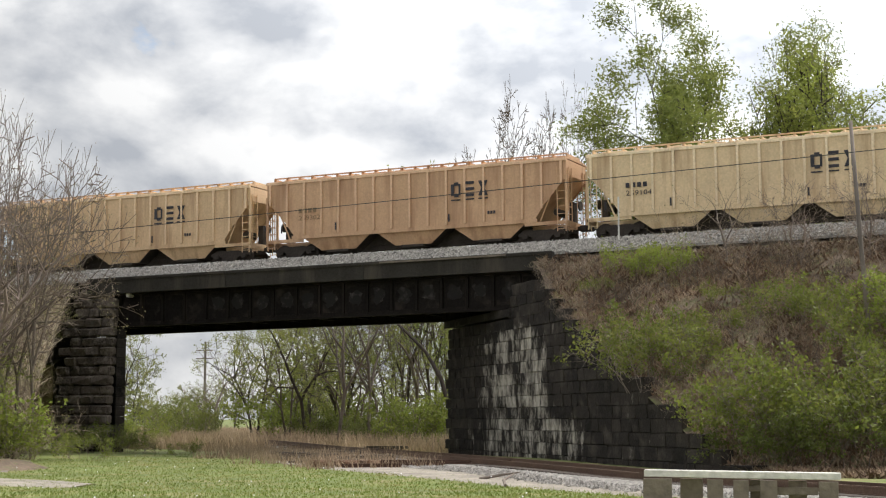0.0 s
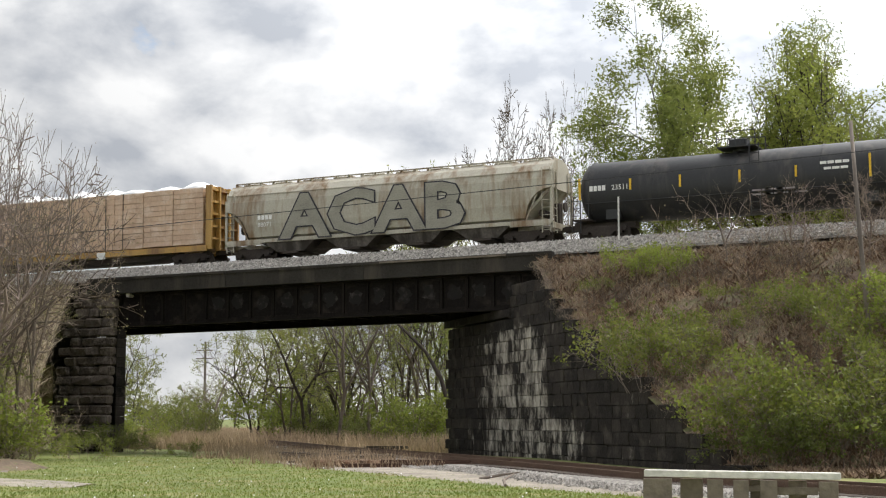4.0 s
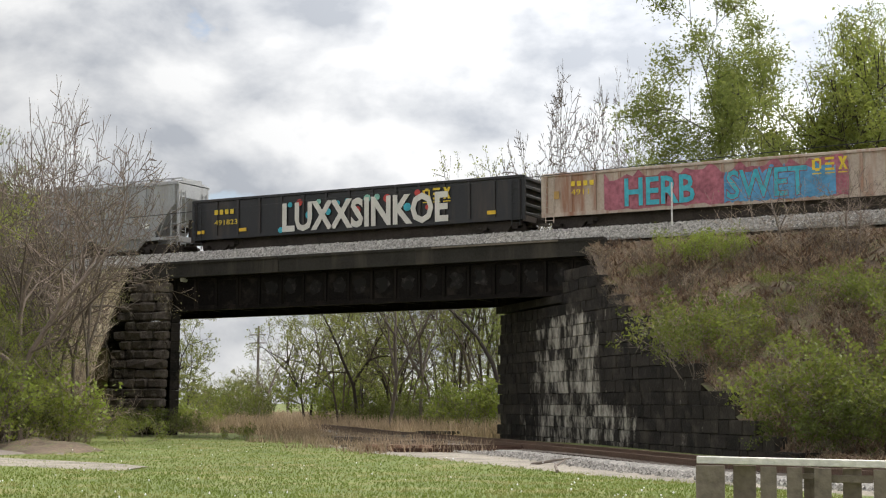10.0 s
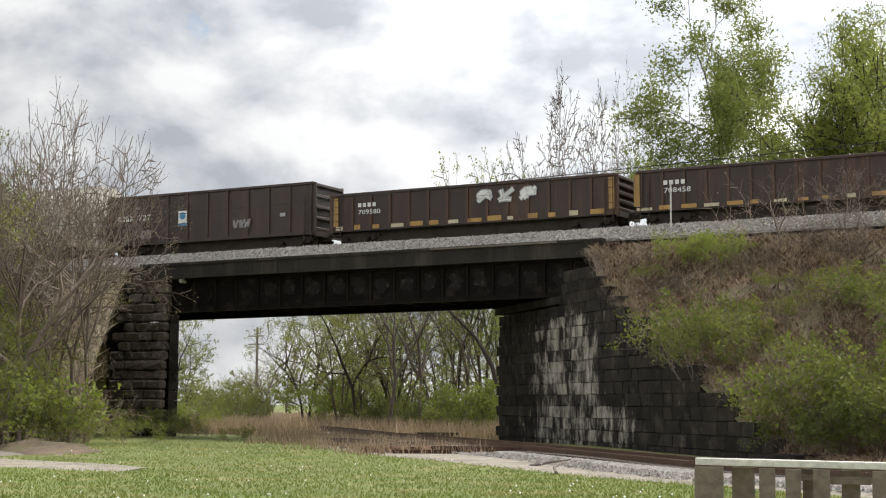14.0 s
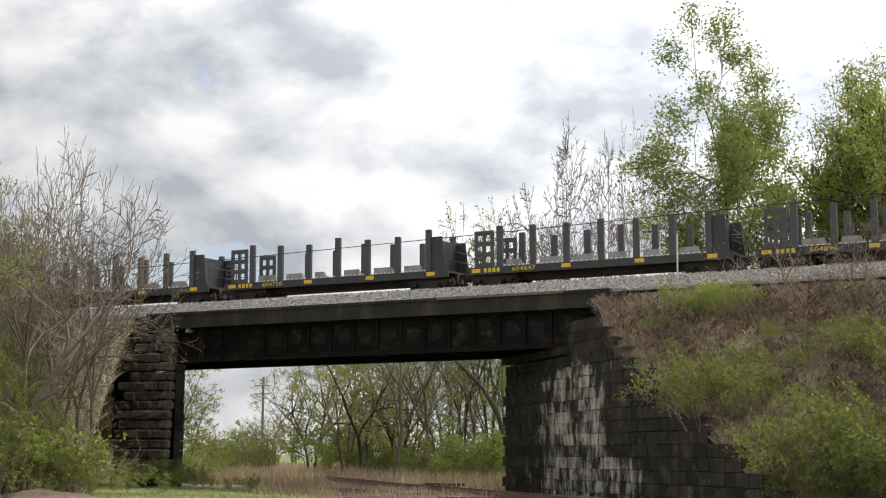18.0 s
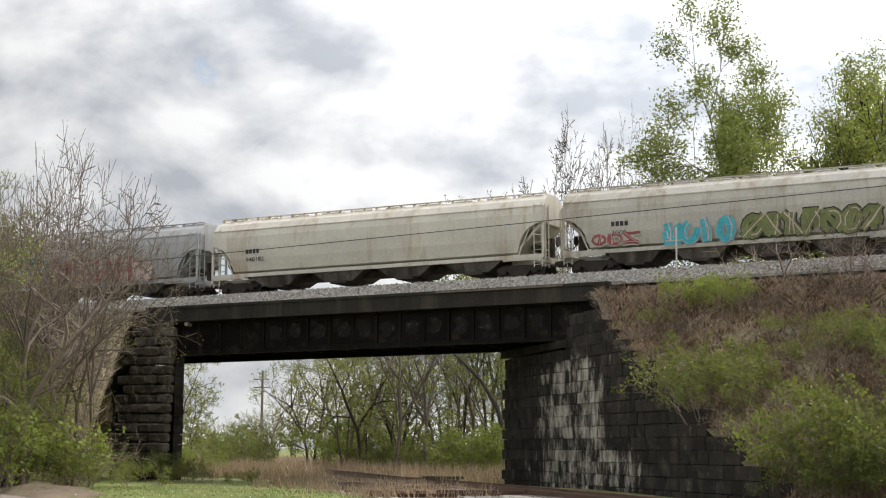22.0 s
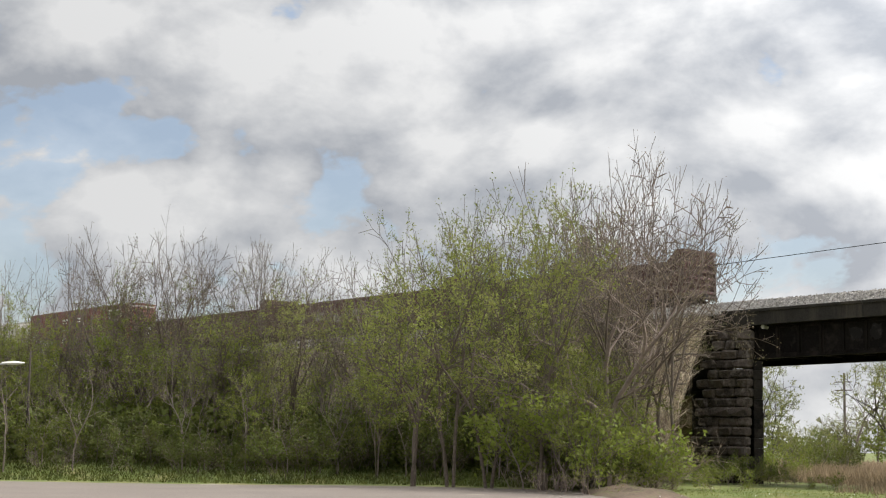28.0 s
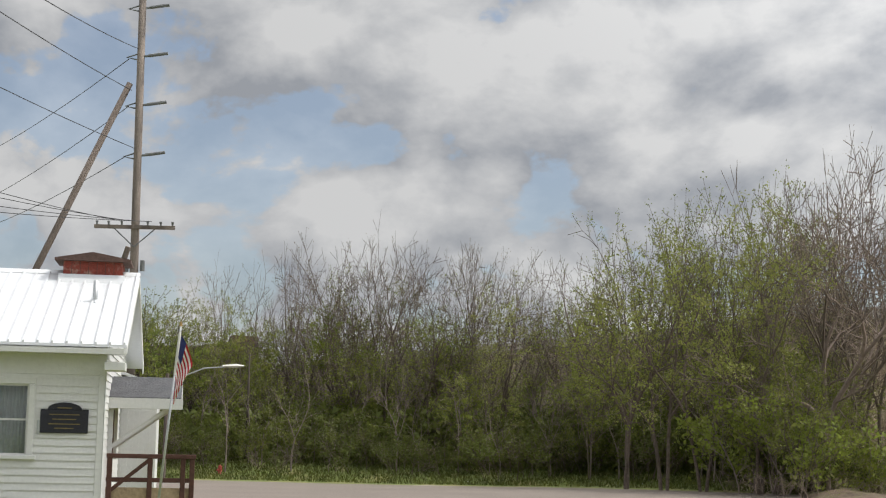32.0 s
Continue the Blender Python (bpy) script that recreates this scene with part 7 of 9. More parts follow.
# the bank left of the bridge, and the thicket along it
for a in ( ("brush", -56.5, 61.5, 3.6), ("bare_pink", -44.6, 49.2, 13.2, None, 0.85), ("bud_dome", -46.2, 52.0, 13.4, None, 0.75), ("budding", -46.8, 47.4, 13.6, None, 0.9), ("budding", -49.2, 46.4, 13.2, None, 0.9), ("budding", -50.8, 45.6, 12.4, None, 0.9), ("budding_dark", -52.4, 44.8, 11.4, None, 1.0), ("bud_dome", -48.0, 56.0, 13.6, None, 0.7),
          ("snag", -49.0, 56.5, 4.6), ("snag", -51.0, 59.0, 4.2), ("snag", -53.6, 62.0, 3.6), ("brush", -55.6, 64.8, 3.0), ("brush_budding", -52.0, 60.2, 3.0), ("brush_budding", -54.5, 62.5, 2.8), ("brush", -57.2, 66.2, 2.6), ("snag", -50.3, 58.3, 3.6), ("brush_budding", -50.5, 58.2, 2.8), ("brush", -58.6, 68.0, 2.0),
          ("bush", -46.8, 54.0, 2.2), ("bush", -45.0, 51.0, 2.4), ("bush", -44.6, 56.4, 1.6), ("bush_bright", -52.2, 67.0, 1.8), ("bush_dark", -51.4, 67.0, 1.8), ("bush_bright", -52.4, 66.0, 1.3), ("bush_dark", -49.6, 66.4, 1.5), ("bush", -48.4, 66.0, 1.2), ("brush_dark", -47.2, 66.4, 1.3), ("brush_dark", -45.6, 66.0, 1.2), ("bush", -44.2, 64.6, 1.0),
          ("brush_budding", -47.6, 54.6, 3.2), ("brush_budding", -49.4, 56.2, 3.6), ("brush_budding", -51.6, 58.2, 3.2), ("brush_budding", -53.0, 60.0, 3.0), ("brush_budding", -55.2, 62.0, 2.6), ("brush_budding", -57.0, 64.0, 2.4), ("brush_budding", -55.0, 66.8, 1.8), ("brush", -56.4, 67.4, 1.6), ("snag", -55.8, 66.0, 2.4), ("snag", -54.6, 64.2, 2.8),
          ("brush_budding", -46.2, 53.4, 3.4), ("brush", -47.8, 55.6, 3.4), ("brush", -50.2, 57.8, 3.2), ("brush", -52.6, 59.2, 3.0)):
    if a[2] > 57 and not a[0].startswith("bush"):
        a = (a[0], a[1] - 1.2, a[2], a[3] * 0.85)
    put(*a)
rb = random.Random(55)
spots = []
for i in range(80):
    y = rb.uniform(54, 69.3)
    spots.append((rb.choice(("brush", "brush_dark", "brush_dark", "snag", "brush_budding")), right_edge(y) + set_back(y) + rb.uniform(0.8, 24), y, rb.uniform(0.6, 1.5)))
for i in range(34):
    y = 54 + 11.5 * (i + rb.random()) / 34
    spots.append((rb.choice(("brush", "snag", "brush_dark", "brush_budding")), wall_x(y) + rb.uniform(0.5, 1.2), y, rb.uniform(0.5, 0.9)))
for i in range(26):
    y = rb.uniform(63.5, 69.6)
    spots.append((rb.choice(("brush_dark", "brush", "brush_dark")), wall_x(y) + set_back(y) + rb.uniform(0.0, 0.6), y, rb.uniform(0.4, 0.8)))
cover("bank_brush", "tangled brown brush and dead stalks over the bank", spots, 5)
for x, y, h in ((-47.0, 55.4, 3.6), (-48.4, 56.8, 4.2), (-49.6, 57.6, 3.4), (-51.4, 59.4, 4.0), (-52.8, 61.0, 3.6), (-53.4, 63.4, 3.4), (-54.2, 65.2, 2.8), (-55.4, 63.0, 3.6), (-50.0, 59.8, 3.2)):
    put("snag", x - 1.2, y, h * 0.85)
put("bush_bright", -47.2, 47.6, 4.6)
put("sapling", -45.6, 47.2, 6.4)
put("sapling", -43.2, 46.2, 5.0)
put("brush_budding", -42.0, 45.6, 1.8)
put("brush", -43.4, 44.4, 1.4)
put("brush_dark", -45.0, 45.0, 1.5)
put("bush_bright", -45.1, 48.2, 4.4)
put("sapling_olive", -48.1, 48.6, 7.0)
spots = []
for i in range(90):
    y = rb.uniform(57, 69.5)
    spots.append((rb.choice(("brush", "snag", "brush_budding", "brush")), left_edge(y) - (rb.uniform(0.0, 1.6) if i % 2 else rb.uniform(0.9, 8)), y, rb.uniform(0.6, 1.5)))
cover("bank_brush", "pale tangled brush on the bank beside the wing wall", spots, 6)
rt = random.Random(77)
EDGE = ((-43.5, 47.5), (-46.4, 49.6), (-51.0, 52.0), (-56.2, 48.9), (-60.6, 44.6), (-65.0, 39.6), (-69.8, 34.0), (-74.6, 29.6))


def edge_at(u):
    u = u * (len(EDGE) - 1)
    i = min(int(u), len(EDGE) - 2)
    return Vector((*EDGE[i], 0)).lerp(Vector((*EDGE[i + 1], 0)), u - i)


for i in range(190):
    u = (i + rt.random()) / 190
    back = rt.random() ** 1.3
    p = edge_at(u)
    q = p * (1.0 + back * 0.36)
    if q.y > 68.5:
        continue
    if back < 0.22:
        k = rt.choice(("bush_dark", "twig_stem", "brush_dark", "stem_leafy", "twig_stem", "brush_dark", "bush_dark", "sapling_olive"))
        h = rt.uniform(1.6, 3.4) if k.startswith("b") else rt.uniform(4.5, 6.5)
    elif back < 0.6:
        k = rt.choice(("stem_leafy", "sapling_olive", "stem_leafy", "stem", "stem", "sapling"))
        h = rt.uniform(5.5, 8.0)
    else:
        k = rt.choice(("bare_vase", "stem", "stem", "sapling_olive", "stem_leafy"))
        h = rt.uniform(7.0, 9.5)
    put(k, q.x, q.y, h)
for i in range(64):
    p = edge_at((i + rt.random()) / 64) * (1.03 + 0.22 * rt.random())
    if p.y < 66:
        put(rt.choice(("bush_dark", "bush_dark", "sapling", "bush")), p.x, p.y, rt.uniform(2.2, 3.6))
for i in range(44):
    p = edge_at((i + rt.random()) / 44) * (1.0 + 0.07 * rt.random())
    put("twig_stem", p.x, p.y, rt.uniform(2.2, 7.0))
# the ones that stand out against the sky: foot and height of the top
for k, x, y, top, wide in (("bare_vase", -83.4, 38.8, 12.2, 0.6), ("bare_vase", -80.9, 39.4, 12.6, 0.6), ("bare_vase", -78.0, 40.8, 12.9, 0.6), ("bare_vase", -75.3, 41.6, 12.5, 0.6), ("stem", -79.5, 40.2, 12.8, 0.8), ("stem", -76.6, 41.2, 12.9, 0.8),
                           ("bare_vase", -73.0, 42.6, 13.5, 0.6), ("bud_dome", -72.4, 44.6, 13.2, 0.62), ("bud_dome", -70.0, 46.6, 13.0, 0.66), ("bare_vase", -71.3, 45.0, 14.3, 0.6), ("bare_vase", -68.8, 47.4, 13.2, 0.5), ("stem", -67.6, 47.4, 12.4, 0.7),
                           ("bare_vase", -63.9, 49.1, 12.2, 0.7), ("bare_vase", -62.4, 50.6, 12.9, 0.7), ("bare_tall", -64.8, 49.0, 11.4, 0.6), ("stem", -66.0, 49.6, 11.6, 0.8), ("stem", -61.2, 51.4, 12.0, 0.8),
                           ("budding_dark", -59.4, 52.3, 14.0, 0.6), ("budding_dark", -57.9, 53.8, 16.2, 0.6), ("budding_dark", -56.6, 55.0, 17.0, 0.6), ("budding_dark", -54.8, 55.8, 17.2, 0.6), ("bare_vase", -53.2, 55.6, 16.8, 0.6), ("bare_vase", -52.0, 56.2, 17.4, 0.6), ("bare_tall", -50.2, 55.6, 18, 0.5), ("bare_pink", -48.9, 56.4, 18.4, 0.5), ("bare_tall", -47.4, 56.6, 16.6, 0.5),
                           ("bud_dome", -75.6, 43.4, 13.2, 0.8), ("budding_dark", -77.6, 42.0, 11.6, 0.9), ("bud_dome", -67.0, 48.6, 12.6, 0.7), ("budding_dark", -69.2, 45.6, 11.2, 0.9), ("budding_dark", -72.8, 42.6, 10.8, 0.9), ("budding_dark", -63.5, 50.4, 11.6, 0.8), ("budding", -65.6, 47.2, 10.4, 0.9), ("budding", -60.4, 50.0, 10.6, 0.9), ("budding", -80.6, 38.0, 10.8, 0.9),
                           ("dense", -79.6, 33.5, 8.4, 0.9), ("leafy", -82.0, 35.6, 9.6, 0.8), ("dense", -78.4, 35.8, 7.6, 0.9), ("sapling", -83.5, 34.4, 10.4, 1), ("sapling_olive", -85, 37.5, 10.6, 1), ("bare_wide", -114, 37.3, 13, 1), ("bare_wide", -115, 39.5, 12, 1),
                           ("dense", -66.2, 50.2, 6.8, 0.9), ("dense", -61.8, 52.6, 6.2, 0.9), ("sapling", -69.8, 47.6, 8.8, 1.1), ("sapling", -71.6, 46.2, 8.4, 1.1), ("sapling", -57.2, 53.2, 8.8, 1.1), ("sapling", -54.6, 54.4, 7.8, 1.1), ("sapling", -52.2, 54.0, 6.8, 1.1), ("bush_bright", -50.5, 52.6, 4.4, 1), ("bush", -48.2, 51.6, 3.8, 1)):
    put(k, x, y, (top if top < 15.5 else top - 1.6) - ground_z(x, y), None, wide)


# dry brush, grass and dandelions: too many to count
def blades(name, n, area, height, width, material, label, category, seed, lean=0.5, twig=False):
    r = random.Random(seed)
    v, f = [], []
    for _ in range(n):
        x, y, z = area(r)
        if x is None:
            continue
        h, w, a = height * r.uniform(0.4, 1.3), width * r.uniform(0.6, 1.4), r.random() * 6.28
        dx, dy = r.gauss(0, lean) * h, r.gauss(0, lean) * h
        k = len(v)
        v += [(x - w * math.cos(a), y - w * math.sin(a), z - 0.03), (x + w * math.cos(a), y + w * math.sin(a), z - 0.03), (x + dx, y + dy, z + h)]
        f.append((k, k + 1, k + 2))
    me = bpy.data.meshes.new(name)
    me.from_pydata(v, [], f)
    me.materials.append(material)
    return tagged(part(name, me, None), label, category, kind="stuff")


# leaf litter and stalks deep in the thicket, their dark colour standing for shade
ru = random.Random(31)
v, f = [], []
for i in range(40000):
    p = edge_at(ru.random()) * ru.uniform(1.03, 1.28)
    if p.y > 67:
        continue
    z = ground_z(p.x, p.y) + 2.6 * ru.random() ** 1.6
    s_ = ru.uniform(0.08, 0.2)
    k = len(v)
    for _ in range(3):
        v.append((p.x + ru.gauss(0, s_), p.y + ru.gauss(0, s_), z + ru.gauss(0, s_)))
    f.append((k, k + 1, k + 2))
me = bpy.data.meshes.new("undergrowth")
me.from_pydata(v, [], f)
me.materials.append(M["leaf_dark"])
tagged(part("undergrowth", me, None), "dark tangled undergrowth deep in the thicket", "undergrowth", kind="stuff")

# distant woods that close the view along the lower track
rw = random.Random(21)
v, f = [], []
for i in range(5200):
    a, d = radians(rw.uniform(-12, 75)), rw.uniform(300, 420)
    x, y = -d * math.sin(a), d * math.cos(a)
    top = 7.5 + 3.5 * noise.noise((x * 0.03, y * 0.03, 4)) + 2.0 * noise.noise((x * 0.12, y * 0.12, 4))
    z = rw.random() ** 0.8 * top
    s_ = rw.uniform(0.4, 0.9)
    k = len(v)
    for _ in range(3):
        v.append((x + rw.gauss(0, s_), y + rw.gauss(0, s_), z + rw.gauss(0, s_)))
    f.append((k, k + 1, k + 2))
me = bpy.data.meshes.new("far_woods")
me.from_pydata(v, [], f)
me.materials.append(M["far_woods"])
tagged(part("far_woods", me, None), "hazy distant spring woods along the horizon", "woods", kind="stuff")


def bank_spot(x0, x1, y0=49.0, y1=69.6):
    def spot(r):
        y = r.uniform(y0, y1)
        x = r.uniform(x0, x1)
        if left_edge(y) < x < right_edge(y) + 0.25 + set_back(y):
            return None, 0, 0
        return x, y, max(bank_z(x, y, rail_z(x) - 0.95) + 0.1, ground_z(x, y)) + 0.15 * noise.noise((x, y, 2))
    return spot


M["dry_tan"] = mat("tan_dry_grass", (0.40, 0.30, 0.20), 0.9, var=0.5, scale=0.4, fine=4, bump=0, through=0.2)
M["dry_pale"] = mat("bleached_dry_grass", (0.47, 0.40, 0.30), 0.9, var=0.5, scale=0.5, fine=5, bump=0, through=0.2)
blades("dry_bank_grass", 56000, bank_spot(-29, 6), 0.24, 0.030, M["dry_grass"], "dry straw-coloured grass and stalks on the bank", "dry grass", 1, 0.7)
blades("bank_litter", 30000, bank_spot(-29, 6), 0.25, 0.06, M["litter"], "brown fallen twigs and dead leaves on the bank", "leaf litter", 2, 1.2)
blades("dry_bank_grass", 22000, bank_spot(-70, -44, 55.5), 0.55, 0.035, M["dry_pale"], "dry straw-coloured grass on the bank by the wing wall", "dry grass", 3, 0.7)


def lawn_spot(r):
    a = radians(r.uniform(8, 68))
    d = 24 + (38 if a < radians(25) else 58) * r.random() ** 1.2 if a < radians(46) else 24 + 60 * r.random() ** 0.8
    x, y = -d * math.sin(a), d * math.cos(a)
    if x > lower_x(y) - 4.2 + 0.6 * noise.noise((x * 0.4, y * 0.4, 7)) or on_road(x, y) or y > (58 if x < -47 or x > -38 else 68):
        return None, 0, 0
    return x, y, ground_z(x, y)


ROAD_A = np.array([math.atan2(p.y, -p.x) for p in (road_edge(i / NR) for i in range(NR + 1))])
ROAD_R = np.array([road_edge(i / NR).length for i in range(NR + 1)])
ROAD_IN = np.array([1 - 0.30 * smoothstep(0.02, 0.55, i / NR) - 0.06 for i in range(NR + 1)])
ROAD_ORDER = np.argsort(ROAD_A)


def on_road(x, y):
    a = math.atan2(y, -x)
    if not ROAD_A.min() <= a <= ROAD_A.max():
        return False
    far = np.interp(a, ROAD_A[ROAD_ORDER], ROAD_R[ROAD_ORDER])
    return far * np.interp(a, ROAD_A[ROAD_ORDER], ROAD_IN[ROAD_ORDER]) < math.hypot(x, y) < far


blades("lawn_grass", 150000, lawn_spot, 0.055, 0.022, M["blade"], "short green lawn grass with yellow tips", "grass", 4, 0.8)


rd = random.Random(9)
v, f = [], []
for _ in range(330):
    x, y, z = lawn_spot(rd)
    if x is None:
        continue
    k, s = len(v), rd.uniform(0.014, 0.026)
    z += rd.uniform(0.10, 0.2)
    v += [(x - s, y, z), (x + s, y, z), (x, y - s, z), (x, y + s, z), (x, y, z + s), (x, y, z - s)]
    f += [(k + a, k + b, k + c) for a, b, c in ((0, 2, 4), (2, 1, 4), (1, 3, 4), (3, 0, 4), (2, 0, 5), (1, 2, 5), (3, 1, 5), (0, 3, 5))]
me = bpy.data.meshes.new("dandelions")
me.from_pydata(v, [], f)
me.materials.append(M["white_wrap"])
tagged(part("dandelions", me, None), "white dandelion clocks scattered over the lawn", "dandelions", kind="stuff")


def verge_spot(r):
    a = radians(r.uniform(25, 42))
    d = r.uniform(56, 100)
    x, y = -d * math.sin(a), d * math.cos(a)
    if x > lower_x(y) - 2.4 or x < lower_x(y) - 9 - 4 * noise.noise((x * 0.3, y * 0.3, 3)):
        return None, 0, 0
    return x, y, ground_z(x, y)


blades("dry_verge_grass", 20000, verge_spot, 0.55, 0.02, M["dry_grass"], "tall dry grass and weeds beside the lower track", "dry grass", 6, 0.35)


def rise_spot(r):
    p = edge_at(r.random()) * r.uniform(0.94, 1.06)
    return (None, 0, 0) if on_road(p.x, p.y) else (p.x, p.y, ground_z(p.x, p.y))


# dark weed colour stands in for the thicket's shadow on the verge
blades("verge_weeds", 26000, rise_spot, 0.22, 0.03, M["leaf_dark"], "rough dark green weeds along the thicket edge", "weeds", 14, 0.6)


def far_spot(r):
    y = r.uniform(78, 150)
    x = lower_x(y) + r.choice((-1, 1)) * r.uniform(1.2 if y > 84 else 2.6, 13)
    return x, y, ground_z(x, y)


blades("dry_verge_grass", 26000, far_spot, 0.95, 0.035, M["dry_tan"], "tall dry grass along the track beyond the bridge", "dry grass", 8, 0.35)

# ---- the house at the left, its porch, pole and flag ----
M["white_siding"] = mat("white_painted_siding", (0.59, 0.585, 0.575), 0.55, var=0.06, scale=1.0, fine=14, bump=0.06, tint=(0.56, 0.55, 0.52), cover=0.06)
M["white_roof"] = mat("white_metal_roof", (0.60, 0.61, 0.62), 0.45, 0.0, var=0.05, scale=0.8, fine=9, bump=0.04)
M["red_board"] = mat("weathered_red_boards", (0.24, 0.055, 0.04), 0.8, var=0.3, scale=2, fine=18, tint=(0.34, 0.22, 0.18), cover=0.25)
M["brown_cap"] = mat("rusty_cap_metal", (0.10, 0.06, 0.05), 0.7, var=0.3, scale=2)
M["shingle"] = mat("grey_asphalt_shingle", (0.085, 0.085, 0.09), 0.9, var=0.3, scale=3, fine=20, bump=0.3)
M["brown_wood"] = mat("dark_stained_wood", (0.075, 0.035, 0.026), 0.8, var=0.3, scale=3)
M["deck_wood"] = mat("tan_deck_wood", (0.33, 0.25, 0.16), 0.85, var=0.3, scale=3)
M["plaque"] = mat("navy_plaque", (0.022, 0.022, 0.03), 0.4, var=0.2)
M["gilt"] = mat("gilt_edging", (0.35, 0.23, 0.08), 0.4, 0.4)
M["curtain"] = mat("grey_curtain", (0.30, 0.32, 0.31), 0.9, var=0.25, scale=3)
M["dark_room"] = mat("dim_room_backing", (0.10, 0.095, 0.09), 0.9)
M["brace_wood"] = mat("dark_brace_wood", (0.13, 0.105, 0.09), 0.9, var=0.3, scale=0.8, fine=18)
M["pole_wood"] = mat("weathered_pole_wood", (0.21, 0.175, 0.15), 0.9, var=0.3, scale=0.8, fine=18, tint=(0.12, 0.10, 0.088), cover=0.4, streak=2.0)
M["insulator"] = mat("grey_polymer", (0.16, 0.165, 0.17), 0.5)
M["wire"] = mat("dark_cable", (0.035, 0.035, 0.038), 0.6)
M["flag_red"] = mat("flag_red_cloth", (0.42, 0.03, 0.035), 0.8, var=0.15, through=0.25)
M["flag_white"] = mat("flag_white_cloth", (0.72, 0.70, 0.68), 0.8, var=0.1, through=0.25)
M["flag_blue"] = mat("flag_navy_cloth", (0.03, 0.04, 0.13), 0.8, var=0.15, through=0.25)
M["steel_grey"] = mat("galvanised_steel", (0.42, 0.43, 0.44), 0.45, 0.6, var=0.15)
M["hydrant_red"] = mat("hydrant_red_paint", (0.28, 0.045, 0.03), 0.5, var=0.2, scale=4)
glass = bpy.data.materials.new("window_glass")
glass.use_nodes = True
gb = glass.node_tree.nodes["Principled BSDF"]
gb.inputs["Base Color"].default_value, gb.inputs["Roughness"].default_value = (0.9, 0.93, 0.93, 1), 0.03
gb.inputs["Transmission Weight"].default_value = 1.0

FWD, RGT = Vector((-0.844, 0.536, 0)), Vector((0.536, 0.844, 0))
HX = (RGT * 0.991 + FWD * 0.132).normalized()
HOUSE = Matrix.Translation((-31.5, 12.3, -0.1)) @ Matrix.Rotation(math.atan2(HX.y, HX.x), 4, "Z")
house = thing("house", "small white clapboard house with a white metal roof", "house", at=HOUSE)
DEEP, WIDE, WALL_TOP, RIDGE = 9.1, 9.5, 3.72, 5.58
WX0, WX1, WZ0, WZ1 = -2.38, -1.56, 1.30, 2.80
b = Build()
b.box(-WIDE, WX0, 0, 0.14, 0, WALL_TOP).box(WX1, 0, 0, 0.14, 0, WALL_TOP).box(WX0, WX1, 0, 0.14, 0, WZ0).box(WX0, WX1, 0, 0.14, WZ1, WALL_TOP)
part("front_wall", b, M["white_siding"], house)
gable = [(0.14, 0), (DEEP, 0), (DEEP, WALL_TOP), (DEEP / 2, RIDGE - 0.12), (0.14, WALL_TOP)]
part("side_wall", Build().prism_x(gable, -0.14, 0), M["white_siding"], house)
part("side_wall", Build().prism_x(gable, -WIDE, -WIDE + 0.14), M["white_siding"], house)
part("rear_wall", Build().box(-WIDE, 0, DEEP - 0.14, DEEP, 0, WALL_TOP), M["white_siding"], house)


def clap(x0, x1, z, h=0.16):
    """One lapped board on the front: its lower edge stands proud."""
    return Build().add([(x0, 0, z + h), (x1, 0, z + h), (x1, -0.026, z), (x0, -0.026, z), (x0, -0.004, z + h), (x1, -0.004, z + h), (x1, 0, z), (x0, 0, z)],
                       [(3, 2, 5, 4), (7, 6, 2, 3), (4, 5, 1, 0), (0, 7, 3, 4), (1, 5, 2, 6), (0, 1, 6, 7)])


z = 0.25
while z < 2.98:
    if z + 0.16 > WZ0 - 0.1 and z < WZ1 + 0.12:
        part("clapboard", clap(-WIDE, WX0 - 0.13, z), M["white_siding"], house)
        part("clapboard", clap(WX1 + 0.13, -0.1, z), M["white_siding"], house)
    else:
        part("clapboard", clap(-WIDE, -0.1, z), M["white_siding"], house)
    z += 0.158
z = 0.25
while z < RIDGE - 0.35:
    e = 0.0 if z + 0.16 < WALL_TOP else (z + 0.16 - WALL_TOP) / (RIDGE - WALL_TOP) * DEEP / 2
    c = Build().add([(0.0, 0.1 + e, z + 0.16), (0.0, DEEP - 0.1 - e, z + 0.16), (0.026, DEEP - 0.1 - e, z), (0.026, 0.1 + e, z), (0.004, 0.1 + e, z + 0.16), (0.004, DEEP - 0.1 - e, z + 0.16), (0, DEEP - 0.1 - e, z), (0, 0.1 + e, z)],
                    [(3, 2, 5, 4), (7, 6, 2, 3), (4, 5, 1, 0), (0, 7, 3, 4), (1, 5, 2, 6), (0, 1, 6, 7)])
    part("clapboard", c, M["white_siding"], house)
    z += 0.158
part("frieze", Build().chamfer(-WIDE, 0.0, -0.035, 0.0, 3.02, 3.64, 0.006), M["white_siding"], house)
part("corner_board", Build().chamfer(-0.12, 0.03, -0.035, 0.0, 0.1, 3.02, 0.006), M["white_siding"], house)
part("corner_board", Build().chamfer(0.0, 0.035, -0.035, 0.12, 0.1, 3.5, 0.006), M["white_siding"], house)
part("foundation", Build().box(-WIDE, 0.02, -0.02, DEEP, -0.4, 0.26), M["ballast"], house)
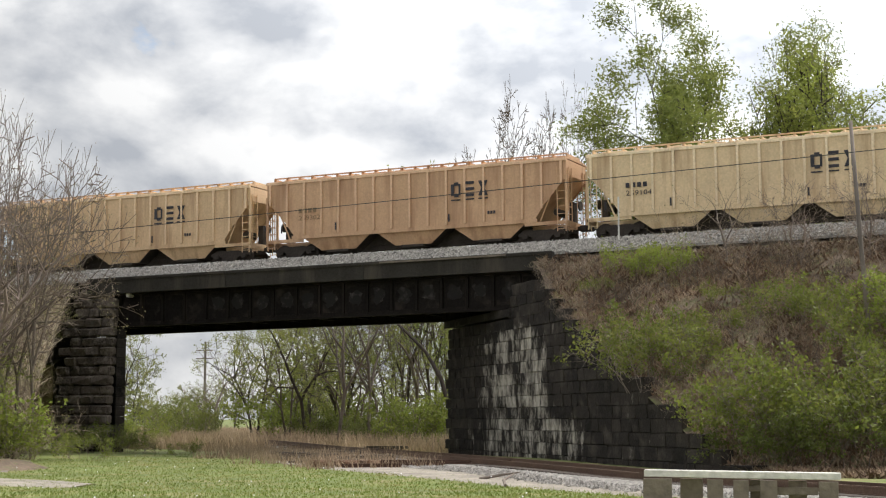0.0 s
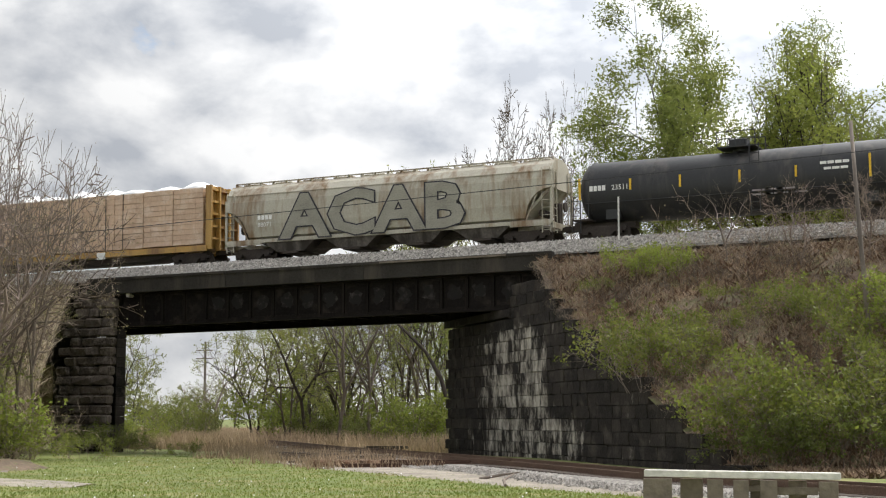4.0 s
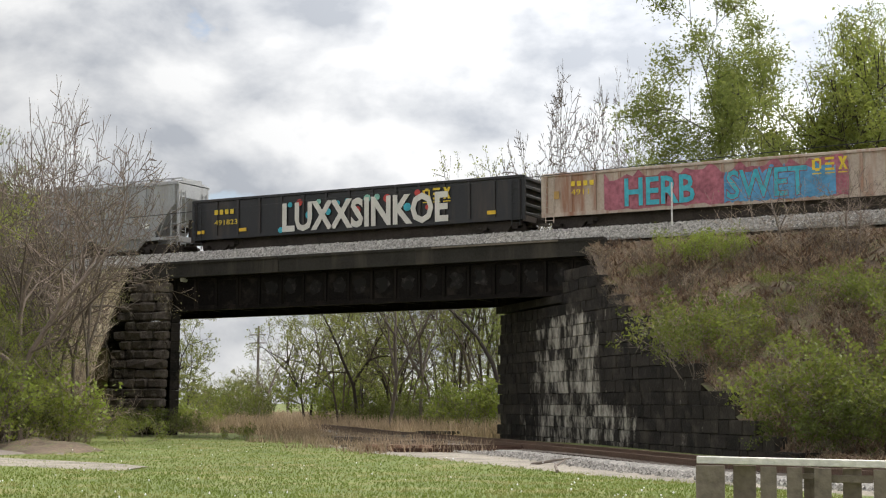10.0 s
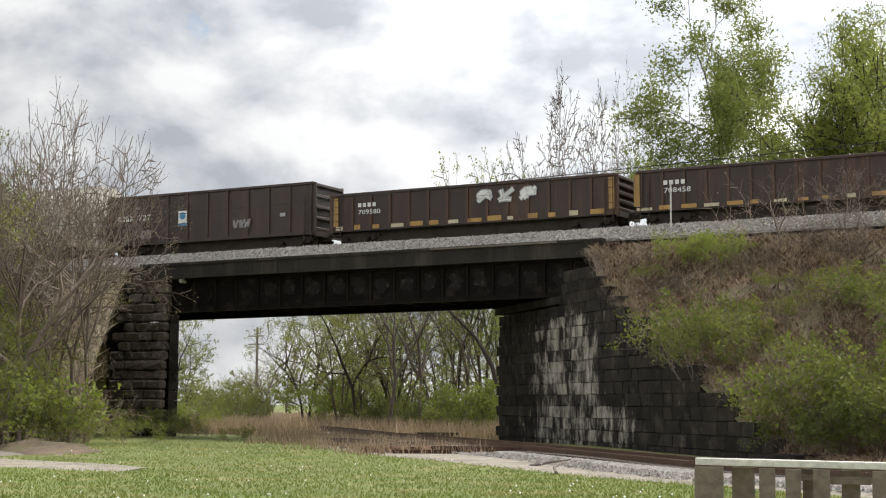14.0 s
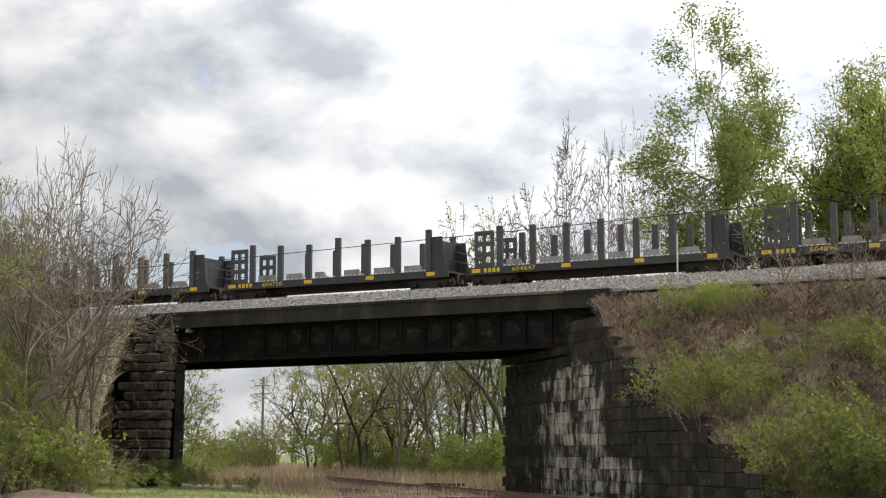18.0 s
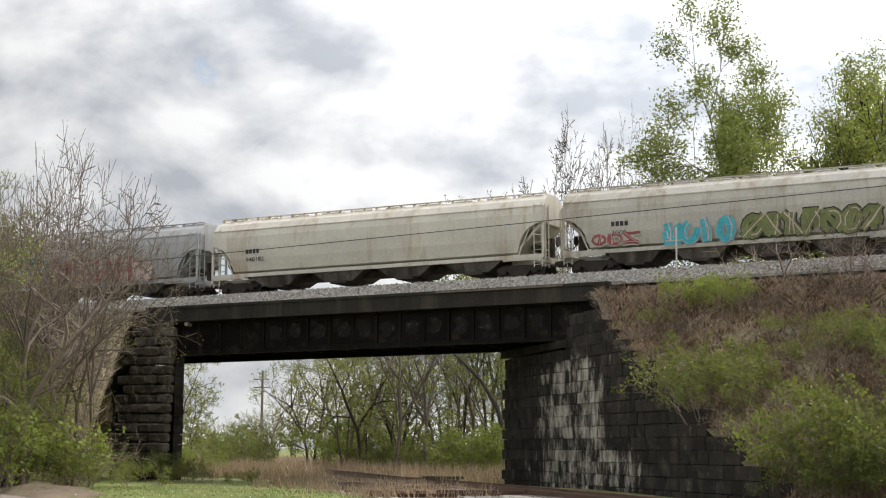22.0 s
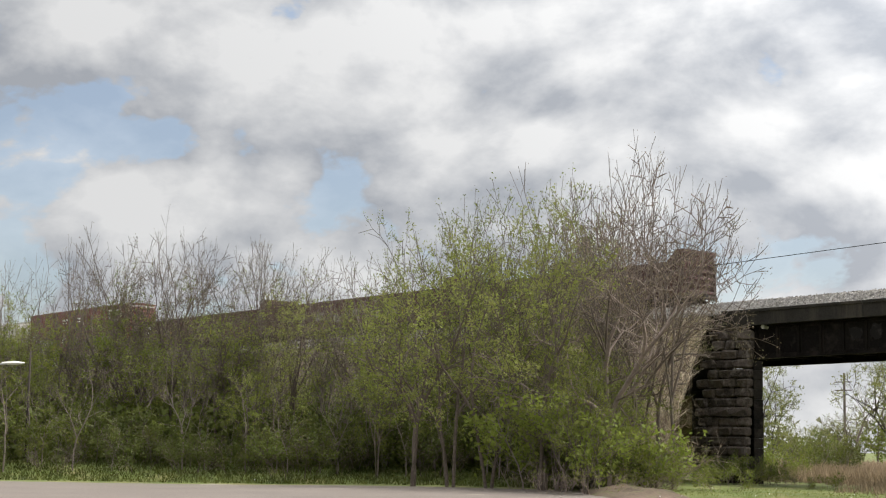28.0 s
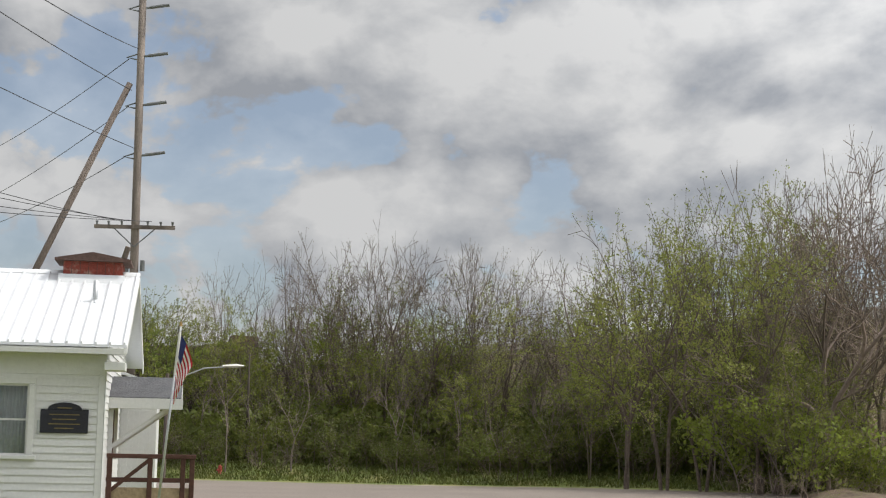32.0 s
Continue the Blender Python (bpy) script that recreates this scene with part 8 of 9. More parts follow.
# roof: two slopes with standing seams
RISE = RIDGE - WALL_TOP
SL = math.atan2(RISE, DEEP / 2)
for s in (0, 1):
    sgn_ = 1 if s == 0 else -1
    ring = [(-0.42 if s == 0 else DEEP + 0.42, WALL_TOP - 0.42 * math.tan(SL) + 0.06), (DEEP / 2, RIDGE + 0.06), (DEEP / 2, RIDGE + 0.12), (-0.42 if s == 0 else DEEP + 0.42, WALL_TOP - 0.42 * math.tan(SL) + 0.12)]
    rf = part("roof", Build().prism_x(ring, -WIDE - 0.4, 0.45), M["white_roof"], house, "white standing-seam metal roof")
    for k in range(34 if s == 0 else 12):
        x = 0.40 - k * (0.3 if s == 0 else 0.9)
        r4 = [(y, zz + dz) for (y, zz), dz in ((ring[3], 0), (ring[2], 0), (ring[2], 0.05), (ring[3], 0.05))]
        part("seam", Build().prism_x(r4, x - 0.022, x + 0.022), M["white_roof"], rf)
part("ridge_cap", Build().prism_x([(DEEP / 2 - 0.2, RIDGE + 0.05), (DEEP / 2, RIDGE + 0.17), (DEEP / 2 + 0.2, RIDGE + 0.05), (DEEP / 2, RIDGE + 0.12)], -WIDE - 0.4, 0.46), M["white_roof"], house)
part("gutter", Build().box(-WIDE - 0.4, 0.42, -0.52, -0.42, 3.46, 3.58), M["white_siding"], house)
part("soffit", Build().box(-WIDE, 0.4, -0.44, 0.0, 3.46, 3.50), M["white_siding"], house)
part("rake_board", Build().prism_x([(-0.42, 3.46), (DEEP / 2, RIDGE - 0.08), (DEEP / 2, RIDGE + 0.06), (-0.42, 3.62)], 0.42, 0.46), M["white_siding"], house)
part("rake_board", Build().prism_x([(DEEP + 0.42, 3.46), (DEEP / 2, RIDGE - 0.08), (DEEP / 2, RIDGE + 0.06), (DEEP + 0.42, 3.62)], 0.42, 0.46), M["white_siding"], house)
part("eave_return", Build().chamfer(0.0, 0.46, DEEP - 0.1, DEEP + 0.45, 3.05, 3.32, 0.01), M["white_siding"], house)
part("eave_return", Build().chamfer(0.0, 0.44, -0.44, 0.25, 3.12, 3.30, 0.01), M["white_siding"], house)
# cupola on the ridge and a vent pipe
cup = part("cupola", Build().box(-1.35, 0.05, DEEP / 2 - 0.55, DEEP / 2 + 0.55, RIDGE - 0.35, RIDGE + 0.34), M["red_board"], house, "weathered red cupola")
part("cap", Build().prism([(-1.55, RIDGE + 0.34), (0.25, RIDGE + 0.34), (0.25, RIDGE + 0.40), (-0.65, RIDGE + 0.56), (-1.55, RIDGE + 0.40)], DEEP / 2 - 0.72, DEEP / 2 + 0.72), M["brown_cap"], cup)
for k in range(1, 7):
    part("board_gap", Build().box(-1.35 + k * 0.2 - 0.006, -1.35 + k * 0.2 + 0.006, DEEP / 2 - 0.556, DEEP / 2 - 0.55, RIDGE - 0.3, RIDGE + 0.33), M["brown_cap"], cup)
part("flashing", Build().prism_x([(DEEP / 2 - 0.85, RIDGE - 0.28), (DEEP / 2 - 0.56, RIDGE - 0.12), (DEEP / 2 - 0.56, RIDGE + 0.02), (DEEP / 2 - 0.62, RIDGE + 0.02)], -1.45, 0.12), M["white_roof"], cup)
part("vent_pipe", Build().tube([(-0.45, 2.37, 4.55), (-0.45, 2.37, 5.30)], 0.055, 10).tube([(-0.45, 2.37, 4.70), (-0.45, 2.37, 4.86)], [0.15, 0.07], 10), M["steel_grey"], house, "grey vent pipe with collar", smooth=True)
# window
win = part("window", Build().chamfer(WX0 - 0.13, WX1 + 0.13, -0.05, 0.0, WZ1, WZ1 + 0.15, 0.008), M["white_siding"], house)
part("casing", Build().chamfer(WX0 - 0.13, WX0, -0.045, 0.0, WZ0, WZ1, 0.008), M["white_siding"], win)
part("casing", Build().chamfer(WX1, WX1 + 0.13, -0.045, 0.0, WZ0, WZ1, 0.008), M["white_siding"], win)
part("sill", Build().chamfer(WX0 - 0.2, WX1 + 0.2, -0.10, 0.02, WZ0 - 0.09, WZ0, 0.01), M["white_siding"], win)
zm = (WZ0 + WZ1) / 2
for z0, z1, y in ((WZ0, zm + 0.02, 0.05), (zm - 0.02, WZ1, 0.02)):
    b = Build().box(WX0, WX0 + 0.04, y, y + 0.03, z0, z1).box(WX1 - 0.04, WX1, y, y + 0.03, z0, z1).box(WX0 + 0.04, WX1 - 0.04, y, y + 0.03, z0, z0 + 0.04).box(WX0 + 0.04, WX1 - 0.04, y, y + 0.03, z1 - 0.04, z1)
    part("sash", b, M["white_siding"], win)
    pane = part("pane", Build().box(WX0 + 0.04, WX1 - 0.04, y + 0.012, y + 0.018, z0 + 0.04, z1 - 0.04), glass, win)
    pane.visible_shadow = False
b = Build()
for k in range(24):
    x0, x1 = WX0 - 0.03 + k * 0.0367, WX0 - 0.03 + (k + 1) * 0.0367
    y0, y1 = 0.20 + 0.02 * (k % 2), 0.20 + 0.02 * ((k + 1) % 2)
    b.add([(x0, y0, WZ0), (x1, y1, WZ0), (x1, y1, WZ1), (x0, y0, WZ1), (x0, y0 + 0.004, WZ0), (x1, y1 + 0.004, WZ0), (x1, y1 + 0.004, WZ1), (x0, y0 + 0.004, WZ1)], [(0, 1, 2, 3), (7, 6, 5, 4)])
part("curtain", b, M["curtain"], win, "drawn grey curtain")
part("lamp_box", Build().chamfer(WX1 + 0.2, WX1 + 0.27, -0.06, -0.02, 1.75, 2.05, 0.01), M["steel_grey"], house, "small grey meter box")
# dark sheet behind the curtain stands in for the room's shade
part("dark_backing", Build().box(-WIDE + 0.2, -0.2, 3.0, 3.05, 0.1, 3.4), M["dark_room"], house)
M["dim_gilt"] = mat("dim_gilt", (0.16, 0.12, 0.05), 0.5, var=0.2)
# plaque: unreadable text stands as bars
pl = part("plaque", Build().chamfer(-1.30, -0.30, -0.075, -0.03, 1.78, 2.28, 0.01).prism([(-0.8 + 0.36 * math.cos(a), 2.28 + 0.15 * math.sin(a)) for a in (math.pi * k / 10 for k in range(11))], -0.075, -0.03), M["plaque"], house, "dark blue plaque with gilt edging")
for k, (z, w) in enumerate(((2.30, 0.3), (2.16, 0.62), (2.06, 0.5), (1.96, 0.66), (1.87, 0.4))):
    part("text_bar", Build().box(-0.8 - w / 2, -0.8 + w / 2, -0.079, -0.075, z, z + 0.022), M["dim_gilt"], pl)
# porch on the side wall
por = part("porch_roof", Build().prism_x([(1.55, 2.62), (2.75, 3.12), (3.95, 2.62), (3.95, 2.56), (2.75, 3.03), (1.55, 2.56)], 0.0, 1.62), M["shingle"], house, "grey shingled porch roof")
part("fascia", Build().box(0.0, 1.66, 1.50, 1.55, 2.36, 2.60), M["white_siding"], por)
part("ceiling_board", Build().box(0.0, 1.6, 1.55, 3.95, 2.40, 2.46), M["white_siding"], por)
part("end_board", Build().prism_x([(1.55, 2.42), (3.95, 2.42), (3.95, 2.58), (2.75, 3.04), (1.55, 2.58)], 1.58, 1.62), M["white_siding"], por)
for y in (1.75, 3.75):
    part("bracket", Build().tube([(0.02, y, 1.45), (1.35, y, 2.40)], 0.06, 4), M["white_siding"], por)
    part("bracket_post", Build().box(0.0, 0.12, y - 0.06, y + 0.06, 1.2, 2.42), M["white_siding"], por)
door = part("side_door", Build().chamfer(0.02, 0.07, 2.3, 3.2, 0.35, 2.35, 0.01), M["brown_wood"], house)
part("door_frame", Build().box(0.0, 0.05, 2.2, 2.3, 0.3, 2.4).box(0.0, 0.05, 3.2, 3.3, 0.3, 2.4).box(0.0, 0.05, 2.2, 3.3, 2.35, 2.45), M["white_siding"], house)
deck = part("landing", Build().box(0.02, 1.95, 1.2, 3.9, 0.22, 0.30), M["deck_wood"], house, "wooden landing with brown railing")
part("skirt", Build().box(0.05, 1.93, 1.2, 1.24, -0.2, 0.62), M["deck_wood"], deck)
for x in (0.12, 1.0, 1.72, 1.92):
    part("rail_post", Build().chamfer(x - 0.055, x + 0.055, 1.12, 1.22, -0.2, 1.30, 0.01), M["brown_wood"], deck)
part("top_rail", Build().chamfer(0.05, 2.0, 1.10, 1.22, 1.26, 1.36, 0.01), M["brown_wood"], deck)
part("mid_rail", Build().chamfer(0.05, 1.95, 1.14, 1.2, 0.74, 0.84, 0.01), M["brown_wood"], deck)
part("diagonal_brace", Build().tube([(0.15, 1.17, 0.55), (1.0, 1.17, 1.25)], 0.055, 4), M["brown_wood"], deck)
part("balustrade", Build().box(1.90, 1.96, 1.2, 3.9, 1.24, 1.34).box(1.90, 1.96, 1.2, 3.9, 0.74, 0.82), M["brown_wood"], deck)
annex = part("annex", Build().box(0.0, 0.95, 6.6, 9.0, -0.1, 3.0), M["white_siding"], house, "white board annex behind the porch")
part("annex_roof", Build().prism([(-0.05, 3.35), (1.1, 2.95), (1.1, 3.03), (-0.05, 3.43)], 6.4, 9.2), M["white_roof"], annex)
for k in range(7):
    part("batten", Build().box(0.06 + k * 0.14, 0.09 + k * 0.14, 6.58, 6.6, 0.0, 2.95), M["white_siding"], annex)

# flag on a leaning pole


def spot(right, ahead, z):
    p = FWD * ahead + RGT * right
    return Vector((p.x, p.y, z))


foot, tip = spot(-4.95, 31.0, -0.2), spot(-4.60, 31.0, 3.86)
flagpole = thing("flagpole", "slim leaning metal flagpole with a hanging striped flag", "flagpole")
part("pole", Build().tube([foot, tip], [0.03, 0.022], 8), M["steel_grey"], flagpole, smooth=True)
part("finial", Build().tube([tip, tip + Vector((0, 0, 0.09))], [0.035, 0.02], 8), M["gilt"], flagpole)
flag = part("flag", Build().tube([tip.lerp(foot, 0.03), tip.lerp(foot, 0.24)], 0.03, 6), M["flag_white"], flagpole, "red and white striped flag hanging in folds")


def cloth(u, v):
    """Point of the limp flag: u from the pole outwards, v down the pole."""
    p = tip.lerp(foot, 0.04 + 0.20 * v)
    out = RGT * (0.42 * u * (1 - 0.35 * u) - 0.30 * v * u) + FWD * (0.10 * math.sin(9 * u + 5 * v) * u)
    return p + out + Vector((0, 0, -0.62 * u ** 1.25))


for k in range(13):
    for u0, u1 in ((0.0, 0.4), (0.4, 1.0)):
        mm = M["flag_red"] if k % 2 == 0 else M["flag_white"]
        if k < 7 and u0 == 0.0:
            mm = M["flag_blue"]
        b = Build()
        n = 8
        for i in range(n):
            a0, a1 = u0 + (u1 - u0) * i / n, u0 + (u1 - u0) * (i + 1) / n
            q = [cloth(a0, k / 13), cloth(a1, k / 13), cloth(a1, (k + 1) / 13), cloth(a0, (k + 1) / 13)]
            b.add(q + [p + FWD * 0.003 for p in q], [(0, 1, 2, 3), (7, 6, 5, 4)])
        part("canton" if mm is M["flag_blue"] else "stripe", b, mm, flag)

# utility pole with its brace, arms and wires
up = thing("utility_pole", "tall weathered wooden utility pole with slanting brace pole", "utility pole")
P0, P1 = Vector((-55.44, 22.72, -0.3)), Vector((-55.61, 22.47, 24.5))


def on_pole(z):
    return P0.lerp(P1, (z - P0.z) / (P1.z - P0.z))


part("shaft", Build().tube([P0, on_pole(8), P1], [0.19, 0.165, 0.13], 12), M["pole_wood"], up, smooth=True)
part("brace_pole", Build().tube([(-58.05, 15.96, -0.3), (-55.68, 22.2, 15.35)], [0.15, 0.12], 10), M["brace_wood"], up, "slanting brace pole", smooth=True)
LEFT = -RGT
for z in (16.45, 14.5, 12.5, 18.4):
    c = on_pole(z)
    arm = part("standoff_arm", Build().tube([c, c + RGT * 0.45 + Vector((0, 0, 0.05))], 0.05, 6), M["insulator"], up)
    part("insulator", Build().tube([c + RGT * 0.3 + Vector((0, 0, 0.04)), c + RGT * 1.05 + Vector((0, 0, 0.16))], 0.065, 8), M["insulator"], arm)
    part("dead_end", Build().tube([c + LEFT * 0.1 + Vector((0, 0, 0.1)), c + LEFT * 0.55 + Vector((0, 0, -0.05)), c + LEFT * 0.15 + Vector((0, 0, -0.12))], 0.035, 5), M["insulator"], up)
c = on_pole(9.68)
xa = part("crossarm", Build().box(-1.55, 1.55, -0.2, -0.08, -0.07, 0.07, Matrix.Translation(c) @ Matrix.Rotation(math.atan2(RGT.y, RGT.x), 4, "Z")), M["pole_wood"], up)
for k in (-1.45, -1.0, -0.5, 0.5, 1.0, 1.45):
    p = c + RGT * k - FWD * 0.14
    part("pin_insulator", Build().tube([p + Vector((0, 0, 0.07)), p + Vector((0, 0, 0.22))], [0.03, 0.06], 7), M["insulator"], xa)
for s in (-1, 1):
    part("arm_brace", Build().tube([c + RGT * s * 0.85 - FWD * 0.14, on_pole(8.9) - FWD * 0.2], 0.025, 5), M["insulator"], xa)
part("transformer_can", Build().tube([on_pole(7.95) + LEFT * 0.32, on_pole(8.45) + LEFT * 0.32], 0.11, 10).tube([on_pole(8.0) + RGT * 0.32, on_pole(8.4) + RGT * 0.32], 0.09, 10), M["insulator"], up)
part("stub_brace", Build().tube([on_pole(9.0) + LEFT * 0.35 + FWD * 0.6, on_pole(7.6) + LEFT * 0.85 + FWD * 0.8], 0.12, 8), M["pole_wood"], up)


def cable(a, e, sag, r=0.016):
    a, e = Vector(a), Vector(e)
    pts = [a.lerp(e, k / 14) - Vector((0, 0, sag * 4 * (k / 14) * (1 - k / 14))) for k in range(15)]
    t = thing("power_cable", "thin dark overhead power cable between poles", "cable", group="power cables")
    part("strand", Build().tube(pts, r, 4), M["wire"], t)


def beyond(a, e, k):
    """A point past e on the line from a."""
    return Vector(a) + (Vector(e) - Vector(a)) * k


for a, e, k, sag in (((-55.63, 22.48, 12.8), (-43.29, 12.3, 12.27), 2.4, 0.35), ((-55.71, 22.29, 15.09), (-43.08, 13.01, 14.14), 2.4, 0.35), ((-55.65, 22.43, 16.78), (-42.54, 14.69, 14.29), 2.4, 0.3),
                     ((-55.76, 22.14, 16.33), (-105.7, 30.4, 20.6), 1.2, 0.5), ((-55.74, 22.21, 14.45), (-105.7, 30.5, 17.3), 1.2, 0.5), ((-55.75, 22.17, 12.45), (-105.7, 30.6, 15.6), 1.2, 0.5),
                     ((-55.9, 22.0, 9.95), (-46.13, 13.28, 9.4), 2.2, 0.25), ((-55.7, 22.4, 9.95), (-46.12, 13.29, 9.17), 2.2, 0.25), ((-55.5, 22.9, 9.95), (-46.12, 13.31, 8.83), 2.2, 0.25), ((-55.3, 23.2, 9.95), (-46.12, 13.33, 8.6), 2.2, 0.25)):
    cable(a, beyond(a, e, k), sag)
cable((-95, 58, 9.1), (70, 58, 14.9), 0.55, 0.02)

# street lamp, hydrant, dead trunk by the lane
lamp_ = thing("street_lamp", "grey street lamp on a long curved arm", "street lamp")
q = Vector((-66.0, 28.8, -0.3))
part("post", Build().tube([q, q + Vector((0, 0, 4.9))], [0.10, 0.08], 8), M["brace_wood"], lamp_)
part("arm", Build().tube([q + Vector((0, 0, 4.5)), (-65.3, 30.3, 4.88), (-64.75, 31.5, 5.0)], 0.03, 6), M["steel_grey"], lamp_)
part("lamp_head", Build().loft([[Vector((-64.95, 31.05, 5.0)) + d for d in (Vector((-0.05, 0, 0)), Vector((0, 0, 0.05)), Vector((0.05, 0, 0)), Vector((0, 0, -0.05)))], [Vector((-64.7, 31.6, 5.02)) + d for d in (Vector((-0.12, 0, 0)), Vector((0, 0, 0.1)), Vector((0.12, 0, 0)), Vector((0, 0, -0.08)))], [Vector((-64.55, 31.95, 5.03)) + d for d in (Vector((-0.06, 0, 0)), Vector((0, 0, 0.04)), Vector((0.06, 0, 0)), Vector((0, 0, -0.04)))]]), M["pale_paint"], lamp_)
hyd = thing("fire_hydrant", "red fire hydrant standing in the grass verge", "fire hydrant", at=Matrix.Translation((-69.5, 33.3, ground_z(-69.5, 33.3) - 0.1)) @ Matrix.Scale(0.8, 4))
part("barrel", Build().tube([(0, 0, 0), (0, 0, 0.1), (0, 0, 0.1), (0, 0, 0.5), (0, 0, 0.62), (0, 0, 0.7)], [0.16, 0.16, 0.11, 0.12, 0.12, 0.04], 12), M["hydrant_red"], hyd, smooth=True)
part("cap", Build().tube([(-0.2, 0, 0.42), (0.2, 0, 0.42)], 0.06, 8), M["hydrant_red"], hyd)
part("nozzle", Build().tube([(0, -0.2, 0.38), (0, 0, 0.38)], 0.075, 8), M["hydrant_red"], hyd)
snag_ = thing("dead_trunk", "grey dead trunk standing in the thicket", "tree")
part("trunk", Build().tube([(-72.6, 36.2, -0.4), (-72.7, 36.3, 3), (-72.5, 36.2, 6.1)], [0.09, 0.07, 0.05], 8), M["bark_dark"], snag_, smooth=True)

# poles by the bridge
rp = thing("leaning_pole", "thin weathered pole leaning on the bank", "pole")
part("shaft", Build().tube([(-10.0, 60.8, 2.6), (-10.35, 60.72, 8.5), (-10.59, 60.68, 13.26)], [0.10, 0.09, 0.07], 8), M["pole_wood"], rp, smooth=True)
mk = thing("marker_post", "thin white trackside marker post", "post")
part("stake", Build().chamfer(-23.56, -23.48, 70.62, 70.66, 9.6, 12.35, 0.01), M["pale_paint"], mk)
fp = thing("distant_pole", "distant wooden utility pole with two crossarms", "utility pole")
part("shaft", Build().tube([(-116.8, 174.5, -0.4), (-116.8, 174.5, 12.0)], [0.2, 0.15], 8), M["pole_wood"], fp)
for z in (10.8, 9.7):
    part("crossarm", Build().box(-118.1, -115.5, 174.2, 174.3, z - 0.07, z + 0.07), M["pole_wood"], fp)

# pallet's top rail: sunlight on the wood is put into its pale colour
M["lit_top_wood"] = mat("sunlit_top_wood", (0.58, 0.55, 0.50), 0.85, var=0.3, scale=2, fine=18)
# pallet standing in the foreground
pallet = thing("pallet", "weathered grey wooden pallet standing on edge", "pallet", at=Matrix.Translation((-3.18, 10.01, 0)) @ Matrix.Rotation(math.atan2(0.30, 1.19), 4, "Z"))
part("top_stringer", Build().chamfer(-0.01, 1.27, -0.055, 0.045, 1.215, 1.262, 0.004, Matrix.Rotation(0.012, 4, "Y")), M["lit_top_wood"], pallet, "pale top rail, sunlight in its colour")
for z in (0.62, 0.03):
    part("stringer", Build().chamfer(0.0, 1.26, -0.045, 0.045, z - 0.045, z, 0.004), M["pale_wood"], pallet)
for x, w, y in ((0.0, 0.19, -0.075), (0.24, 0.15, 0.05), (0.42, 0.105, -0.072), (0.59, 0.10, -0.075), (0.70, 0.10, 0.05), (0.765, 0.11, -0.072), (1.14, 0.125, -0.075), (0.95, 0.12, 0.05)):
    part("slat", Build().chamfer(x, x + w, y, y + 0.018, 0.0, 1.205 - 0.012 * x, 0.003), M["pale_wood"], pallet)
part("cross_board", Build().chamfer(0.85, 1.14, -0.02, 0.0, 1.10, 1.15, 0.003).chamfer(0.69, 0.80, -0.02, 0.0, 1.12, 1.16, 0.003), M["pale_wood"], pallet)

# scrap ties, rails and logs beside the lower track
M["old_rail"] = mat("rusted_scrap_rail", (0.085, 0.048, 0.034), 0.8, 0.3, var=0.4, scale=2)
M["log_end"] = mat("cut_log_wood", (0.17, 0.10, 0.062), 0.9, var=0.3, scale=4)
rj = random.Random(31)
scrap = Build().chamfer(-1.3, 1.3, -0.11, 0.11, 0.0, 0.17, 0.015).mesh("timber", M["tie"])
for x, y, a, z in ((-42, 70, 0.6, 0), (-40.6, 68.5, 0.4, 0), (-39, 66.5, 0.55, 0.1), (-37.6, 64.4, 0.5, 0.1), (-36.2, 62.8, 0.35, 0.15), (-35.2, 61.2, 0.62, 0), (-33.8, 58.8, 0.5, 0.1), (-33.0, 57.4, 0.35, 0.22), (-31.5, 55.6, 0.6, 0), (-29.6, 55.2, 0.1, 0.05), (-28.4, 54.4, -0.2, 0.0), (-30.3, 57.2, 0.2, 0.12), (-34.6, 63.0, 1.3, 0.2), (-40.2, 78.5, 0.1, 0.2), (-41, 79.6, 0.3, 0.1)):
    t = thing("scrap_tie", "old weathered railway tie lying by the track", "railway tie", group="scrap ties", at=Matrix.Translation((x, y, ground_z(x, y) + z)) @ Matrix.Rotation(a, 4, "Z") @ Matrix.Rotation(rj.uniform(-0.06, 0.06), 4, "Y"))
    part("timber", scrap, None, t)
bar = Build().box(-2.6, 2.6, -0.035, 0.035, 0.11, 0.15).box(-2.6, 2.6, -0.01, 0.01, 0.02, 0.11).box(-2.6, 2.6, -0.07, 0.07, 0, 0.02).mesh("bar", M["old_rail"])
for x, y, a, z in ((-24.9, 52.0, 0.42, 0.12), (-24.4, 52.4, 0.40, 0.16), (-25.0, 51.0, 0.5, 0.05), (-23.8, 53.0, 0.45, 0.1)):
    t = thing("scrap_rail", "rusty length of scrap rail on the ground", "rail", group="scrap rails", at=Matrix.Translation((x, y, ground_z(x, y) + z)) @ Matrix.Rotation(a, 4, "Z"))
    part("bar", bar, None, t)
for x, y, a, L_ in ((-28.2, 51.2, 0.2, 1.4), (-27.6, 50.8, 0.9, 1.0), (-27.2, 51.4, 0.4, 1.2), (-26.6, 51.0, -0.3, 0.9), (-28.8, 50.9, 1.2, 0.8)):
    t = thing("log", "short cut log with orange-brown ends", "log", group="cut logs", at=Matrix.Translation((x, y, ground_z(x, y) + 0.16)) @ Matrix.Rotation(a - 1.2, 4, "Z"))
    part("stem", Build().tube([(-L_ / 2, 0, 0), (L_ / 2, 0, 0.02)], [0.15, 0.13], 10), M["log_end"], t)
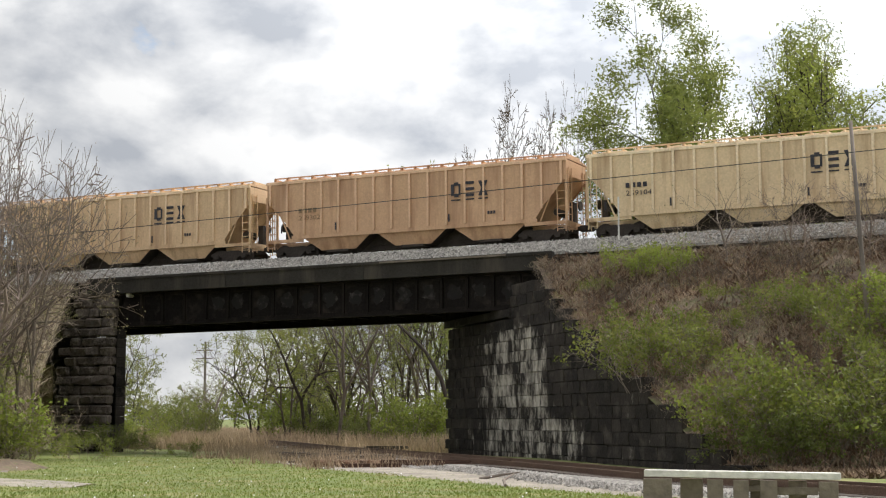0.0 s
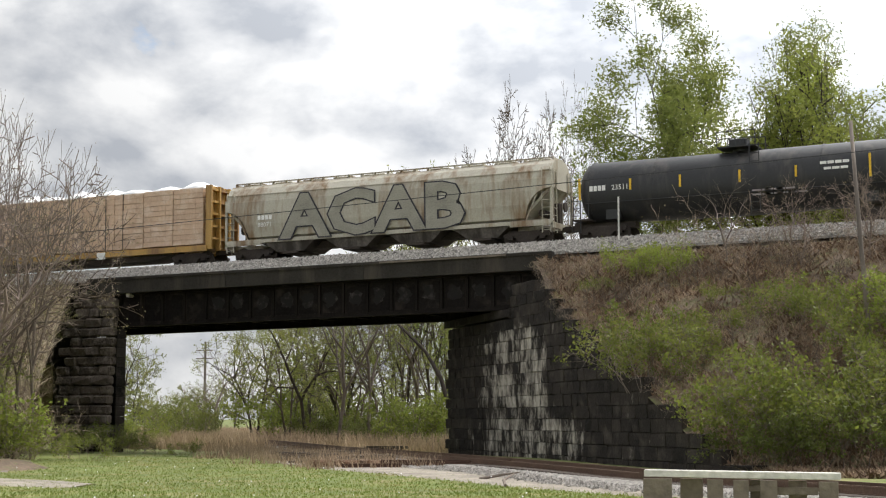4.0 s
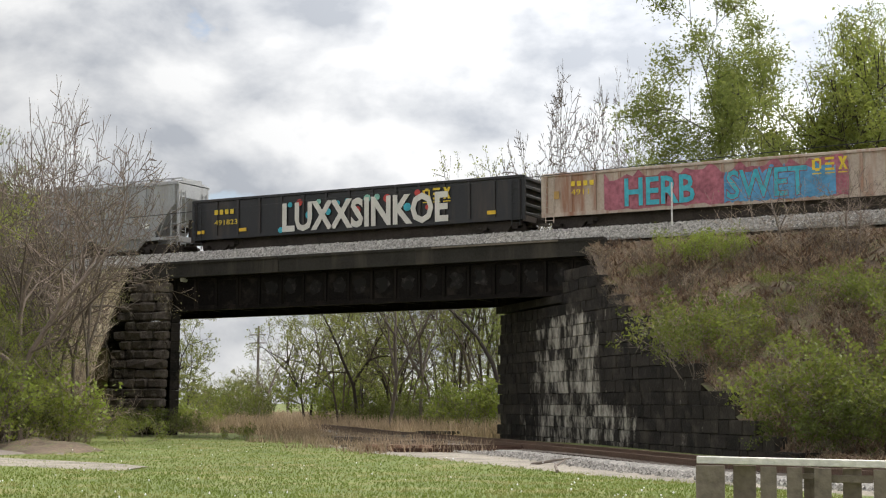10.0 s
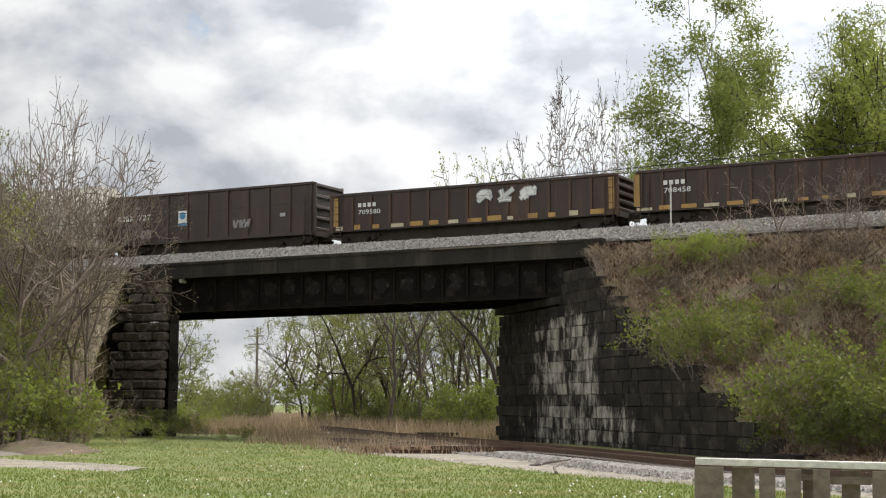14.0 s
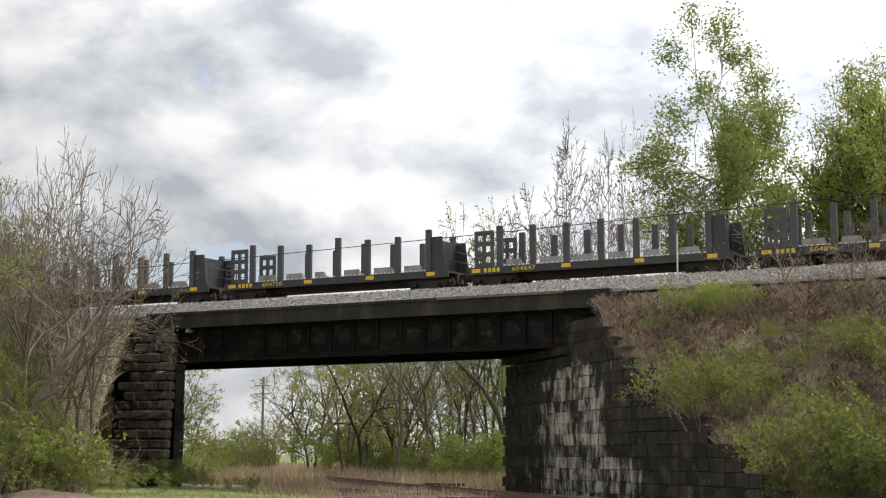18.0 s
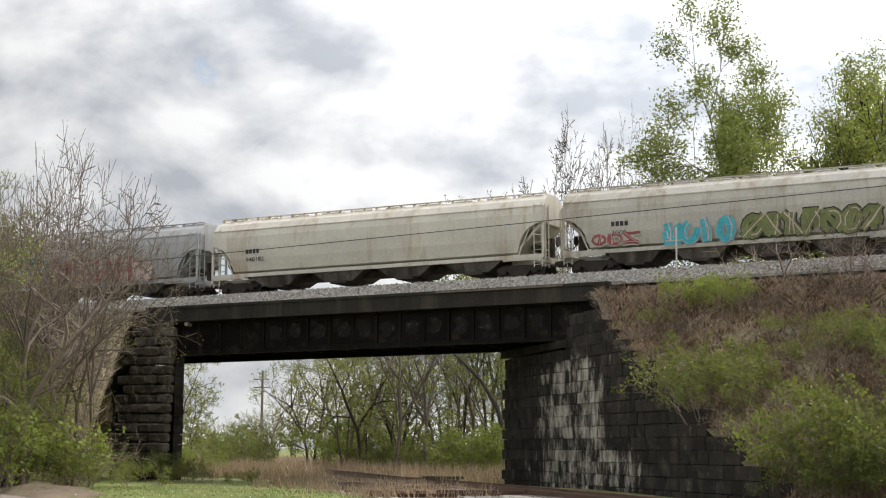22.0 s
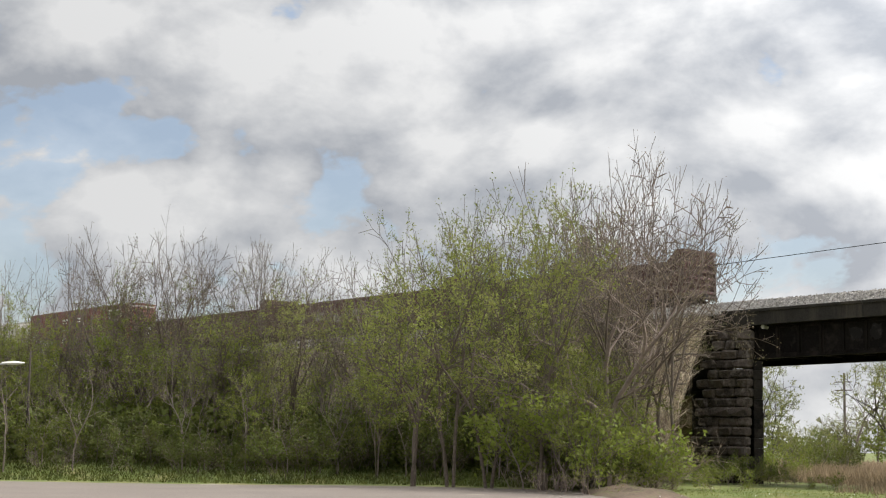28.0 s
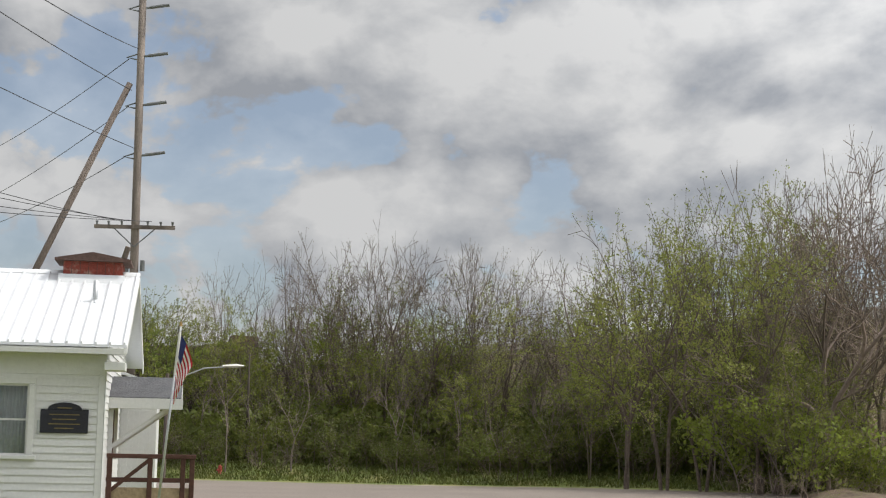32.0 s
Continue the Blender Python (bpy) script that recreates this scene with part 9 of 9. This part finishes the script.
for x, y, a in ((-16.2, 38.9, 1.9), (-17.5, 41.5, -0.4)):
    t = thing("branch", "fallen dry branch lying on the gravel", "branch", group="fallen branches", at=Matrix.Translation((x, y, ground_z(x, y) + 0.05)) @ Matrix.Rotation(a, 4, "Z"))
    part("stick", Build().tube([(-0.9, 0, 0.0), (-0.2, 0.1, 0.12), (0.9, -0.1, 0.25)], [0.05, 0.04, 0.015], 6), M["bark_grey"], t)

# pale gravel between grass and track, and the end of the lane


def patch(name, rows, lift, material, label, category):
    b = Build()
    n = len(rows)
    for (x0, y0), (x1, y1) in rows:
        for k in range(7):
            x, y = x0 + (x1 - x0) * k / 6, y0 + (y1 - y0) * k / 6
            jx = 0.5 * noise.noise((x * 0.5, y * 0.5, 9)) if k in (0, 6) else 0
            b.v.append((x + jx, y + jx, ground_z(x, y) + (lift if 0 < k < 6 else -0.05)))
    b.f = [(7 * i + k, 7 * i + k + 1, 7 * i + k + 8, 7 * i + k + 7) for i in range(n - 1) for k in range(6)]
    return tagged(part(name, b, material, smooth=True), label, category, kind="structure")


patch("gravel_strip", [((-35.5, 57.0), (-31.5, 59.0)), ((-29.5, 50.5), (-25.0, 54.0)), ((-22.5, 43.5), (-18.5, 48.5)), ((-16.0, 38.0), (-12.0, 42.5)), ((-9.5, 32.5), (-6.0, 36.5)), ((-3, 27), (0, 30))], 0.05, M["gravel"], "pale gravel spread beside the lower track", "gravel")
patch("gravel_path", [((-26.5, 33.2), (-27.8, 36.2)), ((-28.6, 33.6), (-30.4, 38.2)), ((-31.5, 34.5), (-35.0, 39.8)), ((-36.0, 34.5), (-41.0, 41.5)), ((-42, 34), (-49, 43)), ((-52, 30), (-60, 40))], 0.03, M["gravel"], "pale gravel path end in the lawn", "gravel")
mound = Build()
for j in range(9):
    for i in range(15):
        x, y = -46.5 + i * 0.62 - j * 0.1, 45.2 + j * 0.75 + (i - 7) * 0.02 - (i - 7) * 0.45
        e = max(0.0, 1 - ((i - 7) / 7.0) ** 2) * max(0.0, 1 - ((j - 4) / 4.0) ** 2)
        mound.v.append((x, y, ground_z(x, y) - 0.1 + 0.42 * e ** 0.6 + 0.35 * e * noise.noise((x * 1.6, y * 1.6, 3))))
mound.f = [(15 * j + i, 15 * j + i + 1, 15 * j + i + 16, 15 * j + i + 15) for j in range(8) for i in range(14)]
tagged(part("dirt_mound", mound, M["soil"], smooth=True), "low mound of brown dirt and roots", "dirt mound", kind="structure")


# loose ballast stones on both shoulders
def stones(name, n, area, size, material, label, seed):
    r = random.Random(seed)
    v, f = [], []
    for _ in range(n):
        x, y, z = area(r)
        if x is None:
            continue
        k, s = len(v), size * r.uniform(0.6, 1.5)
        for dx, dy, dz in ((1, 0, -0.3), (-0.6, 0.8, -0.3), (-0.6, -0.8, -0.3), (0.1, 0.0, 0.9)):
            v.append((x + s * (dx + r.uniform(-0.4, 0.4)), y + s * (dy + r.uniform(-0.4, 0.4)), z + s * (dz + r.uniform(-0.3, 0.3))))
        f += [(k, k + 1, k + 3), (k + 1, k + 2, k + 3), (k + 2, k, k + 3), (k, k + 2, k + 1)]
    me = bpy.data.meshes.new(name)
    me.from_pydata(v, [], f)
    me.materials.append(material)
    return tagged(part(name, me, None), label, "ballast", kind="stuff")


def shoulder(r):
    x, y = r.uniform(-75, 4), r.uniform(69.95, 71.9)
    h = -0.66 + (y - 70.0) / 0.85 * 0.60 if y < 70.85 else -0.06
    return x, y, rail_z(x) + h + 0.01


M["stone_chip"] = mat("ballast_stones", (0.35, 0.325, 0.295), 0.9, var=0.98, scale=7.0, fine=23.0, bump=0, where="World")
stones("ballast_stones", 24000, shoulder, 0.078, M["stone_chip"], "loose crushed grey ballast stones on the shoulder", 12)


def low_bed(r):
    y = r.uniform(30, 75)
    x = lower_x(y) + r.uniform(-4.6, 3.2)
    return x, y, ground_z(x, y) + 0.10


stones("ballast_stones", 16000, low_bed, 0.05, M["stone_chip"], "loose crushed stones along the lower track", 13)

# ---- what moves ----
SPEED = 22.25


def car_pose(x):
    return Matrix.Translation((x, TRACK_Y, rail_z(x))) @ Matrix.Rotation(-math.atan(GRADE), 4, "Y")


def motions():
    for car, x in TRAIN:
        walk(car, [(0.0, car_pose(x)), (32.0, car_pose(x - SPEED * 32.0))])


motions()
